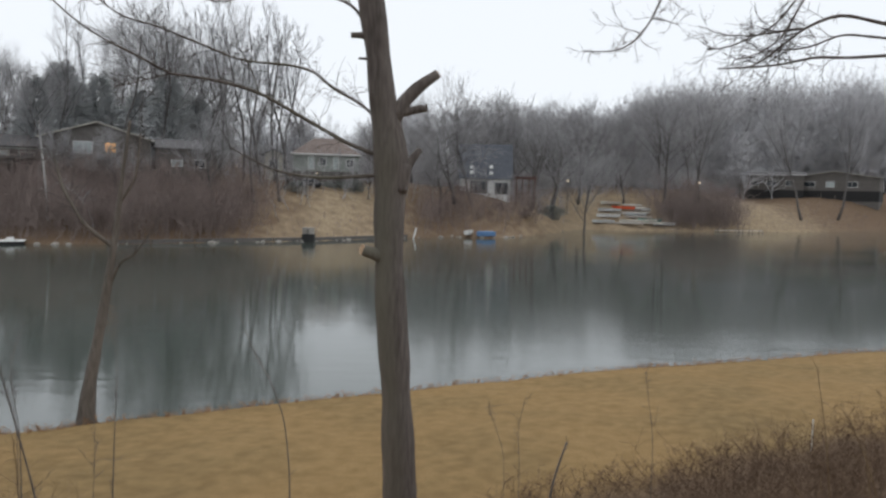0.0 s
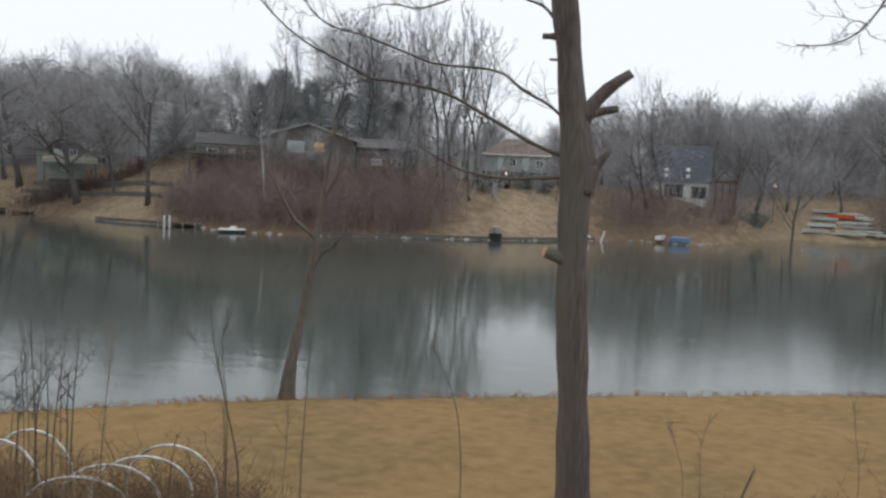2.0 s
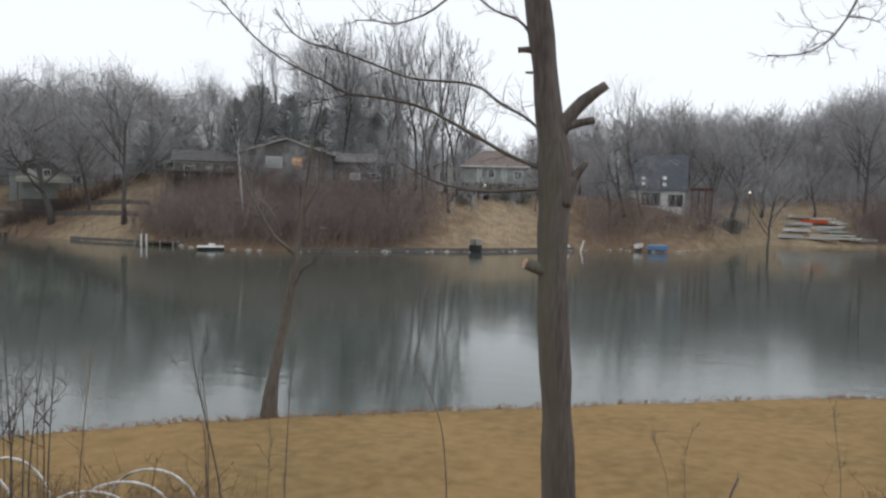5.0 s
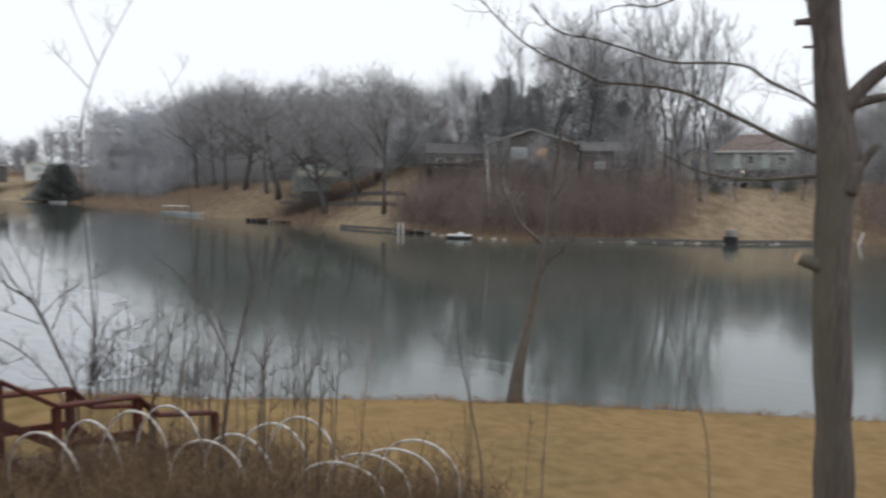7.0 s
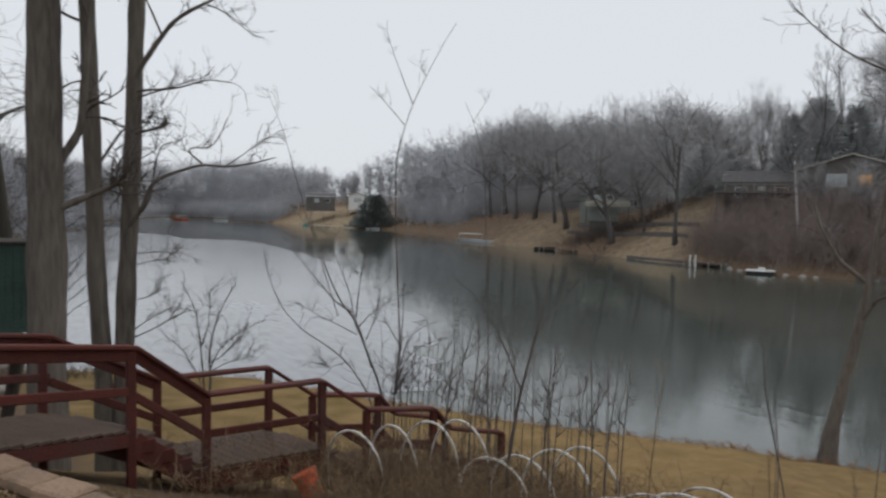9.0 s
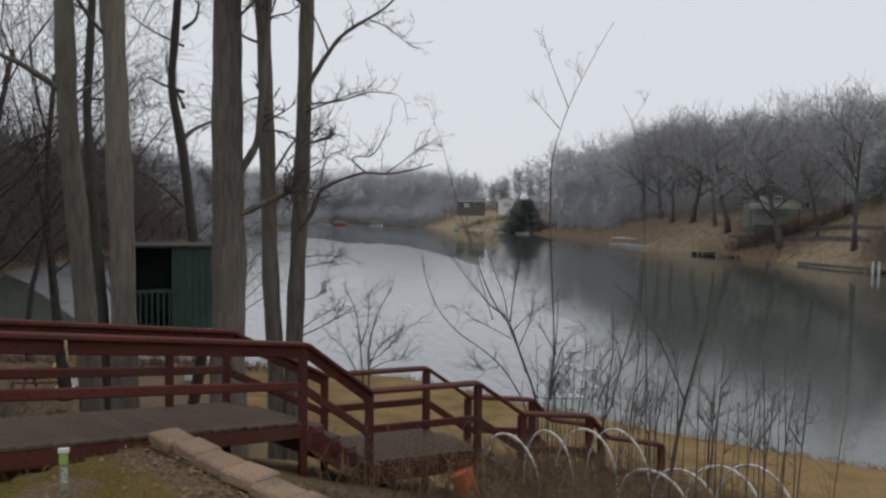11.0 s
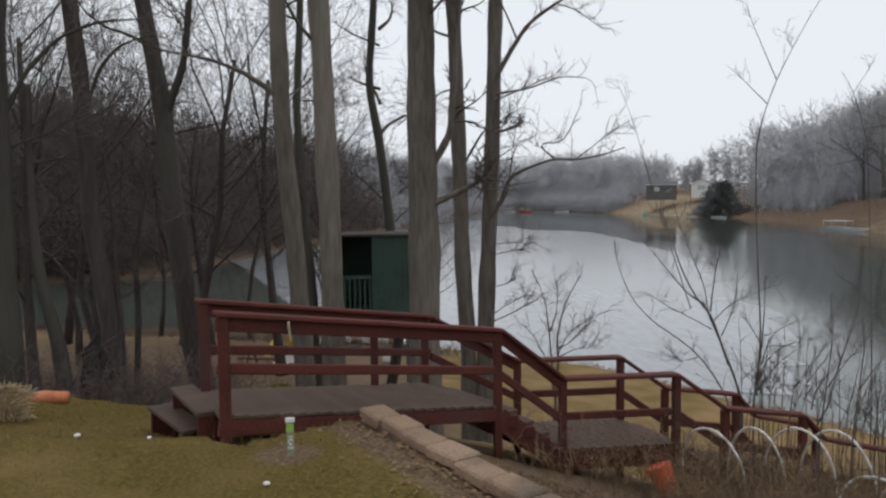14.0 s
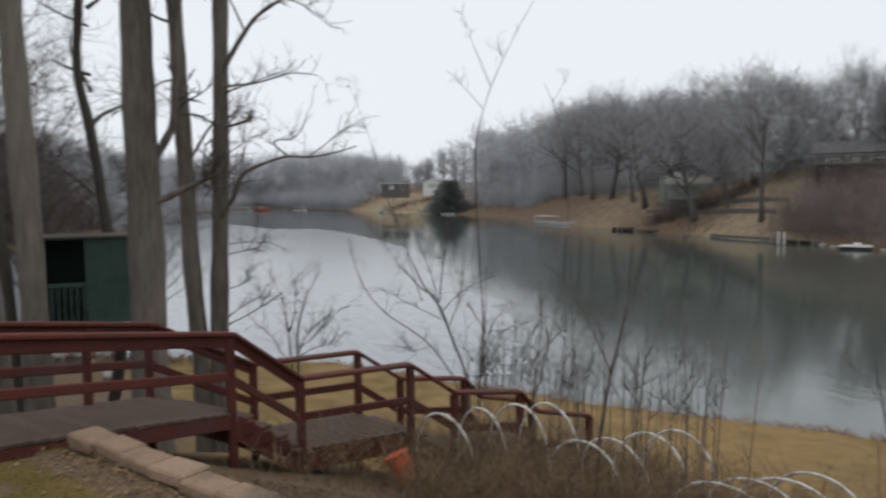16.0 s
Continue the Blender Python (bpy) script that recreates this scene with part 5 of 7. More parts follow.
for pts, r0, r1 in (([(-0.95, 12.8, 8.78), (-0.72, 12.82, 9.19), (-0.45, 12.83, 9.44), (-0.16, 12.84, 9.62)], 0.15, 0.085),
                    ([(-0.92, 12.74, 7.45), (-0.78, 12.74, 7.75), (-0.68, 12.75, 8.0), (-0.56, 12.77, 8.15), (-0.44, 12.79, 8.29)], 0.15, 0.055),
                    ([(-0.82, 12.72, 7.55), (-0.74, 12.71, 7.8), (-0.7, 12.72, 8.02)], 0.15, 0.13),
                    ([(-0.95, 12.75, 6.3), (-1.25, 12.66, 6.44), (-1.42, 12.62, 6.49)], 0.13, 0.1),
                    ([(-1.3, 12.76, 10.22), (-1.52, 12.74, 10.24), (-1.69, 12.72, 10.23)], 0.07, 0.05),
                    ([(-1.0, 12.8, 8.85), (-0.6, 12.82, 8.98), (-0.33, 12.83, 9.02)], 0.09, 0.06),
                    ([(-1.25, 12.77, 9.83), (-1.55, 12.73, 9.84)], 0.03, 0.02)):
    vs, fs = limb(pts, r0, r1, 10, int(r0 * 999), 0.05)
    child("stub", mesh_of("stub", vs, fs, M_BARK_BROWN, True), old)
for c, n2, r in (((-1.425, 12.615, 6.495), (-1, -0.6, 0.2), 0.095), ((-0.155, 12.84, 9.625), (0.75, -0.1, 0.6), 0.078)):
    bm = bmesh.new()
    bmesh.ops.create_cone(bm, cap_ends=True, segments=14, radius1=r, radius2=r * 0.97, depth=0.02)
    bm.transform(Matrix.Translation(c) @ Vector(n2).to_track_quat("Z", "Y").to_matrix().to_4x4())
    part("cut_face", bm, M_CUT, old, "pale sawn face of a lopped limb")

shore_tree = empty("tree", (0, 0, 0), "leaning bare tree at the near waterline", "tree")
ST = [(-11.05, 21.95, -0.2), (-11.05, 21.98, 0.5), (-10.98, 22.1, 1.45), (-10.8, 22.4, 3.0), (-10.6, 22.6, 4.6), (-10.41, 22.74, 6.1), (-10.2, 22.8, 8.0), (-10.0, 22.9, 9.6)]
child("trunk", mesh_of("trunk", *trunk_surface(ST, [0.42, 0.26, 0.19, 0.16, 0.13, 0.1, 0.07, 0.04], 14, 5), M_BARK, True), shore_tree)
SB = (([(-10.6, 22.6, 4.4), (-10.1, 22.4, 5.2), (-9.6, 22.2, 5.4), (-9.0, 22.1, 6.2)], 0.07, 0.02), ([(-10.5, 22.7, 5.6), (-11.2, 22.3, 6.3), (-11.8, 22.2, 7.4), (-12.0, 22.1, 8.4)], 0.08, 0.02), ([(-10.3, 22.8, 7), (-9.7, 22.6, 7.8), (-9.5, 22.5, 9.2)], 0.06, 0.02))
for pts, r0, r1 in SB:
    child("limb", mesh_of("limb", *limb(pts, r0, r1, 6, 3), M_BARK, True), shore_tree)
tw = []
for i, (pts, r0, r1) in enumerate(SB):
    tw += twigs_along(pts[1:], 0.011, 14, 60 + i, 1.3, 0.3)
v, f = prisms(tw)
child("spray", fast_mesh("spray", v, f, M_TWIG), shore_tree)["kind"] = "stuff"

# a tree beside the house whose limbs hang into view from the right
side_tree = empty("tree", (0, 0, 0), "bare tree on the slope with drooping fine branches", "tree")
child("trunk", mesh_of("trunk", *trunk_surface([(10.5, 10.8, 0.8), (10.4, 10.8, 4), (10.1, 10.7, 8), (9.9, 10.7, 13)], [0.4, 0.3, 0.26, 0.18], 14, 8), M_BARK_BROWN, True), side_tree)
SL = (([(9.95, 10.7, 11), (7.4, 10.6, 11.6), (4.6, 11.4, 11.9), (3.46, 11.52, 11.01), (3.34, 11.55, 10.6), (3.23, 11.58, 10.35), (3.09, 11.62, 10.09), (2.9, 11.67, 9.88), (2.48, 11.76, 9.82), (2.22, 11.8, 9.87)], 0.05, 0.009, 14),
      ([(3.23, 11.58, 10.35), (3.43, 11.53, 10.32), (3.61, 11.47, 10.23)], 0.012, 0.006, 6),
      ([(3.09, 11.62, 10.09), (2.96, 11.65, 10.2), (2.84, 11.68, 10.14)], 0.01, 0.005, 5),
      ([(10, 10.7, 9), (7.6, 10.2, 9.7), (5.2, 9.76, 10.03), (4.82, 9.94, 9.86), (4.65, 10.02, 9.71), (4.48, 10.1, 9.51), (4.24, 10.2, 9.37)], 0.06, 0.012, 26),
      ([(10, 10.7, 9), (7.6, 10.2, 9.7), (5.24, 9.74, 9.43), (4.97, 9.87, 9.49), (4.68, 10.01, 9.39), (4.24, 10.2, 9.37), (3.84, 10.35, 9.37)], 0.05, 0.01, 26),
      ([(9.95, 10.7, 11), (7.4, 10.6, 11.6), (4.84, 9.93, 10.36), (4.74, 9.98, 10.08), (4.67, 10.01, 9.87), (4.53, 10.07, 9.66), (4.29, 10.17, 9.51), (4.07, 10.26, 9.49)], 0.045, 0.009, 22),
      ([(9.95, 10.7, 11), (7.4, 10.6, 11.6), (4.78, 9.96, 10.37), (4.68, 10.01, 10.16), (4.46, 10.11, 9.85), (4.15, 10.23, 9.75), (3.89, 10.33, 9.61), (3.69, 10.4, 9.65)], 0.04, 0.009, 22),
      ([(7.6, 10.2, 9.7), (5.22, 9.75, 9.76), (5.01, 9.85, 9.63), (4.78, 9.96, 9.57), (4.54, 10.07, 9.6)], 0.03, 0.009, 16),
      ([(4.82, 9.94, 9.86), (4.52, 10.08, 9.84), (4.21, 10.21, 9.79), (3.88, 10.33, 9.84)], 0.02, 0.007, 16))
for pts, r0, r1, n in SL:
    child("limb", mesh_of("limb", *limb(pts, r0, r1, 6, 4), M_BARK_BROWN, True), side_tree)
tw = []
for i, (pts, r0, r1, n) in enumerate(SL):
    tw += twigs_along(pts[1:] if len(pts) > 4 else pts, 0.006, n, 80 + i, 0.65, 0.05, 4)
v, f = prisms(tw)
child("spray", fast_mesh("spray", v, f, M_TWIG), side_tree)["kind"] = "stuff"


# ---- the grove beside the deck ----
def grove_tree(base, pts, r0, r1, limbs, seed, label, twig_n=18, twig_len=1.2, bark=None):
    root = empty("tree", (0, 0, 0), label, "tree", "trees of the grove")
    line = [(base[0], base[1], gz(base[0], base[1]) - 0.3)] + pts
    n = len(line)
    child("trunk", mesh_of("trunk", *trunk_surface(line, [r0 * 1.3] + [r0 + (r1 - r0) * i / (n - 2) for i in range(n - 1)], 16, seed, 0.045), bark or M_BARK, True), root)
    segs = []
    for i, (lp, a, b2) in enumerate(limbs):
        child("limb", mesh_of("limb", *limb(lp, a, b2, 7, seed + i), bark or M_BARK, True), root)
        segs += twigs_along(lp[1:], max(0.006, b2 * 0.6), twig_n, seed * 10 + i, twig_len, 0.25, 4)
    if segs:
        v, f = prisms(segs)
        child("spray", fast_mesh("spray", v, f, M_TWIG), root)["kind"] = "stuff"
    return root


def rand_limbs(x, y, z0, z1, n, seed, reach=3.0, r=0.05, lift=0.5):
    rng = np.random.default_rng(seed)
    out = []
    for i in range(n):
        z = z0 + (z1 - z0) * (i + rng.uniform()) / n
        a = rng.uniform(0, 6.28)
        L = reach * rng.uniform(0.5, 1.1)
        q, pts = np.array([x, y, z]), []
        d = np.array([math.cos(a), math.sin(a), lift])
        for k in range(5):
            pts.append(tuple(q))
            d = d + rng.normal(0, 0.28, 3) + np.array([0, 0, 0.05])
            d /= np.linalg.norm(d)
            q = q + d * L / 4
        out.append((pts, r * rng.uniform(0.6, 1.2), r * 0.2))
    return out


grove_tree((-13.1, 1.2), [(-13.1, 1.22, 4.4), (-13.1, 1.22, 6.5), (-13.05, 1.18, 9), (-13.1, 1.2, 12), (-13.2, 1.2, 16)], 0.285, 0.22,
           [([(-13.05, 1.35, 8.1), (-13.0, 1.7, 8.7), (-12.95, 1.75, 9.6), (-12.9, 1.85, 10.8), (-13, 2.0, 13)], 0.07, 0.04), ([(-13, 1.3, 7.4), (-12.9, 1.9, 7.7), (-12.7, 2.3, 7.9)], 0.07, 0.03)]
           + rand_limbs(-13.1, 1.2, 10, 15, 7, 31), 12, "tall straight grey-barked tree beside the deck")
grove_tree((-14.0, 2.25), [(-14.0, 2.18, 4.4), (-13.98, 2.07, 6.5), (-13.95, 2.0, 9), (-13.95, 1.9, 12), (-14, 1.85, 15.5)], 0.16, 0.12,
           [([(-13.9, 2.1, 8.2), (-13.8, 2.5, 8.9), (-13.7, 2.9, 9.0)], 0.03, 0.012)] + rand_limbs(-14, 2, 9.5, 14, 5, 32, 2.2, 0.035), 13, "slender twin-stemmed grey tree beside the deck")
grove_tree((-13.9, 2.45), [(-13.9, 2.5, 4.4), (-13.89, 2.57, 6.5), (-13.8, 2.65, 9), (-13.75, 2.72, 12), (-13.7, 2.8, 16)], 0.165, 0.12,
           [([(-13.75, 2.6, 9.6), (-13.53, 2.82, 10.1), (-13.36, 3.01, 10.43), (-13.21, 3.16, 10.69), (-13.03, 3.38, 10.87), (-12.83, 3.64, 11.02), (-12.63, 3.9, 11.19), (-12.4, 4.15, 11.5)], 0.055, 0.014),
            ([(-13.36, 3.01, 10.5), (-13.43, 2.84, 10.95), (-13.47, 2.69, 11.25), (-13.49, 2.56, 11.6)], 0.022, 0.01),
            ([(-12.9, 3.6, 11.02), (-12.97, 4.0, 10.97), (-12.95, 4.25, 10.78), (-12.95, 4.46, 10.65)], 0.014, 0.006),
            ([(-13.78, 2.6, 9.5), (-13.47, 2.86, 9.53), (-13.22, 3.18, 9.54), (-12.97, 3.49, 9.65), (-12.76, 3.64, 9.71), (-12.47, 4.03, 9.64)], 0.026, 0.007),
            ([(-13.78, 2.6, 9.35), (-13.44, 2.8, 9.44), (-13.34, 3.21, 9.6), (-13.27, 3.46, 9.72), (-13.2, 3.7, 9.8)], 0.02, 0.007),
            ([(-13.8, 2.6, 8.75), (-13.45, 2.76, 8.81), (-13.4, 2.96, 8.84), (-13.35, 3.16, 8.97)], 0.032, 0.02),
            ([(-13.85, 2.5, 7.0), (-13.56, 2.74, 7.44), (-13.43, 2.87, 7.92), (-13.24, 3.2, 8.1), (-13.07, 3.43, 8.18), (-12.92, 3.6, 8.26), (-12.72, 3.91, 8.2), (-12.45, 4.37, 8.29), (-12.2, 4.66, 8.4)], 0.045, 0.01),
            ([(-12.92, 3.6, 8.26), (-13.1, 3.45, 8.43), (-13.2, 3.35, 8.49), (-13.2, 3.53, 8.6), (-13.18, 3.78, 8.5), (-13.11, 3.98, 8.78), (-13.08, 4.08, 9.1)], 0.018, 0.007),
            ([(-13.56, 2.74, 7.4), (-13.43, 2.87, 7.65), (-13.41, 2.91, 8.18), (-13.39, 3.03, 8.66), (-13.34, 3.22, 8.56), (-13.3, 3.37, 8.72)], 0.02, 0.007),
            ([(-12.72, 3.91, 8.2), (-12.8, 4.39, 8.53), (-12.85, 4.59, 8.69), (-12.83, 4.78, 8.8)], 0.014, 0.006),
            ([(-13.9, 2.5, 5.05), (-13.77, 2.76, 5.18), (-13.71, 3.01, 5.3), (-13.65, 3.27, 5.44), (-13.61, 3.42, 5.58), (-13.56, 3.62, 5.6)], 0.016, 0.006),
            ([(-13.9, 2.5, 5.15), (-13.76, 2.81, 5.39), (-13.7, 3.06, 5.58), (-13.65, 3.26, 5.65)], 0.013, 0.005), ([(-13.9, 2.5, 5.78), (-13.75, 2.86, 5.84), (-13.7, 3.06, 5.95)], 0.011, 0.005),
            ([(-13.9, 2.5, 6.38), (-13.75, 2.85, 6.5), (-13.67, 3.21, 6.54)], 0.012, 0.005), ([(-13.9, 2.5, 6.62), (-13.73, 2.95, 6.68), (-13.63, 3.36, 6.66)], 0.012, 0.005)] + rand_limbs(-13.75, 2.7, 11, 15, 5, 33, 2.6, 0.04), 14, "slender grey tree with limbs over the lake", 11, 0.62)
grove_tree((-11.7, -0.4), [(-11.68, -0.42, 4.8), (-11.67, -0.43, 6.6), (-11.7, -0.5, 9), (-11.8, -0.64, 12), (-11.9, -0.7, 16)], 0.185, 0.14, rand_limbs(-11.75, -0.65, 10, 15, 6, 34, 2.6, 0.05), 15, "straight grey-barked tree beside the deck")
grove_tree((-14.2, -0.95), [(-14.17, -1.02, 4), (-14.13, -1.15, 6.5), (-14.2, -1.35, 9), (-14.25, -1.4, 12), (-14.3, -1.5, 16)], 0.2, 0.14,
           [([(-14.2, -1.4, 9.5), (-14.0, -2.0, 9.9), (-13.8, -2.6, 10.1), (-13.6, -3.4, 10.2)], 0.06, 0.015)] + rand_limbs(-14.25, -1.4, 9, 15, 5, 35, 2.4, 0.04), 16, "straight grey-barked tree in the grove")
grove_tree((-16.5, -3.2), [(-16.6, -3.35, 3), (-16.2, -3.6, 5), (-15.8, -3.75, 7.5), (-15.9, -3.9, 9.5), (-16.0, -4.3, 12), (-16.1, -4.4, 15)], 0.26, 0.13,
           [([(-15.9, -3.85, 9.3), (-15.6, -3.4, 10.3), (-15.4, -3.2, 11.5), (-15.3, -3, 13)], 0.1, 0.03)] + rand_limbs(-16, -4.2, 8.5, 15, 5, 36, 2.4, 0.035), 17, "dark leaning forked tree in the grove", bark=M_BARK_DARK)
grove_tree((-19.2, 0.8), [(-19.1, 1.25, 4), (-19.15, 1.1, 6), (-19.15, 0.78, 9), (-19.2, 0.5, 10.5), (-19.2, 0.7, 13), (-19.2, 0.7, 16)], 0.13, 0.08,
           rand_limbs(-19.2, 0.8, 7, 15, 10, 37, 2.8, 0.05), 18, "thin crooked dark tree in the grove", bark=M_BARK_DARK)
grove_tree((-11.17, -5.08), [(-11.18, -5.06, 6.23), (-11.17, -5.07, 7.77), (-11.18, -5.06, 9.59), (-11.21, -4.99, 11.91), (-11.2, -5, 15)], 0.18, 0.13,
           [([(-11.18, -5.06, 8.6), (-11.3, -4.7, 9.4), (-11.4, -4.3, 9.9), (-11.6, -3.8, 10.2), (-11.8, -3.2, 10.3)], 0.045, 0.012)] + rand_limbs(-11.18, -5.05, 7.5, 12, 3, 38, 1.4, 0.025, 0.35), 21, "dark thick-trunked tree at the lawn's edge", 12, bark=M_BARK_DARK)
grove_tree((-11.48, -4.27), [(-11.42, -4.47, 5.42), (-11.35, -4.64, 6.28), (-11.32, -4.71, 7.03), (-11.32, -4.73, 8.01), (-11.33, -4.7, 9.22)], 0.1, 0.05,
           rand_limbs(-11.32, -4.7, 6.8, 9, 4, 39, 1.0, 0.016, 0.5), 22, "thin leaning dark tree at the lawn's edge", 12, 0.8, bark=M_BARK_DARK)
grove_tree((-12.58, -4.14), [(-12.6, -4.1, 5.64), (-12.54, -4.29, 6.96), (-12.52, -4.35, 8.52), (-12.51, -4.38, 9.68), (-12.47, -4.49, 10.73), (-12.45, -4.56, 12.02), (-12.4, -4.6, 15)], 0.145, 0.11,
           [([(-12.52, -4.35, 8.9), (-12.6, -4.1, 9.7), (-12.7, -3.8, 10.1), (-12.8, -3.3, 10.3)], 0.04, 0.012)] + rand_limbs(-12.52, -4.35, 7.0, 12, 3, 40, 1.5, 0.025, 0.35), 23, "dark rough-barked tree at the lawn's edge", 12, bark=M_BARK_DARK)
for i, pts in enumerate(([(-12.64, -3.94, 5.44), (-12.63, -3.99, 6.39), (-12.63, -4.0, 7.32), (-12.6, -4.1, 8.4)], [(-12.72, -3.68, 5.61), (-12.71, -3.69, 6.66), (-12.74, -3.58, 7.32), (-12.9, -3.4, 8.3)])):
    grove_tree((-12.67 - 0.05 * i, -3.85), pts, 0.05, 0.025, rand_limbs(pts[1][0], pts[1][1], 5.4, 7.6, 5, 41 + i, 1.0, 0.018, 0.3), 24 + i, "slim dark sapling between the grove trunks", 12, 0.6, bark=M_BARK_DARK)
grove_tree((-18.2, -0.95), [(-18.2, -1.0, 4.97), (-18.2, -1.1, 6.23), (-18.15, -1.2, 7.88), (-18.1, -1.3, 9.64), (-18.1, -1.15, 12.3), (-18, -1.2, 15)], 0.12, 0.07,
           rand_limbs(-18.15, -1.15, 6.5, 14, 5, 43, 2.2, 0.03, 0.4), 26, "dark leaning tree behind the walkway", 18, bark=M_BARK_DARK)
GROVE = [tree_meshes(50 + k, h, r, kids, 3, sp, li, M_BARK_DARK, M_TWIG, 0.009, 0.34, (0, 0), (0.24, 0.4)) for k, (h, r, kids, sp, li) in enumerate(
    ((17, 0.2, (14, 9, 7), 0.85, 0.25), (15, 0.17, (15, 9, 6), 0.9, 0.15), (19, 0.24, (14, 8, 7), 0.75, 0.35)))]
for x, y, k, s in ((-22, -4.5, 0, 1.0), (-24, -8, 1, 1.05), (-20, -8.2, 2, 0.9), (-27, -2.5, 2, 0.95), (-29, -6, 0, 1.0), (-31, -11, 1, 1.1), (-26, -12, 2, 1.0), (-34, -1, 1, 0.9), (-36, -8, 0, 1.0),
                   (-38, -14, 2, 1.0), (-30, -17, 0, 1.1), (-33, 3.4, 1, 0.7), (-23, -0.8, 1, 0.85), (-18, -10.5, 0, 0.9), (-24, -15, 2, 1.0), (-28, -9, 1, 0.95), (-33, -6, 2, 0.9), (-35, -11.5, 1, 1.0), (-38, -5, 0, 0.95), (-40, -10, 1, 0.95), (-29, -13.5, 2, 0.9)):
    make_tree(GROVE[k], (x, y, gz(x, y) - 0.1), rnd.uniform(0, 6.28), s * 0.79, "bare dark-barked tree with dense twigs in the grove", "trees of the grove")
COVE = [tree_meshes(70 + k, h, r, kids, 3, sp, li, M_BARK_BROWN, M_TWIG_COVE, 0.015, 0.2) for k, (h, r, kids, sp, li) in enumerate(((17, 0.25, (13, 8, 7), 0.85, 0.3), (15, 0.22, (13, 9, 6), 0.7, 0.4)))]
for i in range(44):
    q = rnd.uniform(0.0, 1.0)
    x, y = -77 - rnd.uniform(0, 42), -90 + 95 * q
    if in_lake(np.array([x]), np.array([y]))[0]:
        continue
    make_tree(COVE[i % 2], (x, y, gz(x, y) - 0.1), rnd.uniform(0, 6.28), rnd.uniform(0.8, 1.1), "bare tree on the opposite side of the cove", "trees across the cove")

for i in range(12):
    x, y = -176 + 6.4 * i + rnd.uniform(-3, 3), 6 - 2.0 * i + rnd.uniform(-14, 0)
    make_tree(COVE[i % 2], (x, y, gz(x, y) - 0.1), rnd.uniform(0, 6.28), rnd.uniform(0.8, 1.1), "bare tree on the opposite side of the cove", "trees across the cove")


# ---- stained timber walkway down to the lake ----
deck = empty("deck_walkway", (0, 0, 0), "red-stained timber walkway with rails and stairs", "deck")
AX = Vector((-0.526, 0.851, 0))
PX = Vector((-0.895, -0.446, 0))
N0, A0 = Vector((-6.67, -1.40, 5.60)), Vector((-8.50, 1.58, 5.02))
NB, AB = Vector((-7.56, -1.72, 5.60)), Vector((-9.66, 0.88, 5.02))
W = 1.15
L1 = (A0 - N0).length
slope = (A0 - N0).normalized()
# boards across the sloping walk
nb = 24
for i in range(nb):
    k = (i + 0.5) / nb
    up = Vector((0, 0, rnd.uniform(-0.003, 0.003)))
    c, e = N0.lerp(A0, k) + up, NB.lerp(AB, k) + up
    over = (e - c).normalized() * 0.03
    part("plank", beam(c - over, e + over, L1 / nb * 0.92, 0.036, 0.004), M_DECKTOP, deck)
for a, b in ((N0, A0), (NB, AB)):
    part("fascia", beam(a + Vector((0, 0, -0.105)), b + Vector((0, 0, -0.105)), 0.045, 0.15), M_DECK, deck)
part("end_fascia", beam(A0 + Vector((0, 0, -0.15)), AB + Vector((0, 0, -0.15)), 0.045, 0.24), M_DECK, deck)


def post(x, y, ztop, zbot=None, s=0.096):
    zb = gz(x, y) - 0.25 if zbot is None else zbot
    part("post", boxed((x - s / 2, y - s / 2, zb), (x + s / 2, y + s / 2, ztop), 0.008), M_DECK, deck)


def rail(a, b, w=0.16, h=0.05, name="hand_rail"):
    part(name, beam(a, b, w, h, 0.012), M_DECK, deck)


def span(a, b, h=0.92, under=True):
    """A rail run over the floor points a and b: cap, board under it and middle rail."""
    a, b = Vector(a), Vector(b)
    u = Vector((0, 0, 1))
    rail(a + u * h, b + u * h)
    if under:
        rail(a + u * (h - 0.09), b + u * (h - 0.09), 0.04, 0.13, "rail_board")
    rail(a + u * (h * 0.47), b + u * (h * 0.47), 0.045, 0.10, "middle_rail")


RH = 0.93
for a, b, stands in ((N0, A0, (0.02, 0.99)), (NB, AB, (0.02, 0.7, 0.97))):
    span(a, b, RH)
    for k in stands:
        q = a + (b - a) * k
        post(q.x, q.y, q.z + RH - 0.02)
# steps from lawn to walk
for c, e, tw in ((Vector((-6.84, -1.50, 5.585)), Vector((-7.84, -1.96, 5.585)), 0.24), (Vector((-7.03, -1.66, 5.37)), Vector((-7.94, -2.2, 5.37)), 0.26)):
    part("tread", beam(c, e, tw, 0.045, 0.006), M_DECKTOP, deck)
    side = (e - c).normalized().cross(Vector((0, 0, 1)))
    for k in (0.05, 0.95):
        q = c + (e - c) * k
        part("tread_leg", beam(q + Vector((0, 0, -0.025)), Vector((q.x, q.y, gz(q.x, q.y) - 0.1)), 0.04, tw - 0.03, 0.004, side), M_DECK, deck)
    part("riser", beam(c + Vector((0, 0, -0.05)) + side * 0.02, e + Vector((0, 0, -0.05)) + side * 0.02, 0.03, 0.06, 0.004), M_DECK, deck)

B0, C0 = Vector((-8.92, 2.50, 4.28)), Vector((-8.88, 4.03, 4.28))
LX = Vector((-0.96, -0.28, 0))
W2 = 1.15
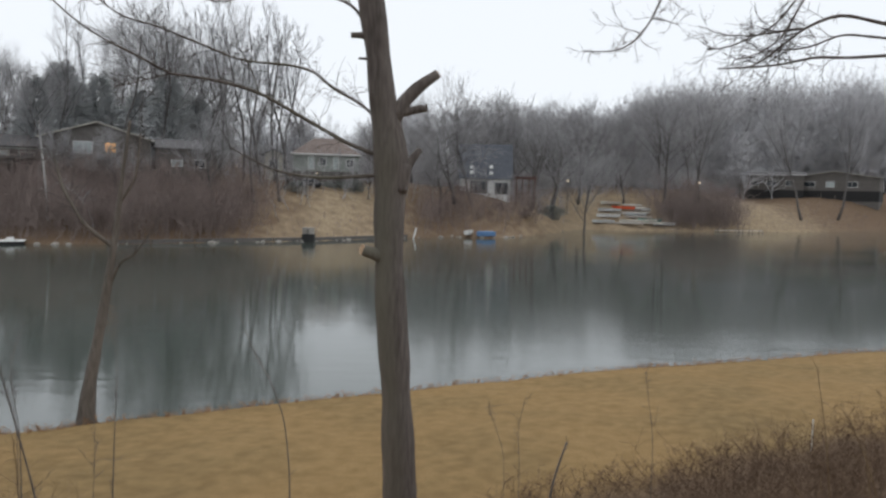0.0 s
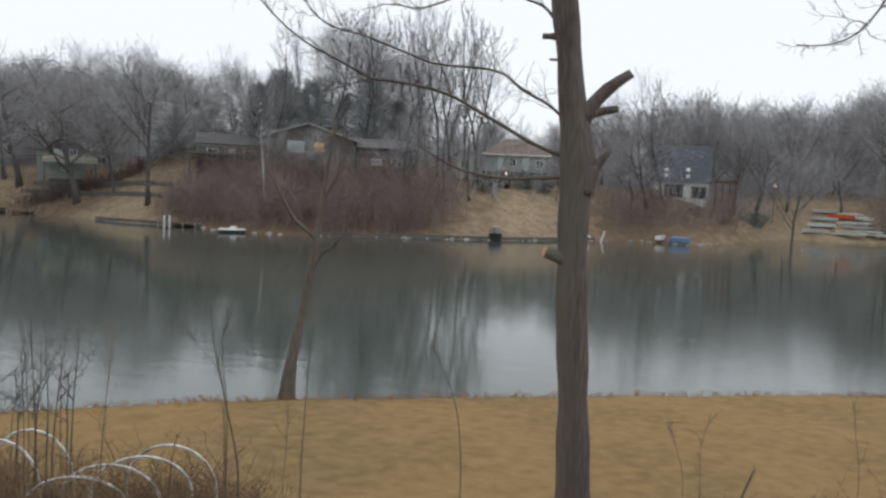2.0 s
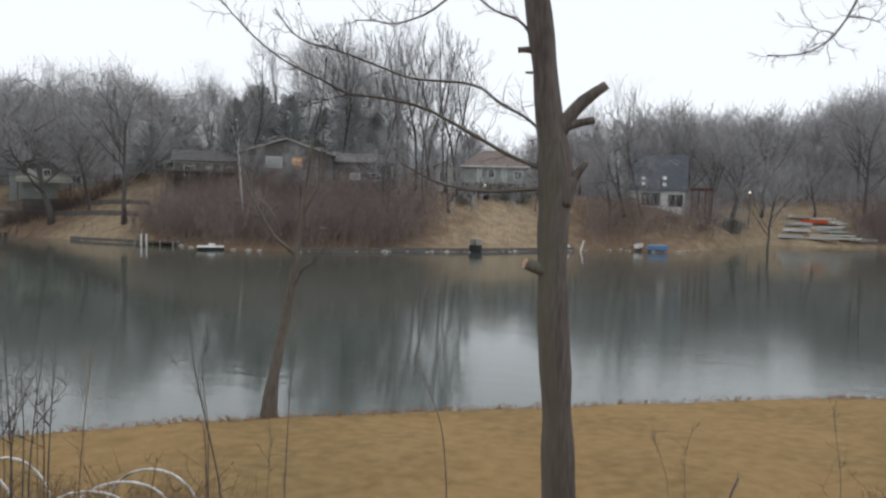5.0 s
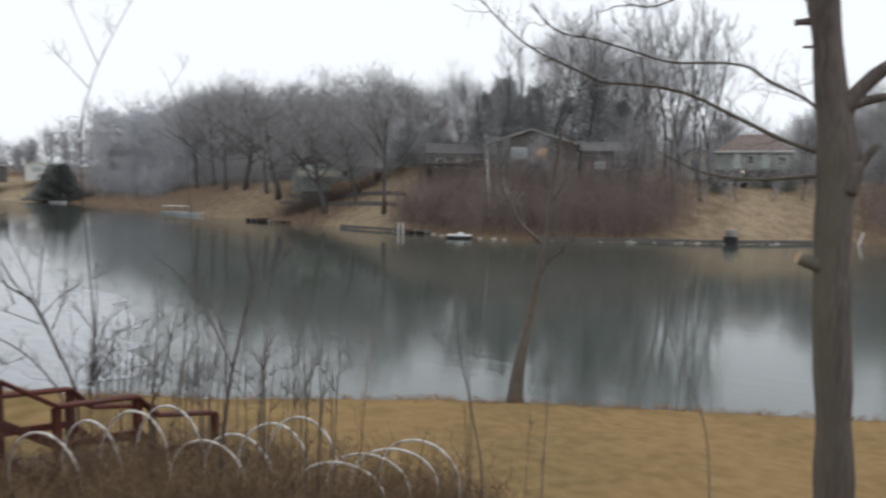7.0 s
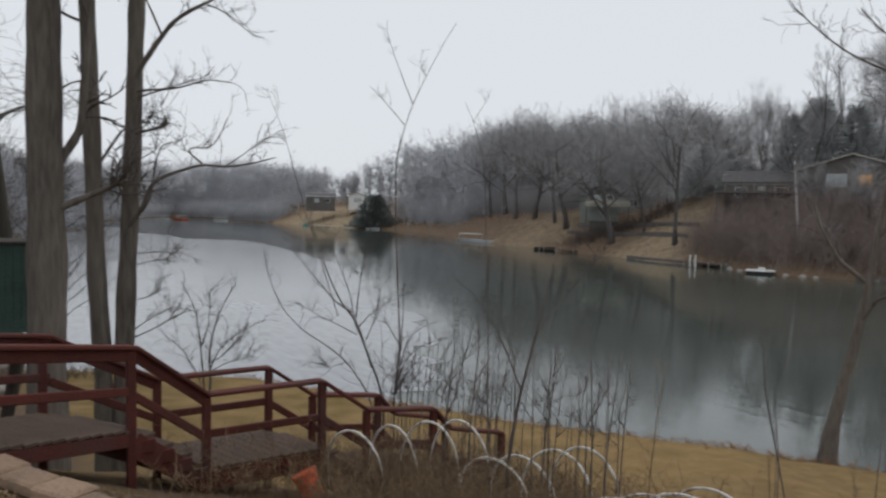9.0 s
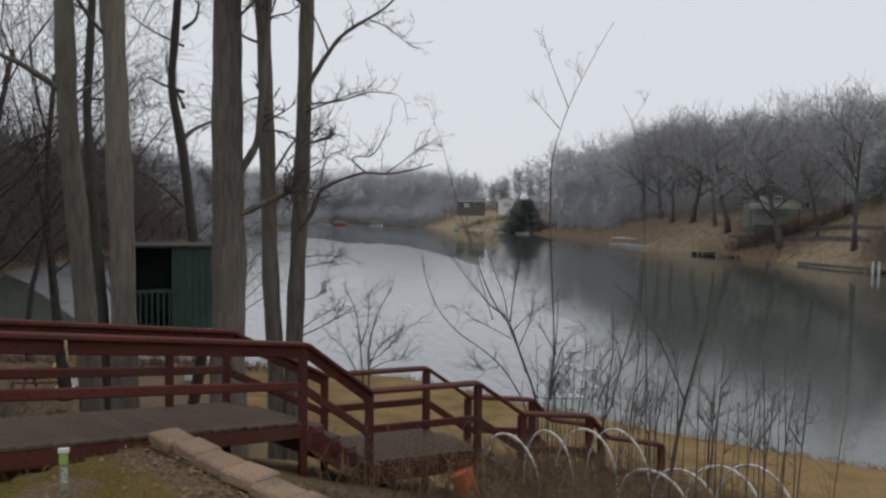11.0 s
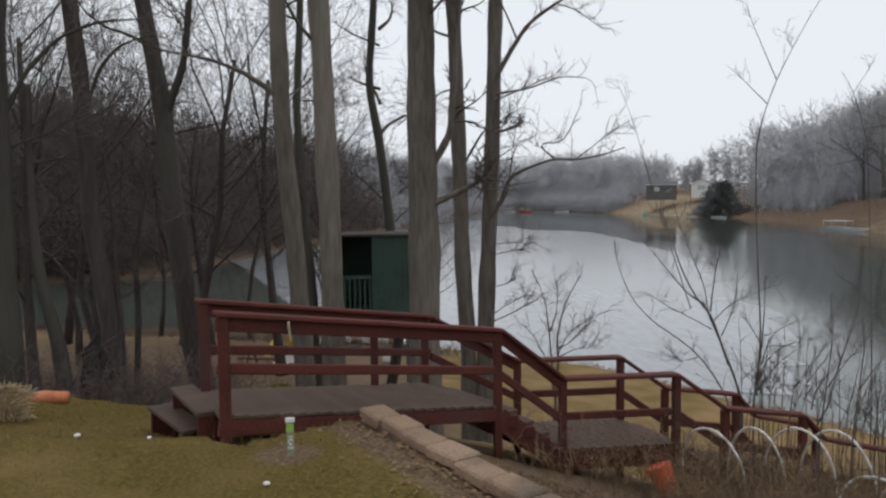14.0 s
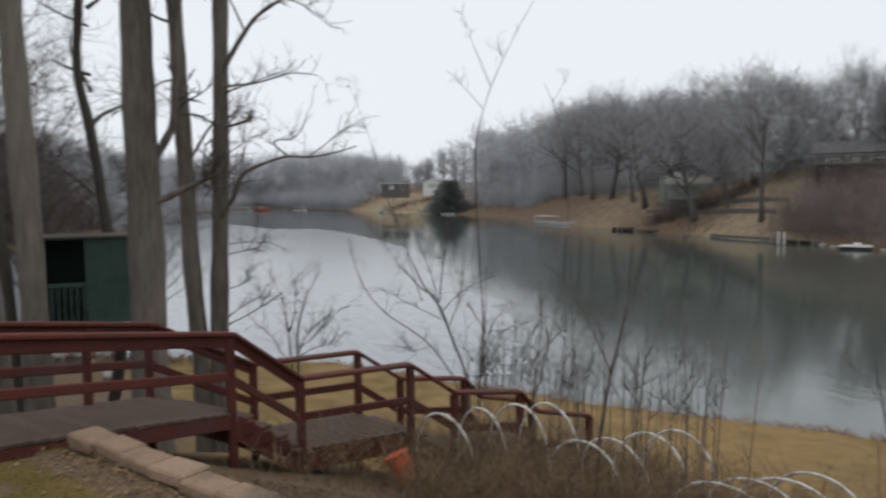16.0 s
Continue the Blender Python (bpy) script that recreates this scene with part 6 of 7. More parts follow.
# stairs from the walk to the first landing
for i in range(4):
    k = (i + 0.6) / 4
    c = A0 + (B0 - A0) * k
    e = AB.lerp(B0 + LX * W2, k)
    part("tread", beam(c, e, 0.27, 0.045, 0.005), M_DECKTOP, deck)
    for q in (c, e):
        part("tread_block", boxed((q.x - 0.05, q.y - 0.1, q.z - 0.17), (q.x + 0.05, q.y + 0.1, q.z - 0.024), 0.004), M_DECK, deck)
for off in (0.0, W2):
    a, b = (AB if off else A0), B0 + LX * off
    part("stringer", beam(a + Vector((0, 0, -0.16)), b + Vector((0, 0, -0.16)), 0.045, 0.27), M_DECK, deck)
    rail(a + Vector((0, 0, RH)), b + Vector((0, 0, RH)))
    rail(a + Vector((0, 0, RH - 0.09)), b + Vector((0, 0, RH - 0.09)), 0.04, 0.12, "rail_board")
    rail(a + Vector((0, 0, RH * 0.42)), b + Vector((0, 0, RH * 0.42)), 0.045, 0.1, "middle_rail")
for i in range(11):
    c = B0 + (C0 - B0) * ((i + 0.5) / 11)
    part("plank", beam(c - LX * 0.03, c + LX * (W2 + 0.03), (C0 - B0).length / 11 * 0.93, 0.036, 0.004), M_DECKTOP, deck)
for off in (0.0, W2):
    a, b = B0 + LX * off, C0 + LX * off
    part("fascia", beam(a + Vector((0, 0, -0.15)), b + Vector((0, 0, -0.15)), 0.045, 0.24), M_DECK, deck)
    span(a, b, RH, False)
    for q in (a, b):
        post(q.x, q.y, q.z + RH - 0.02)
# second flight and the lower landing, then down to the grass
D0, E0, H0, F0 = Vector((-8.88, 4.72, 3.79)), Vector((-8.88, 5.85, 3.64)), Vector((-8.88, 6.15, 3.30)), Vector((-8.84, 7.15, 3.08))
for i in range(3):
    c = C0 + (D0 - C0) * ((i + 0.6) / 3)
    part("tread", beam(c + LX * -0.02, c + LX * (W2 + 0.02), 0.27, 0.045, 0.005), M_DECKTOP, deck)
for i in range(9):
    c = D0 + (E0 - D0) * ((i + 0.5) / 9)
    part("plank", beam(c - LX * 0.03, c + LX * (W2 + 0.03), 0.125, 0.036, 0.004), M_DECKTOP, deck)
for i in range(2):
    c = E0 + (H0 - E0) * ((i + 0.6) / 2)
    part("tread", beam(c + LX * -0.02, c + LX * (W2 + 0.02), 0.24, 0.045, 0.005), M_DECKTOP, deck)
for i in range(4):
    c = H0 + (F0 - H0) * ((i + 0.6) / 4)
    part("tread", beam(c + LX * -0.02, c + LX * (W2 + 0.02), 0.27, 0.045, 0.005), M_DECKTOP, deck)
for off in (0.0, W2):
    for a, b in ((C0, D0), (D0, E0), (E0, H0), (H0, F0)):
        a, b = a + LX * off, b + LX * off
        part("stringer", beam(a + Vector((0, 0, -0.14)), b + Vector((0, 0, -0.14)), 0.045, 0.24), M_DECK, deck)
        rail(a + Vector((0, 0, RH)), b + Vector((0, 0, RH)))
        rail(a + Vector((0, 0, RH * 0.45)), b + Vector((0, 0, RH * 0.45)), 0.045, 0.1, "middle_rail")
    for q in (D0, E0, F0):
        q = q + LX * off
        post(q.x, q.y, q.z + RH - 0.02)

rope = empty("rope", (0, 0, 0), "frayed rope tied over the hand rail", "rope")
q = N0 + (A0 - N0) * 0.2 + Vector((0, 0, RH))
child("cord", mesh_of("cord", *limb([tuple(q + Vector(d)) for d in ((0.1, 0.02, -0.1), (0.09, 0.02, 0.04), (0.0, 0, 0.06), (-0.05, 0.0, -0.02), (0.08, 0.03, -0.12), (0.09, 0.03, -0.2))], 0.014, 0.01, 6, 3), M_ROPE, True), rope)

# ---- retaining wall of pale blocks at the lawn's edge ----
wall = empty("retaining_wall", (0, 0, 0), "low retaining wall of tan concrete blocks", "retaining wall", kind="structure")
w0, w1 = Vector((-6.88, -0.03, 5.575)), Vector((-3.49, 1.46, 5.575))
wd = (w1 - w0).normalized()
wn = Vector((-wd.y, wd.x, 0))
n = 9
for i in range(n):
    a = w0 + (w1 - w0) * (i / n) + Vector((0, 0, rnd.uniform(-0.008, 0.008)))
    b = w0 + (w1 - w0) * ((i + 0.965) / n)
    b.z = a.z
    a, b = a + wn * rnd.uniform(-0.022, 0.022) + Vector((0, 0, -0.05)), b + wn * rnd.uniform(-0.022, 0.022) + Vector((0, 0, -0.05 + rnd.uniform(-0.008, 0.008)))
    part("cap_block", beam(a, b, 0.25 + rnd.uniform(-0.015, 0.02), 0.1, 0.018), M_STONE, wall)
for r in range(6):
    for i in range(n):
        s = 0.5 * (r % 2)
        a = w0 + (w1 - w0) * ((i + s) / n)
        b = w0 + (w1 - w0) * (min(i + s + 0.97, n) / n)
        if (b - a).length < 0.05:
            continue
        up = Vector((0, 0, -0.19 - 0.18 * r))
        part("block", beam(a + up, b + up, 0.23 + rnd.uniform(-0.01, 0.01), 0.17, 0.012), M_STONE, wall)

# ---- painted plant marker on the lawn ----
marker = empty("plant_marker", (-5.95, -0.72, gz(-5.95, -0.72) + 0.035), "olive-painted garden stake with white cap and lettering", "sign")
marker.scale = (0.8, 0.8, 0.72)
marker.rotation_euler = (0, 0, radians(82))
part("stake", boxed((-0.035, -0.012, -0.16), (0.035, 0.012, 0.34), 0.004), M_STAKE, marker)
part("cap", boxed((-0.045, -0.018, 0.34), (0.045, 0.018, 0.39), 0.005), M_WHITE, marker)
part("band", boxed((-0.036, -0.0165, 0.23), (0.036, -0.0125, 0.33)), M_SIGNGREEN, marker)
txt = bpy.data.curves.new("lettering", "FONT")
txt.body, txt.size, txt.extrude, txt.align_x, txt.align_y = "PEAR", 0.075, 0.001, "CENTER", "CENTER"
txt.materials.append(M_WHITE)
tx = child("lettering", txt, marker, "white block letters down the stake")
tx.matrix_basis = Matrix.Translation((0, -0.0145, 0.11)) @ Matrix.Rotation(radians(90), 4, "X") @ Matrix.Rotation(radians(-90), 4, "Z")

# ---- green playhouse on posts ----
cab = empty("playhouse", (-17.15, 0.48, 4.92), "small dark green timber playhouse raised on posts", "playhouse")
cab.rotation_euler = (0, 0, radians(88))
for i in range(7):
    part("board", boxed((-0.05 + i * 0.145, -0.02, 0.0), (0.09 + i * 0.145, 0.02, 1.74), 0.004), M_GREEN, cab)
part("side_wall", boxed((0.92, 0.02, 0.0), (0.96, 1.6, 1.74)), M_GREEN, cab)
part("side_wall", boxed((-0.98, 0.02, 0.0), (-0.94, 1.6, 1.74)), M_GREEN, cab)
part("back_wall", boxed((-0.94, 1.56, 0.0), (0.92, 1.6, 1.74)), M_GREEN, cab)
part("floor", boxed((-1.0, -0.05, -0.08), (1.0, 1.62, 0.0)), M_GREEN, cab)
part("roof", boxed((-1.02, -0.08, 1.74), (1.02, 1.66, 1.8), 0.01), M_BARK_DARK, cab)
part("corner_post", boxed((-0.98, -0.03, 0), (-0.9, 0.05, 1.74)), M_GREEN, cab)
part("rail", boxed((-0.9, -0.02, 0.74), (-0.05, 0.04, 0.82)), M_GREEN, cab)
for i in range(7):
    part("baluster", boxed((-0.84 + i * 0.12, -0.01, 0.0), (-0.8 + i * 0.12, 0.03, 0.74)), M_GREEN, cab)
for x in (-0.9, 0.88):
    for y in (0.05, 1.5):
        part("leg", boxed((x - 0.06, y - 0.06, -3.4), (x + 0.06, y + 0.06, -0.08)), M_BROWN, cab)
part("ledge", boxed((-0.2, -0.2, -0.12), (0.95, -0.05, -0.09)), M_CREAM, cab)

# ---- hoop tunnels in the garden ----
def hoop(c, turn, w, h, lean, group):
    ob = empty("garden_hoop", (c[0], c[1], gz(*c)), "white bent plastic pipe hoop over a garden bed", "hoop", group)
    ob.rotation_euler = (radians(lean), 0, radians(turn))
    pts = [(-w / 2, 0, -0.15), (-w / 2, 0, h * 0.45)] + [(w / 2 * math.cos(a), 0, h * 0.45 + h * 0.55 * math.sin(a)) for a in np.linspace(math.pi, 0, 15)[1:-1]] + [(w / 2, 0, h * 0.45), (w / 2, 0, -0.15)]
    child("pipe", mesh_of("pipe", *tube(pts, [0.0165] * len(pts), 8), M_PVC, True), ob)
    return ob


for row, (a, b) in enumerate((((-8.36, 4.3), (-8.01, 5.73)), ((-6.72, 5.27), (-6.42, 6.5)), ((-5.02, 5.64), (-4.72, 6.74)))):
    for i in range(4):
        x, y = a[0] + (b[0] - a[0]) * i / 3, a[1] + (b[1] - a[1]) * i / 3
        z = gz(x, y)
        hoop((x, y), 18 + rnd.uniform(-8, 8), 1.0 if row == 0 else 1.02, (4.64 if row == 0 else 4.56) - z, rnd.uniform(-5, 5), "hoops over the garden beds")

pot = empty("bucket", (-8.23, 3.73, 3.84), "tipped bright orange plastic bucket in the weeds", "bucket")
pot.scale, pot.rotation_euler = (0.98, 0.98, 0.98), (radians(20), radians(-44), 0)
bm = bmesh.new()
bmesh.ops.create_cone(bm, cap_ends=True, segments=20, radius1=0.13, radius2=0.16, depth=0.36)
bm.transform(Matrix.Translation((0, 0, 0.26)) @ Matrix.Rotation(radians(24), 4, "Y"))
part("body", bm, M_ORANGE, pot)
bm = bmesh.new()
bmesh.ops.create_cone(bm, cap_ends=True, segments=20, radius1=0.172, radius2=0.172, depth=0.03)
bm.transform(Matrix.Translation((0, 0, 0.26)) @ Matrix.Rotation(radians(24), 4, "Y") @ Matrix.Translation((0, 0, 0.17)))
part("rim", bm, M_ORANGE, pot)


# ---- saplings and dry stalks between house and garden ----
def sapling(place, stems, seed, label, twig=0.005, twig_n=7, twig_len=0.5, material=None):
    """stems: lists of points relative to place, with a base radius."""
    root = empty("sapling", place, label, "sapling", "saplings by the garden")
    for i, (pts, r) in enumerate(stems):
        st = child("stem", mesh_of("stem", *limb(pts, r, r * 0.25, 6, seed + i), material or M_BARK_BROWN, True), root)
        segs = twigs_along(pts[1:] if len(pts) > 2 else pts, twig, twig_n, seed * 7 + i, twig_len, 0.3, 2)
        v, f = prisms(segs)
        child("spray", fast_mesh("spray", v, f, M_TWIG), st)["kind"] = "stuff"
    return root


def raise_sapling(k, stems, tw_r, tw_n, tw_l):
    """A sapling whose stems are given in the world; its foot is carried down to the ground."""
    base = Vector(stems[0][0][0])
    zg = gz(base.x, base.y) - 0.1
    rel = [([tuple(Vector(q) - Vector((base.x, base.y, zg))) for q in pts], r) for pts, r in stems]
    rel = [([(pts[0][0] * 0.8, pts[0][1] * 0.8, 0)] + pts, r) if i == 0 or q[0][0][2] < 4.2 else (pts, r) for i, ((pts, r), q) in enumerate(zip(rel, stems))]
    sapling((base.x, base.y, zg), rel, 100 + k, "leafless young tree rising from the garden weeds", tw_r, tw_n, tw_l)


raise_sapling(0, [([(-10.74, 6.08, 4.17), (-10.8, 5.98, 4.61), (-10.88, 5.84, 4.99), (-10.95, 5.71, 5.42), (-10.99, 5.64, 5.66), (-11.07, 5.49, 5.8), (-11.16, 5.32, 6.14), (-11.23, 5.18, 6.52), (-11.28, 5.08, 6.91), (-11.34, 4.95, 7.29)], 0.034),
                  ([(-10.99, 5.64, 5.66), (-10.96, 5.69, 6.25), (-10.92, 5.76, 6.73), (-10.88, 5.84, 7.12)], 0.014), ([(-11.03, 5.58, 5.76), (-11.16, 5.32, 5.94), (-11.29, 5.05, 6.32), (-11.39, 4.83, 6.61), (-11.46, 4.69, 6.8)], 0.014),
                  ([(-10.85, 5.89, 4.8), (-10.93, 5.75, 5.28), (-11.0, 5.62, 5.57), (-11.03, 5.57, 6.05), (-11.12, 5.39, 6.53), (-11.19, 5.26, 6.91), (-11.24, 5.17, 7.2)], 0.015),
                  ([(-10.84, 5.92, 4.16), (-10.92, 5.77, 4.5), (-11.06, 5.51, 4.92), (-11.22, 5.2, 5.2), (-11.39, 4.85, 5.44), (-11.52, 4.53, 5.82), (-11.59, 4.37, 6.21), (-11.63, 4.28, 6.55), (-11.64, 4.25, 6.79)], 0.02),
                  ([(-11.06, 5.51, 4.92), (-11.17, 5.3, 4.79), (-11.28, 5.08, 4.9)], 0.008), ([(-10.98, 5.67, 5.37), (-11.13, 5.37, 5.55), (-11.31, 5.02, 5.74), (-11.45, 4.71, 5.97)], 0.009),
                  ([(-10.98, 5.67, 5.47), (-10.87, 5.87, 5.77), (-10.68, 6.19, 5.98), (-10.48, 6.5, 6.14)], 0.01), ([(-10.91, 5.8, 5.28), (-10.84, 5.91, 5.58), (-10.8, 5.99, 5.97), (-10.79, 5.99, 6.35)], 0.01),
                  ([(-11.12, 5.37, 5.7), (-11.25, 5.14, 6.52), (-11.38, 4.86, 7.48), (-11.45, 4.71, 8.06), (-11.51, 4.57, 8.63), (-11.57, 4.41, 9.1), (-11.63, 4.26, 9.48)], 0.01)], 0.0042, 16, 0.5)
raise_sapling(1, [([(-10.65, 6.23, 4.16), (-10.65, 6.24, 4.53), (-10.61, 6.29, 4.93), (-10.59, 6.32, 5.31), (-10.59, 6.34, 5.7), (-10.58, 6.34, 6.27)], 0.024), ([(-10.63, 6.26, 4.54), (-10.56, 6.37, 4.93), (-10.47, 6.52, 5.14), (-10.26, 6.82, 5.3), (-10.06, 7.11, 5.38)], 0.012),
                  ([(-10.62, 6.29, 4.44), (-10.54, 6.41, 4.74), (-10.41, 6.6, 5.0), (-10.21, 6.89, 5.31)], 0.011), ([(-10.6, 6.31, 4.83), (-10.54, 6.4, 5.32), (-10.42, 6.59, 5.52), (-10.22, 6.88, 5.64)], 0.012), ([(-10.59, 6.33, 5.12), (-10.67, 6.2, 5.4), (-10.77, 6.03, 5.68)], 0.01),
                  ([(-10.63, 6.26, 4.34), (-10.61, 6.3, 5.31), (-10.67, 6.21, 7.22), (-10.67, 6.19, 8.35), (-10.62, 6.28, 8.82), (-10.53, 6.42, 9.32), (-10.42, 6.6, 9.78), (-10.27, 6.8, 10.27), (-10.13, 7.01, 10.7)], 0.017),
                  ([(-10.53, 6.42, 9.32), (-10.66, 6.21, 9.93), (-10.74, 6.09, 10.3), (-10.77, 6.02, 10.6)], 0.009), ([(-10.6, 6.31, 8.96), (-10.75, 6.07, 9.29), (-10.91, 5.78, 9.62)], 0.008), ([(-10.42, 6.6, 9.78), (-10.47, 6.52, 10.01)], 0.006)], 0.0032, 7, 0.38)
raise_sapling(19, [([(-10.16, 6.96, 3.98), (-10.06, 7.1, 4.24), (-10.02, 7.16, 4.72), (-9.97, 7.22, 5.01), (-9.9, 7.32, 5.49), (-9.83, 7.41, 5.96)], 0.024), ([(-10.2, 6.92, 4.2), (-10.2, 6.92, 4.41), (-10.07, 7.09, 4.81), (-9.94, 7.26, 5.01), (-9.73, 7.53, 5.32)], 0.011),
                   ([(-10.37, 6.66, 4.04), (-10.25, 6.84, 4.59), (-10.1, 7.05, 4.99), (-10.03, 7.15, 5.28)], 0.012), ([(-9.97, 7.22, 5.01), (-10.03, 7.14, 5.38), (-10.06, 7.1, 5.66)], 0.008)], 0.0035, 12, 0.45)
raise_sapling(20, [([(-9.71, 7.55, 4.3), (-9.72, 7.53, 5.2), (-9.75, 7.5, 6.34), (-9.81, 7.43, 8.34), (-9.88, 7.33, 8.75), (-9.93, 7.28, 9.07), (-10.03, 7.15, 9.36)], 0.013), ([(-9.93, 7.28, 9.07), (-9.84, 7.39, 9.29), (-9.78, 7.47, 9.49)], 0.005)], 0.003, 5, 0.3)
raise_sapling(21, [([(-9.62, 7.66, 3.89), (-9.55, 7.75, 4.51), (-9.5, 7.8, 4.98), (-9.46, 7.85, 5.45), (-9.41, 7.9, 5.82)], 0.018), ([(-9.6, 7.68, 4.1), (-9.77, 7.48, 4.48), (-9.67, 7.61, 4.87), (-9.61, 7.67, 5.43)], 0.011)], 0.0035, 12, 0.4)
raise_sapling(2, [([(-6.57, 5.36, 4.51), (-6.5, 5.44, 5.29), (-6.4, 5.55, 5.94), (-6.32, 5.63, 6.44), (-6.26, 5.7, 6.87)], 0.03), ([(-6.48, 5.46, 5.42), (-6.61, 5.32, 5.91), (-6.73, 5.18, 6.27), (-6.92, 4.94, 6.63)], 0.012), ([(-6.39, 5.56, 6.06), (-6.21, 5.75, 6.45), (-5.85, 6.08, 7.07)], 0.01), ([(-6.53, 5.41, 5.03), (-6.53, 5.41, 5.79), (-6.65, 5.26, 6.28)], 0.01)], 0.004, 16, 0.4)
raise_sapling(3, [([(-7.61, 5.17, 4.71), (-7.58, 5.21, 5.29), (-7.55, 5.26, 5.86), (-7.57, 5.23, 6.41)], 0.014), ([(-7.58, 5.21, 5.29), (-7.44, 5.41, 5.73), (-7.32, 5.55, 5.95)], 0.007)], 0.003, 7, 0.35)
raise_sapling(4, [([(-7.26, 5.31, 4.81), (-7.23, 5.35, 5.37), (-7.2, 5.39, 5.92), (-7.22, 5.36, 6.18)], 0.014), ([(-7.23, 5.35, 5.37), (-7.08, 5.53, 5.8), (-6.97, 5.66, 6.01)], 0.007)], 0.003, 7, 0.35)
raise_sapling(5, [([(-6.17, 5.64, 5.13), (-6.15, 5.66, 5.62), (-6.12, 5.69, 6.11), (-6.13, 5.68, 6.1)], 0.014), ([(-6.15, 5.66, 5.62), (-6.01, 5.8, 6.0), (-5.91, 5.9, 6.19)], 0.007)], 0.003, 7, 0.35)
raise_sapling(6, [([(-8.14, 5.12, 4.55), (-8.11, 5.17, 5.16), (-8.07, 5.22, 5.76), (-8.09, 5.19, 6.05)], 0.014), ([(-8.11, 5.17, 5.16), (-7.96, 5.38, 5.63), (-7.84, 5.54, 5.86)], 0.007)], 0.003, 7, 0.35)
raise_sapling(7, [([(-3.5, 6.07, 4.74), (-3.6, 6.01, 5.3), (-3.71, 5.94, 5.91), (-3.75, 5.91, 6.4), (-3.77, 5.9, 6.87)], 0.012)], 0.0025, 8, 0.25)
raise_sapling(8, [([(-3.6, 6.01, 5.41), (-3.67, 5.97, 5.96), (-3.54, 6.05, 6.39)], 0.008)], 0.0025, 8, 0.25)
raise_sapling(9, [([(-3.62, 6.0, 5.63), (-3.81, 5.87, 5.92), (-3.98, 5.76, 6.19)], 0.006)], 0.0025, 8, 0.25)
raise_sapling(10, [([(-2.76, 5.9, 4.85), (-2.74, 5.91, 5.43), (-2.71, 5.92, 6.06), (-2.74, 5.91, 6.47)], 0.009)], 0.0025, 8, 0.25)
raise_sapling(11, [([(-1.42, 6.68, 4.78), (-1.47, 6.67, 5.34), (-1.6, 6.64, 5.73), (-1.76, 6.59, 6.0), (-1.89, 6.56, 6.43)], 0.012)], 0.0025, 8, 0.25)
raise_sapling(12, [([(-4.47, 4.71, 5.04), (-4.45, 4.72, 5.6), (-4.47, 4.7, 6.34)], 0.01)], 0.0025, 8, 0.25)
raise_sapling(13, [([(-4.93, 4.95, 5.38), (-4.94, 4.94, 5.87), (-4.95, 4.93, 6.26)], 0.008)], 0.0025, 8, 0.25)
raise_sapling(14, [([(-2.9, 5.83, 4.81), (-2.87, 5.84, 5.23), (-2.88, 5.84, 5.54)], 0.006)], 0.0025, 8, 0.25)
raise_sapling(15, [([(0.93, 7.99, 4.53), (0.89, 8.0, 4.83), (0.99, 7.99, 5.27)], 0.008)], 0.0025, 8, 0.25)
raise_sapling(16, [([(0.76, 8.01, 4.56), (0.63, 8.02, 4.91), (0.53, 8.03, 5.09)], 0.007)], 0.0025, 8, 0.25)
raise_sapling(17, [([(2.36, 7.7, 4.89), (2.3, 7.72, 5.27), (2.25, 7.73, 5.6)], 0.007)], 0.0025, 8, 0.25)
raise_sapling(18, [([(1.02, 6.42, 4.63), (1.06, 6.41, 4.9), (1.17, 6.39, 5.27)], 0.03)], 0.003, 1, 0.2)

# thin young stems in two rows beside the garden
rt = random.Random(9)
for k in range(58):
    f = rt.uniform(0, 1)
    x, y, low = (-10.6 + 2.2 * f + rt.uniform(-0.35, 0.35), 6.1 + 2.5 * f + rt.uniform(-0.35, 0.35), 3.9) if k < 48 else (-6.5 + 1.1 * f, 5.0 + 1.0 * f, 4.6)
    h, lx, ly = rt.uniform(0.7, 1.7), rt.uniform(-0.12, 0.2), rt.uniform(-0.12, 0.2)
    s = rt.choice((-1, 1)) * rt.uniform(0.15, 0.32)
    trunk = [(x, y, low), (x + lx * 0.3, y + ly * 0.3, low + h * 0.4), (x + lx * 0.8, y + ly * 0.6, low + h * 0.75), (x + lx, y + ly, low + h)]
    raise_sapling(60 + k, [(trunk, 0.012), ([trunk[1], (x + s * 0.8, y + s, low + h * 0.7)], 0.006)], 0.003, 8, 0.35)


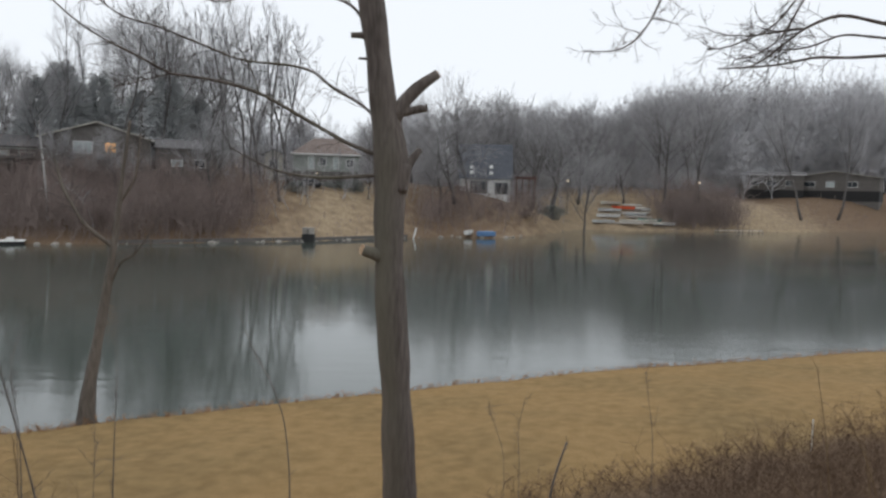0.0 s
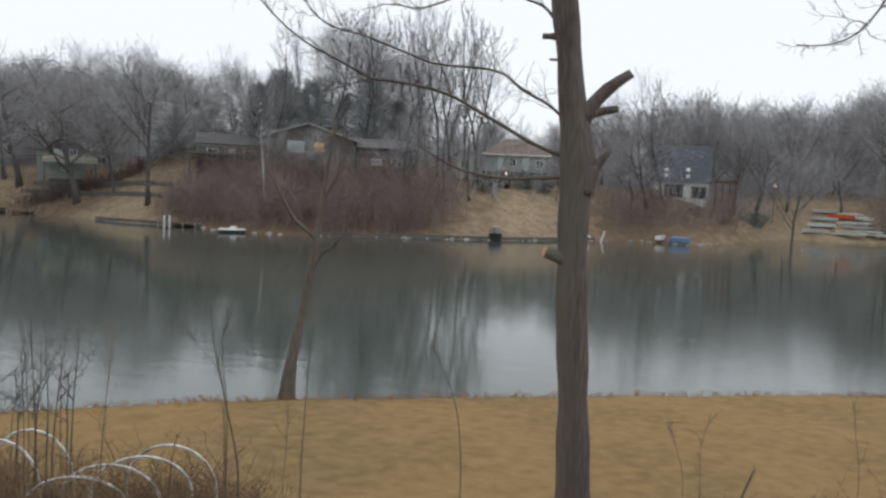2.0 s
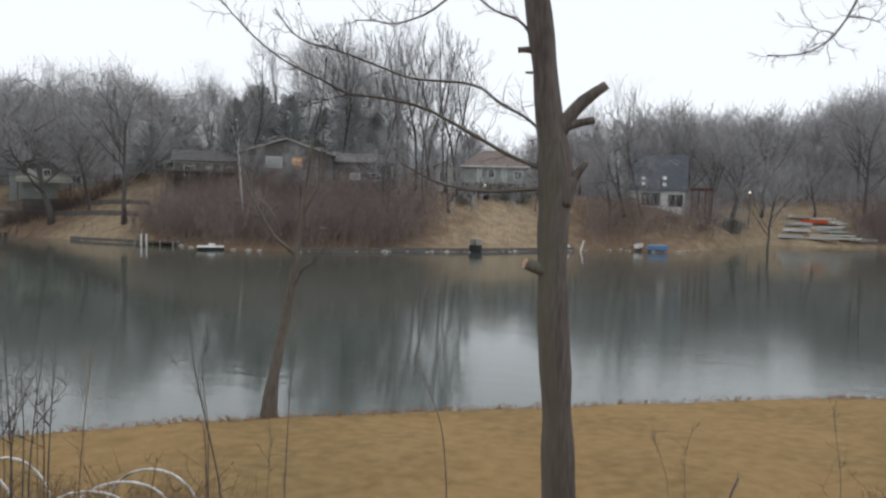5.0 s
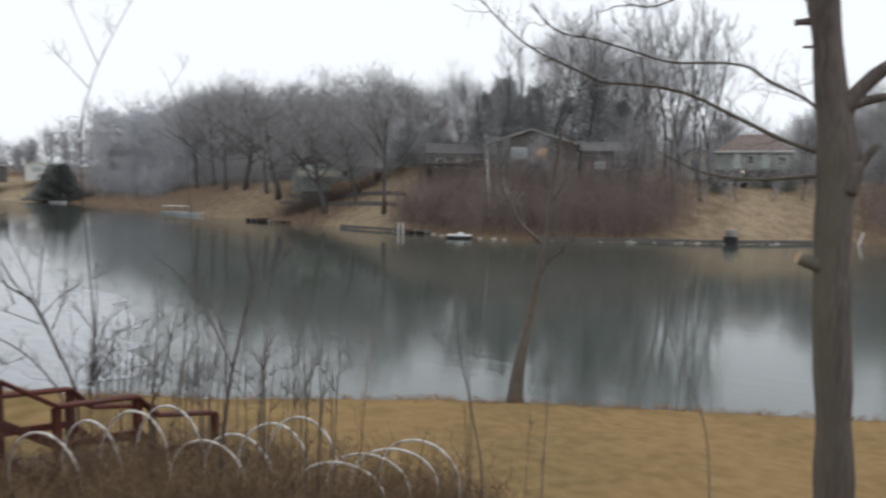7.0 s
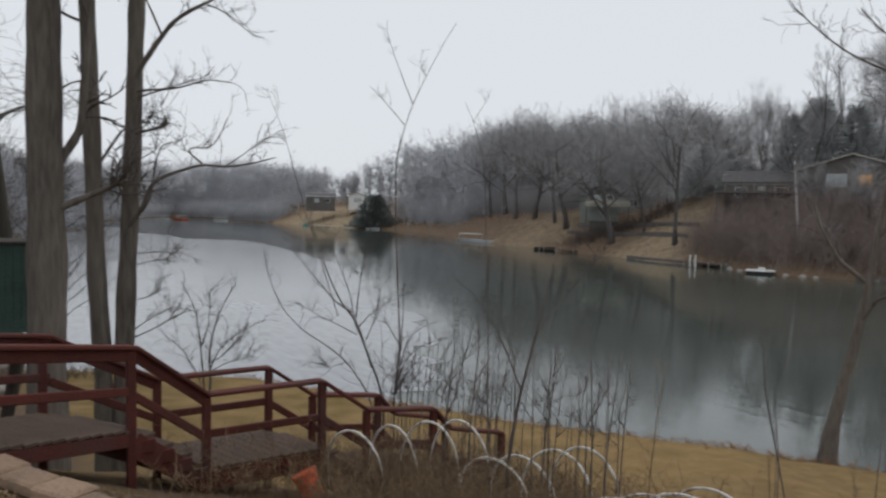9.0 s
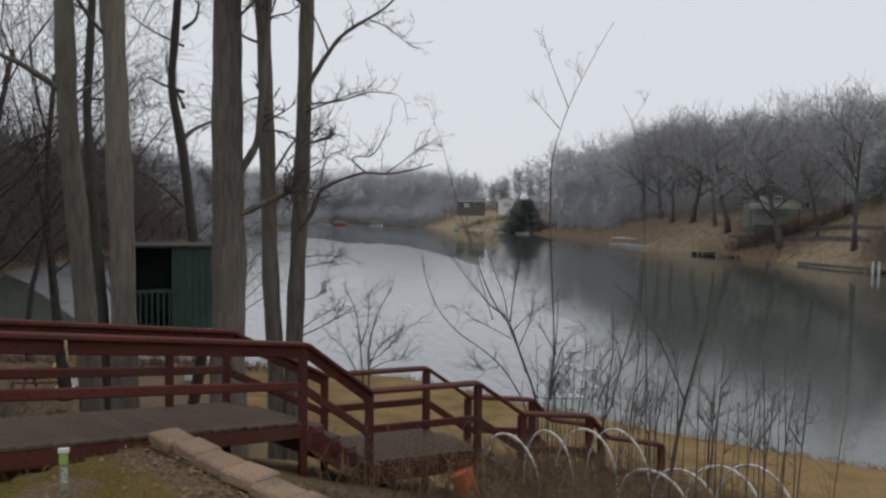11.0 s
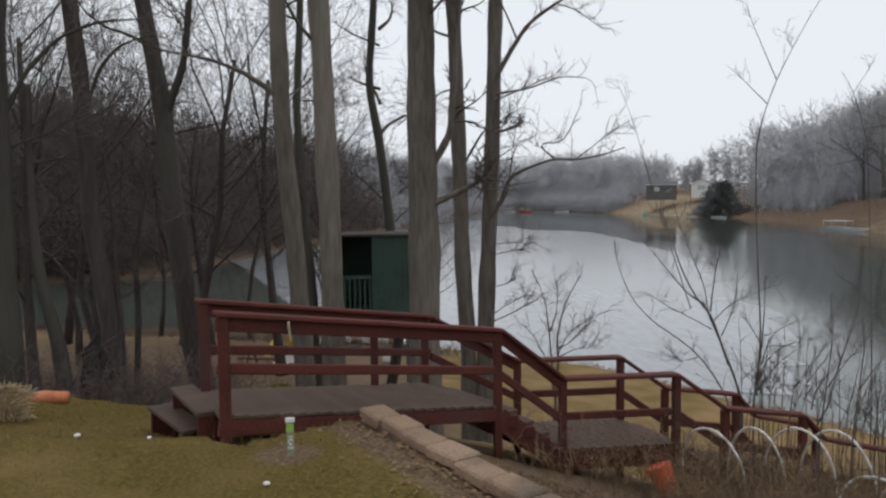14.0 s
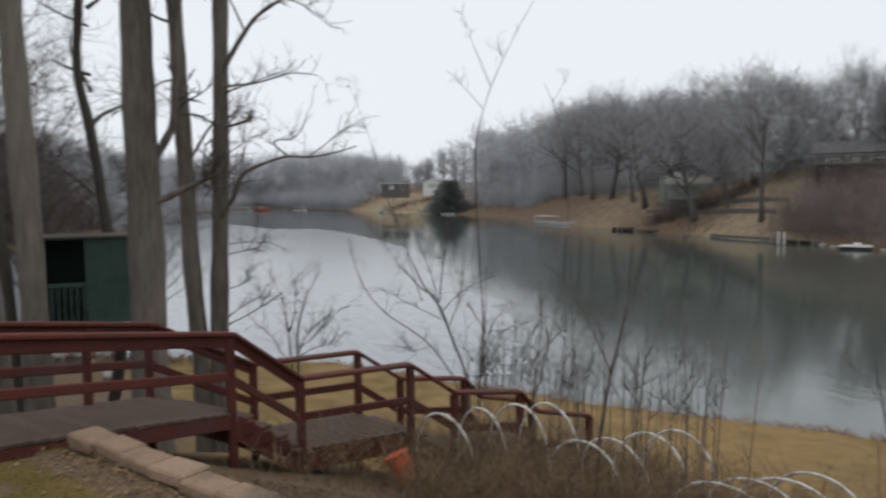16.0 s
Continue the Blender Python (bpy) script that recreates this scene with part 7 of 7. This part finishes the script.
spots = [(x, y, 0.45) for x in np.linspace(-9.2, -3.6, 11) for y in np.linspace(3.0, 7.2, 8) if gz(x, y) < 4.6 and not (x < -6.6 and abs(y + x * 0.431) < 0.35)]
brush_patch("garden_weeds", spots, "tangle of dry brown weeds over the garden beds", 0.32, 0.95, 22, 12, M_WEED, 0.0045, 6, 0.45, "weeds")
spots = [(x, y, 0.5) for x, y in ((-8.3, 2.3), (-7.5, 2.1), (-6.2, 2.9), (-8.6, 6.6), (-9.6, 6.4), (-10.2, 5.4), (-5.5, 3.2))]
brush_patch("garden_bramble", [q for q in [(x, y, 0.5) for x in np.linspace(-8.6, -4.0, 9) for y in np.linspace(4.0, 7.2, 6)] if gz(q[0], q[1]) < 4.6 and not (q[0] < -6.6 and abs(q[1] + q[0] * 0.431) < 0.35)], "low dark bramble under the dry weeds", 0.2, 0.55, 42, 73, M_BRAMBLE, 0.0055, 5, 0.6, "weeds")
brush_patch("landing_weeds", [(x, y, 0.28) for x in (-8.6, -8.2, -7.8, -7.3) for y in np.linspace(4.4, 7.3, 10)], "tall dry weeds crowding the lower landing", 0.5, 1.15, 19, 74, M_BRAMBLE, 0.005, 6, 0.4, "weeds")
brush_patch("wall_foot_weeds", spots, "dry stalks at the foot of the retaining wall", 0.25, 0.8, 15, 13, M_WEED, 0.006, 4, 0.5, "weeds")
spots = [(x, y, 0.6) for x, y in [(q, 11.0 + 0.54 * q + d) for q in np.linspace(2.4, 15, 14) for d in (-2.0, -0.8, 0.4, 1.6) if q > 5 or d < 1] + [(q, 6.2) for q in np.linspace(-2.6, 2.4, 5)]]
brush_patch("slope_weeds", spots, "dry brown weeds and brambles on the slope", 0.35, 1.1, 24, 14, M_BRAMBLE, 0.006, 5, 0.55, "weeds")
spots = [(x, 15.2 + 0.12 * x + d, 0.6) for x in np.linspace(2.2, 13, 14) for d in (-2.6, -1.4, -0.2, 1.0) if d < 0.5 or x > 7]
brush_patch("slope_foot_brush", spots, "low brown brambles at the foot of the slope", 0.15, 0.55, 24, 71, M_BRAMBLE, 0.008, 5, 0.7, "weeds")
spots = [(-45.2 + 12 * k + 0.6, -19 + 24.5 * k - 0.8 * k, 0.4) for k in np.linspace(0, 1, 40)]
brush_patch("cove_edge_reeds", spots, "dark dead reeds along the near edge of the cove", 0.25, 0.7, 26, 72, M_COVE, 0.012, 3, 0.6, "weeds")
# single tall stalks
rs = np.random.default_rng(77)
for i in range(22):
    x = rs.uniform(-9.0, 7.5)
    y = rs.uniform(5.2, 8.2)
    h = rs.uniform(1.0, 2.4)
    z = gz(x, y) - 0.05
    root = empty("dry_stalk", (x, y, z), "tall dry weed stalk with a few side stems", "weed", "tall dry stalks")
    lean = rs.normal(0, 0.12, 2)
    pts = [(0, 0, 0), (lean[0] * 0.4, lean[1] * 0.4, h * 0.4), (lean[0] * h * 0.8, lean[1] * h * 0.8, h * 0.75), (lean[0] * h * 1.6, lean[1] * h * 1.6, h)]
    vs, fs = limb(pts, 0.008, 0.003, 5, i)
    segs = twigs_along(pts[1:], 0.0025, 9, 300 + i, 0.35, 0.35, 2)
    v, f = prisms(segs)
    child("stem", mesh_of("stem", vs, fs, M_WEED, True), root)
    child("side_growth", fast_mesh("side_growth", v, f, M_WEED), root)["kind"] = "stuff"
spots = [(-10.7 - 0.75 * k - d, -5.2 + 2.9 * k, 0.28) for k in np.linspace(0, 1, 11) for d in (0, 0.9, 1.8)]
brush_patch("lawn_edge_brush", spots, "dark tangled brush at the foot of the grove trunks", 1.0, 1.95, 30, 61, M_COVE, 0.007, 6, 0.5)
stake = empty("garden_stake", (9.46, 17.74, gz(9.46, 17.74)), "thin white stake among the slope weeds", "stake")
part("rod", boxed((-0.012, -0.012, -0.1), (0.012, 0.012, 0.92), 0.003), M_PVC, stake)
spots = [(x, y, 0.7) for x in np.linspace(-27, -17, 8) for y in np.linspace(-13, -5, 6)]
brush_patch("yard_reeds", spots, "dry straw-brown reeds and seedlings below the lawn", 0.5, 1.5, 14, 16, M_WEED, 0.01, 4, 0.4, "weeds")
# shrub on the near waterline beyond the deck
SHRUB_STEMS = (([(-20.26, 5.98, 2.59), (-20.28, 5.94, 3.37), (-20.25, 6.03, 3.95), (-20.21, 6.16, 4.45), (-20.13, 6.39, 4.94), (-20.06, 6.62, 5.36)], 0.05), ([(-20.27, 5.98, 2.96), (-20.2, 6.17, 3.45), (-20.11, 6.48, 3.78), (-19.97, 6.87, 4.03), (-19.8, 7.33, 4.28)], 0.022),
               ([(-20.26, 5.99, 2.87), (-20.13, 6.41, 3.12), (-19.89, 7.11, 3.23)], 0.02), ([(-20.32, 5.8, 2.59), (-20.33, 5.76, 3.13), (-20.35, 5.71, 3.79), (-20.37, 5.62, 4.45), (-20.41, 5.46, 4.95), (-20.48, 5.23, 5.44)], 0.04),
               ([(-20.34, 5.72, 2.59), (-20.41, 5.48, 3.13), (-20.47, 5.24, 3.55), (-20.53, 5.01, 3.8)], 0.025), ([(-20.33, 5.75, 3.62), (-20.28, 5.93, 4.2), (-20.27, 5.96, 4.78), (-20.28, 5.92, 5.19)], 0.022), ([(-20.28, 5.95, 3.12), (-20.18, 6.25, 3.25), (-20.08, 6.56, 3.61), (-20.0, 6.79, 3.78)], 0.018))
foot = Vector((-20.29, 5.88, gz(-20.29, 5.88) - 0.1))
shrub = empty("shrub", foot, "small bare shrub between lawn and lake", "shrub")
for i, (pts, r) in enumerate(SHRUB_STEMS):
    rel = [tuple(Vector(q) - foot) for q in pts]
    if pts[0][2] < 2.6:
        rel = [(0.03 * (i - 3), 0.03 * i, 0)] + rel
    stem = child("stem", mesh_of("stem", *limb(rel, r, r * 0.2, 6, 400 + i), M_BARK_BROWN, True), shrub)
    v, f = prisms(twigs_along(rel[1:], 0.007, 16, 410 + i, 0.9, 0.25, 3))
    child("spray", fast_mesh("spray", v, f, M_TWIG), stem)["kind"] = "stuff"
spots = [(float(x), float(y) - 0.3, 0.35) for x, y in zip(np.interp(np.linspace(0, 1, 120), np.linspace(0, 1, len(NEAR) - 6), NEAR[3:-3, 0]), np.interp(np.linspace(0, 1, 120), np.linspace(0, 1, len(NEAR) - 6), NEAR[3:-3, 1]))]
brush_patch("shore_grass", spots, "ragged rusty dry grass along the near waterline", 0.06, 0.28, 25, 15, M_RUST, 0.011, 2, 0.8, "grass")

# ---- yard clutter beyond the walkway ----
logt = empty("log", (-8.5, -3.5, gz(-8.5, -3.5) + 0.03), "short faded orange log lying on the grass", "log")
vs, fs = tube([(0.0, -0.19, 0), (0.01, -0.07, 0.01), (0.02, 0.07, 0), (0.02, 0.19, 0)], [0.07, 0.078, 0.075, 0.068], 14)
child("trunk_piece", mesh_of("trunk_piece", vs, fs, M_PUMPKIN, True), logt)
bush("grass_tussock", (-7.7, -3.62, gz(-7.7, -3.62) - 0.03), 0.26, 0.36, "rough pale tussock of dead grass on the lawn", M_STRAW, 5, 900, False, "grass")
table = empty("picnic_table", (-29.6, -3.4, gz(-29.6, -3.4) + 0.0), "weathered red picnic table on the lower yard", "table")
table.rotation_euler = (0, 0, radians(75))
for i in range(4):
    part("top_board", boxed((-0.9, -0.36 + i * 0.19, 0.74), (0.9, -0.19 + i * 0.19, 0.78), 0.005), M_BARK_DARK, table)
for s in (-0.75, 0.62):
    part("bench_board", boxed((-0.9, s, 0.42), (0.9, s + 0.2, 0.46), 0.005), M_DECK, table)
for x in (-0.6, 0.6):
    part("leg", beam((x, -0.6, 0), (x, -0.15, 0.7), 0.05, 0.1), M_DECK, table)
    part("leg", beam((x, 0.6, 0), (x, 0.15, 0.7), 0.05, 0.1), M_DECK, table)
for cx, cy, ct in ((-30.8, -1.4, 70), (-27.4, -2.6, 20)):
    ch = empty("garden_chair", (cx, cy, gz(cx, cy)), "low white plastic garden chair on the lower yard", "chair", "white chairs on the yard")
    ch.rotation_euler = (0, 0, radians(ct))
    part("seat", boxed((-0.25, -0.25, 0.36), (0.25, 0.25, 0.4), 0.01), M_WHITE, ch)
    part("backrest", beam((0, 0.24, 0.4), (0, 0.34, 0.85), 0.48, 0.03, 0.008, (1, 0, 0)), M_WHITE, ch)
    for lx in (-0.22, 0.22):
        for ly in (-0.22, 0.22):
            part("leg", boxed((lx - 0.025, ly - 0.025, -0.05), (lx + 0.025, ly + 0.025, 0.36)), M_WHITE, ch)
tarp2 = empty("covered_woodpile", (-12.5, -4.4, gz(-12.5, -4.4)), "small woodpile under a dark weathered tarp", "woodpile")
tz = 5.36 - gz(-12.5, -4.4)
bm = bmesh.new()
va = [bm.verts.new(q) for q in ((-0.3, -0.32, 0), (-0.3, 0.32, 0), (-0.3, 0.04, tz), (0.4, -0.32, 0), (0.4, 0.32, 0), (0.4, 0.04, tz * 0.94))]
for fc in ((0, 1, 2), (5, 4, 3), (0, 2, 5, 3), (1, 4, 5, 2), (0, 3, 4, 1)):
    bm.faces.new([va[k] for k in fc])
bmesh.ops.bevel(bm, geom=list(bm.edges), offset=0.03, segments=2, affect="EDGES")
part("tarp", bm, M_DARK, tarp2)
part("log_end", beam((0.38, -0.25, 0.1), (0.6, -0.25, 0.1), 0.14, 0.14, 0.03), M_CUT, tarp2)
toy = empty("slide", (-31.6, -3.05, gz(-31.6, -3.05) + 0.15), "small yellow plastic slide in the yard", "slide")
part("chute", beam((0.4, -0.5, 0.1), (-0.2, 0.4, 1.55), 0.4, 0.1, 0.03), M_YELLOW, toy)
part("ladder", beam((-0.35, 0.5, -0.2), (-0.2, 0.4, 1.55), 0.3, 0.06, 0.02), M_YELLOW, toy)
for i, (x, y, s) in enumerate(((-36.9, -0.7, 0.5), (-36.8, 0.2, 0.55), (-36.6, 1.2, 0.45), (-36.3, 2.2, 0.5), (-36.4, -0.2, 0.4), (-36.1, 0.8, 0.38), (-36.0, 1.7, 0.36), (-30.0, 1.6, 0.3), (-22, -9, 0.35))):
    bm = bmesh.new()
    bmesh.ops.create_icosphere(bm, subdivisions=2, radius=s)
    for v in bm.verts:
        v.co *= 1 + 0.12 * noise.noise(v.co * 5 + Vector((i, 0, 0)))
        v.co.z *= 0.75
    me = bpy.data.meshes.new("rock")
    bm.to_mesh(me)
    bm.free()
    me.materials.append(M_STONE if i < 4 else M_ROCK)
    ob = tagged(new("rock", me), "rounded pale rock on the yard", "rock", "rocks on the yard")
    ob.location = (x, y, gz(x, y) + s * 0.4)

# ---- grass, fallen leaves ----
rg = np.random.default_rng(5)
N = 26000
bx, by = rg.uniform(-12.5, -3.0, N), rg.uniform(-7.5, 1.6, N)
side = (bx - w0.x) * wd.y - (by - w0.y) * wd.x
keep = ((side > 0.14) | (bx < w0.x - 0.1)) & (land(bx, by) > 4.3)
u = (bx - N0.x) * AX.x + (by - N0.y) * AX.y
wv = (bx - N0.x) * PX.x + (by - N0.y) * PX.y
keep &= ~((u > -0.8) & (u < L1) & (wv > 0) & (wv < W))
bx, by = bx[keep], by[keep]
bz = land(bx, by)
h, a = rg.uniform(0.02, 0.06, len(bx)), rg.uniform(0, 6.28, len(bx))
dx, dy = np.cos(a) * 0.004, np.sin(a) * 0.004
lx, ly = rg.normal(0, 0.02, len(bx)), rg.normal(0, 0.02, len(bx))
gvv = np.stack([np.stack([bx - dx, by - dy, bz - 0.005], 1), np.stack([bx + dx, by + dy, bz - 0.005], 1), np.stack([bx + lx, by + ly, bz + h], 1)], 1).reshape(-1, 3)
M_BLADE = mat("grass_blade", (0.1, 0.074, 0.017), (0.25, 0.174, 0.053), 0.8, 0.8, 0.0, 9)
tagged(new("lawn_grass", fast_mesh("lawn_grass", gvv, np.arange(len(gvv)).reshape(-1, 3), M_BLADE)), "short olive and straw winter lawn grass", "grass", kind="stuff")
leaves_v, leaves_f = [], []
for i in range(620):
    if i < 230:
        q = w0 + wd * rg.uniform(0.1, 3.2) - wn * abs(rg.normal(0.12, 0.2)) - wn * 0.13
    elif i < 510:
        q = Vector((rg.uniform(-8.4, -3.4), rg.uniform(1.6, 5.2), 0))
        if abs(q.x + 9.4) < 0.6 or gz(q.x, q.y) > 5.2:
            continue
    else:
        q = Vector((rg.uniform(-11, -4), rg.uniform(-6, 0.5), 0))
        if (q.x - w0.x) * wd.y - (q.y - w0.y) * wd.x < 0.2 and q.x > w0.x:
            continue
    z = gz(q.x, q.y) + 0.015
    t0, s = rg.uniform(0, 6.28), rg.uniform(0.012, 0.032)
    c, n2 = math.cos(t0) * s, math.sin(t0) * s
    o = len(leaves_v)
    leaves_v += [(q.x - c, q.y - n2, z), (q.x + n2 * 0.6, q.y - c * 0.6, z + rg.uniform(0, 0.03)), (q.x + c, q.y + n2, z + rg.uniform(0, 0.02)), (q.x - n2 * 0.6, q.y + c * 0.6, z + rg.uniform(0, 0.03))]
    leaves_f.append((o, o + 1, o + 2, o + 3))
tagged(new("fallen_leaves", mesh_of("fallen_leaves", leaves_v, leaves_f, M_LEAF)), "curled brown leaves drifted against the wall", "leaves", kind="stuff")

# a few white pebbles lying on the lawn
for x, y, s in ((-6.75, -2.62, 0.03), (-5.35, -0.85, 0.025), (-6.5, -1.95, 0.02), (-5.0, -2.2, 0.022)):
    bm = bmesh.new()
    bmesh.ops.create_icosphere(bm, subdivisions=2, radius=s)
    for v in bm.verts:
        v.co.z *= 0.6
    me = bpy.data.meshes.new("pebble")
    bm.to_mesh(me)
    bm.free()
    me.materials.append(M_WHITE)
    ob = tagged(new("pebble", me), "small white pebble lying on the lawn", "stone", "pebbles on the lawn")
    ob.location = (x, y, gz(x, y) + 0.02)
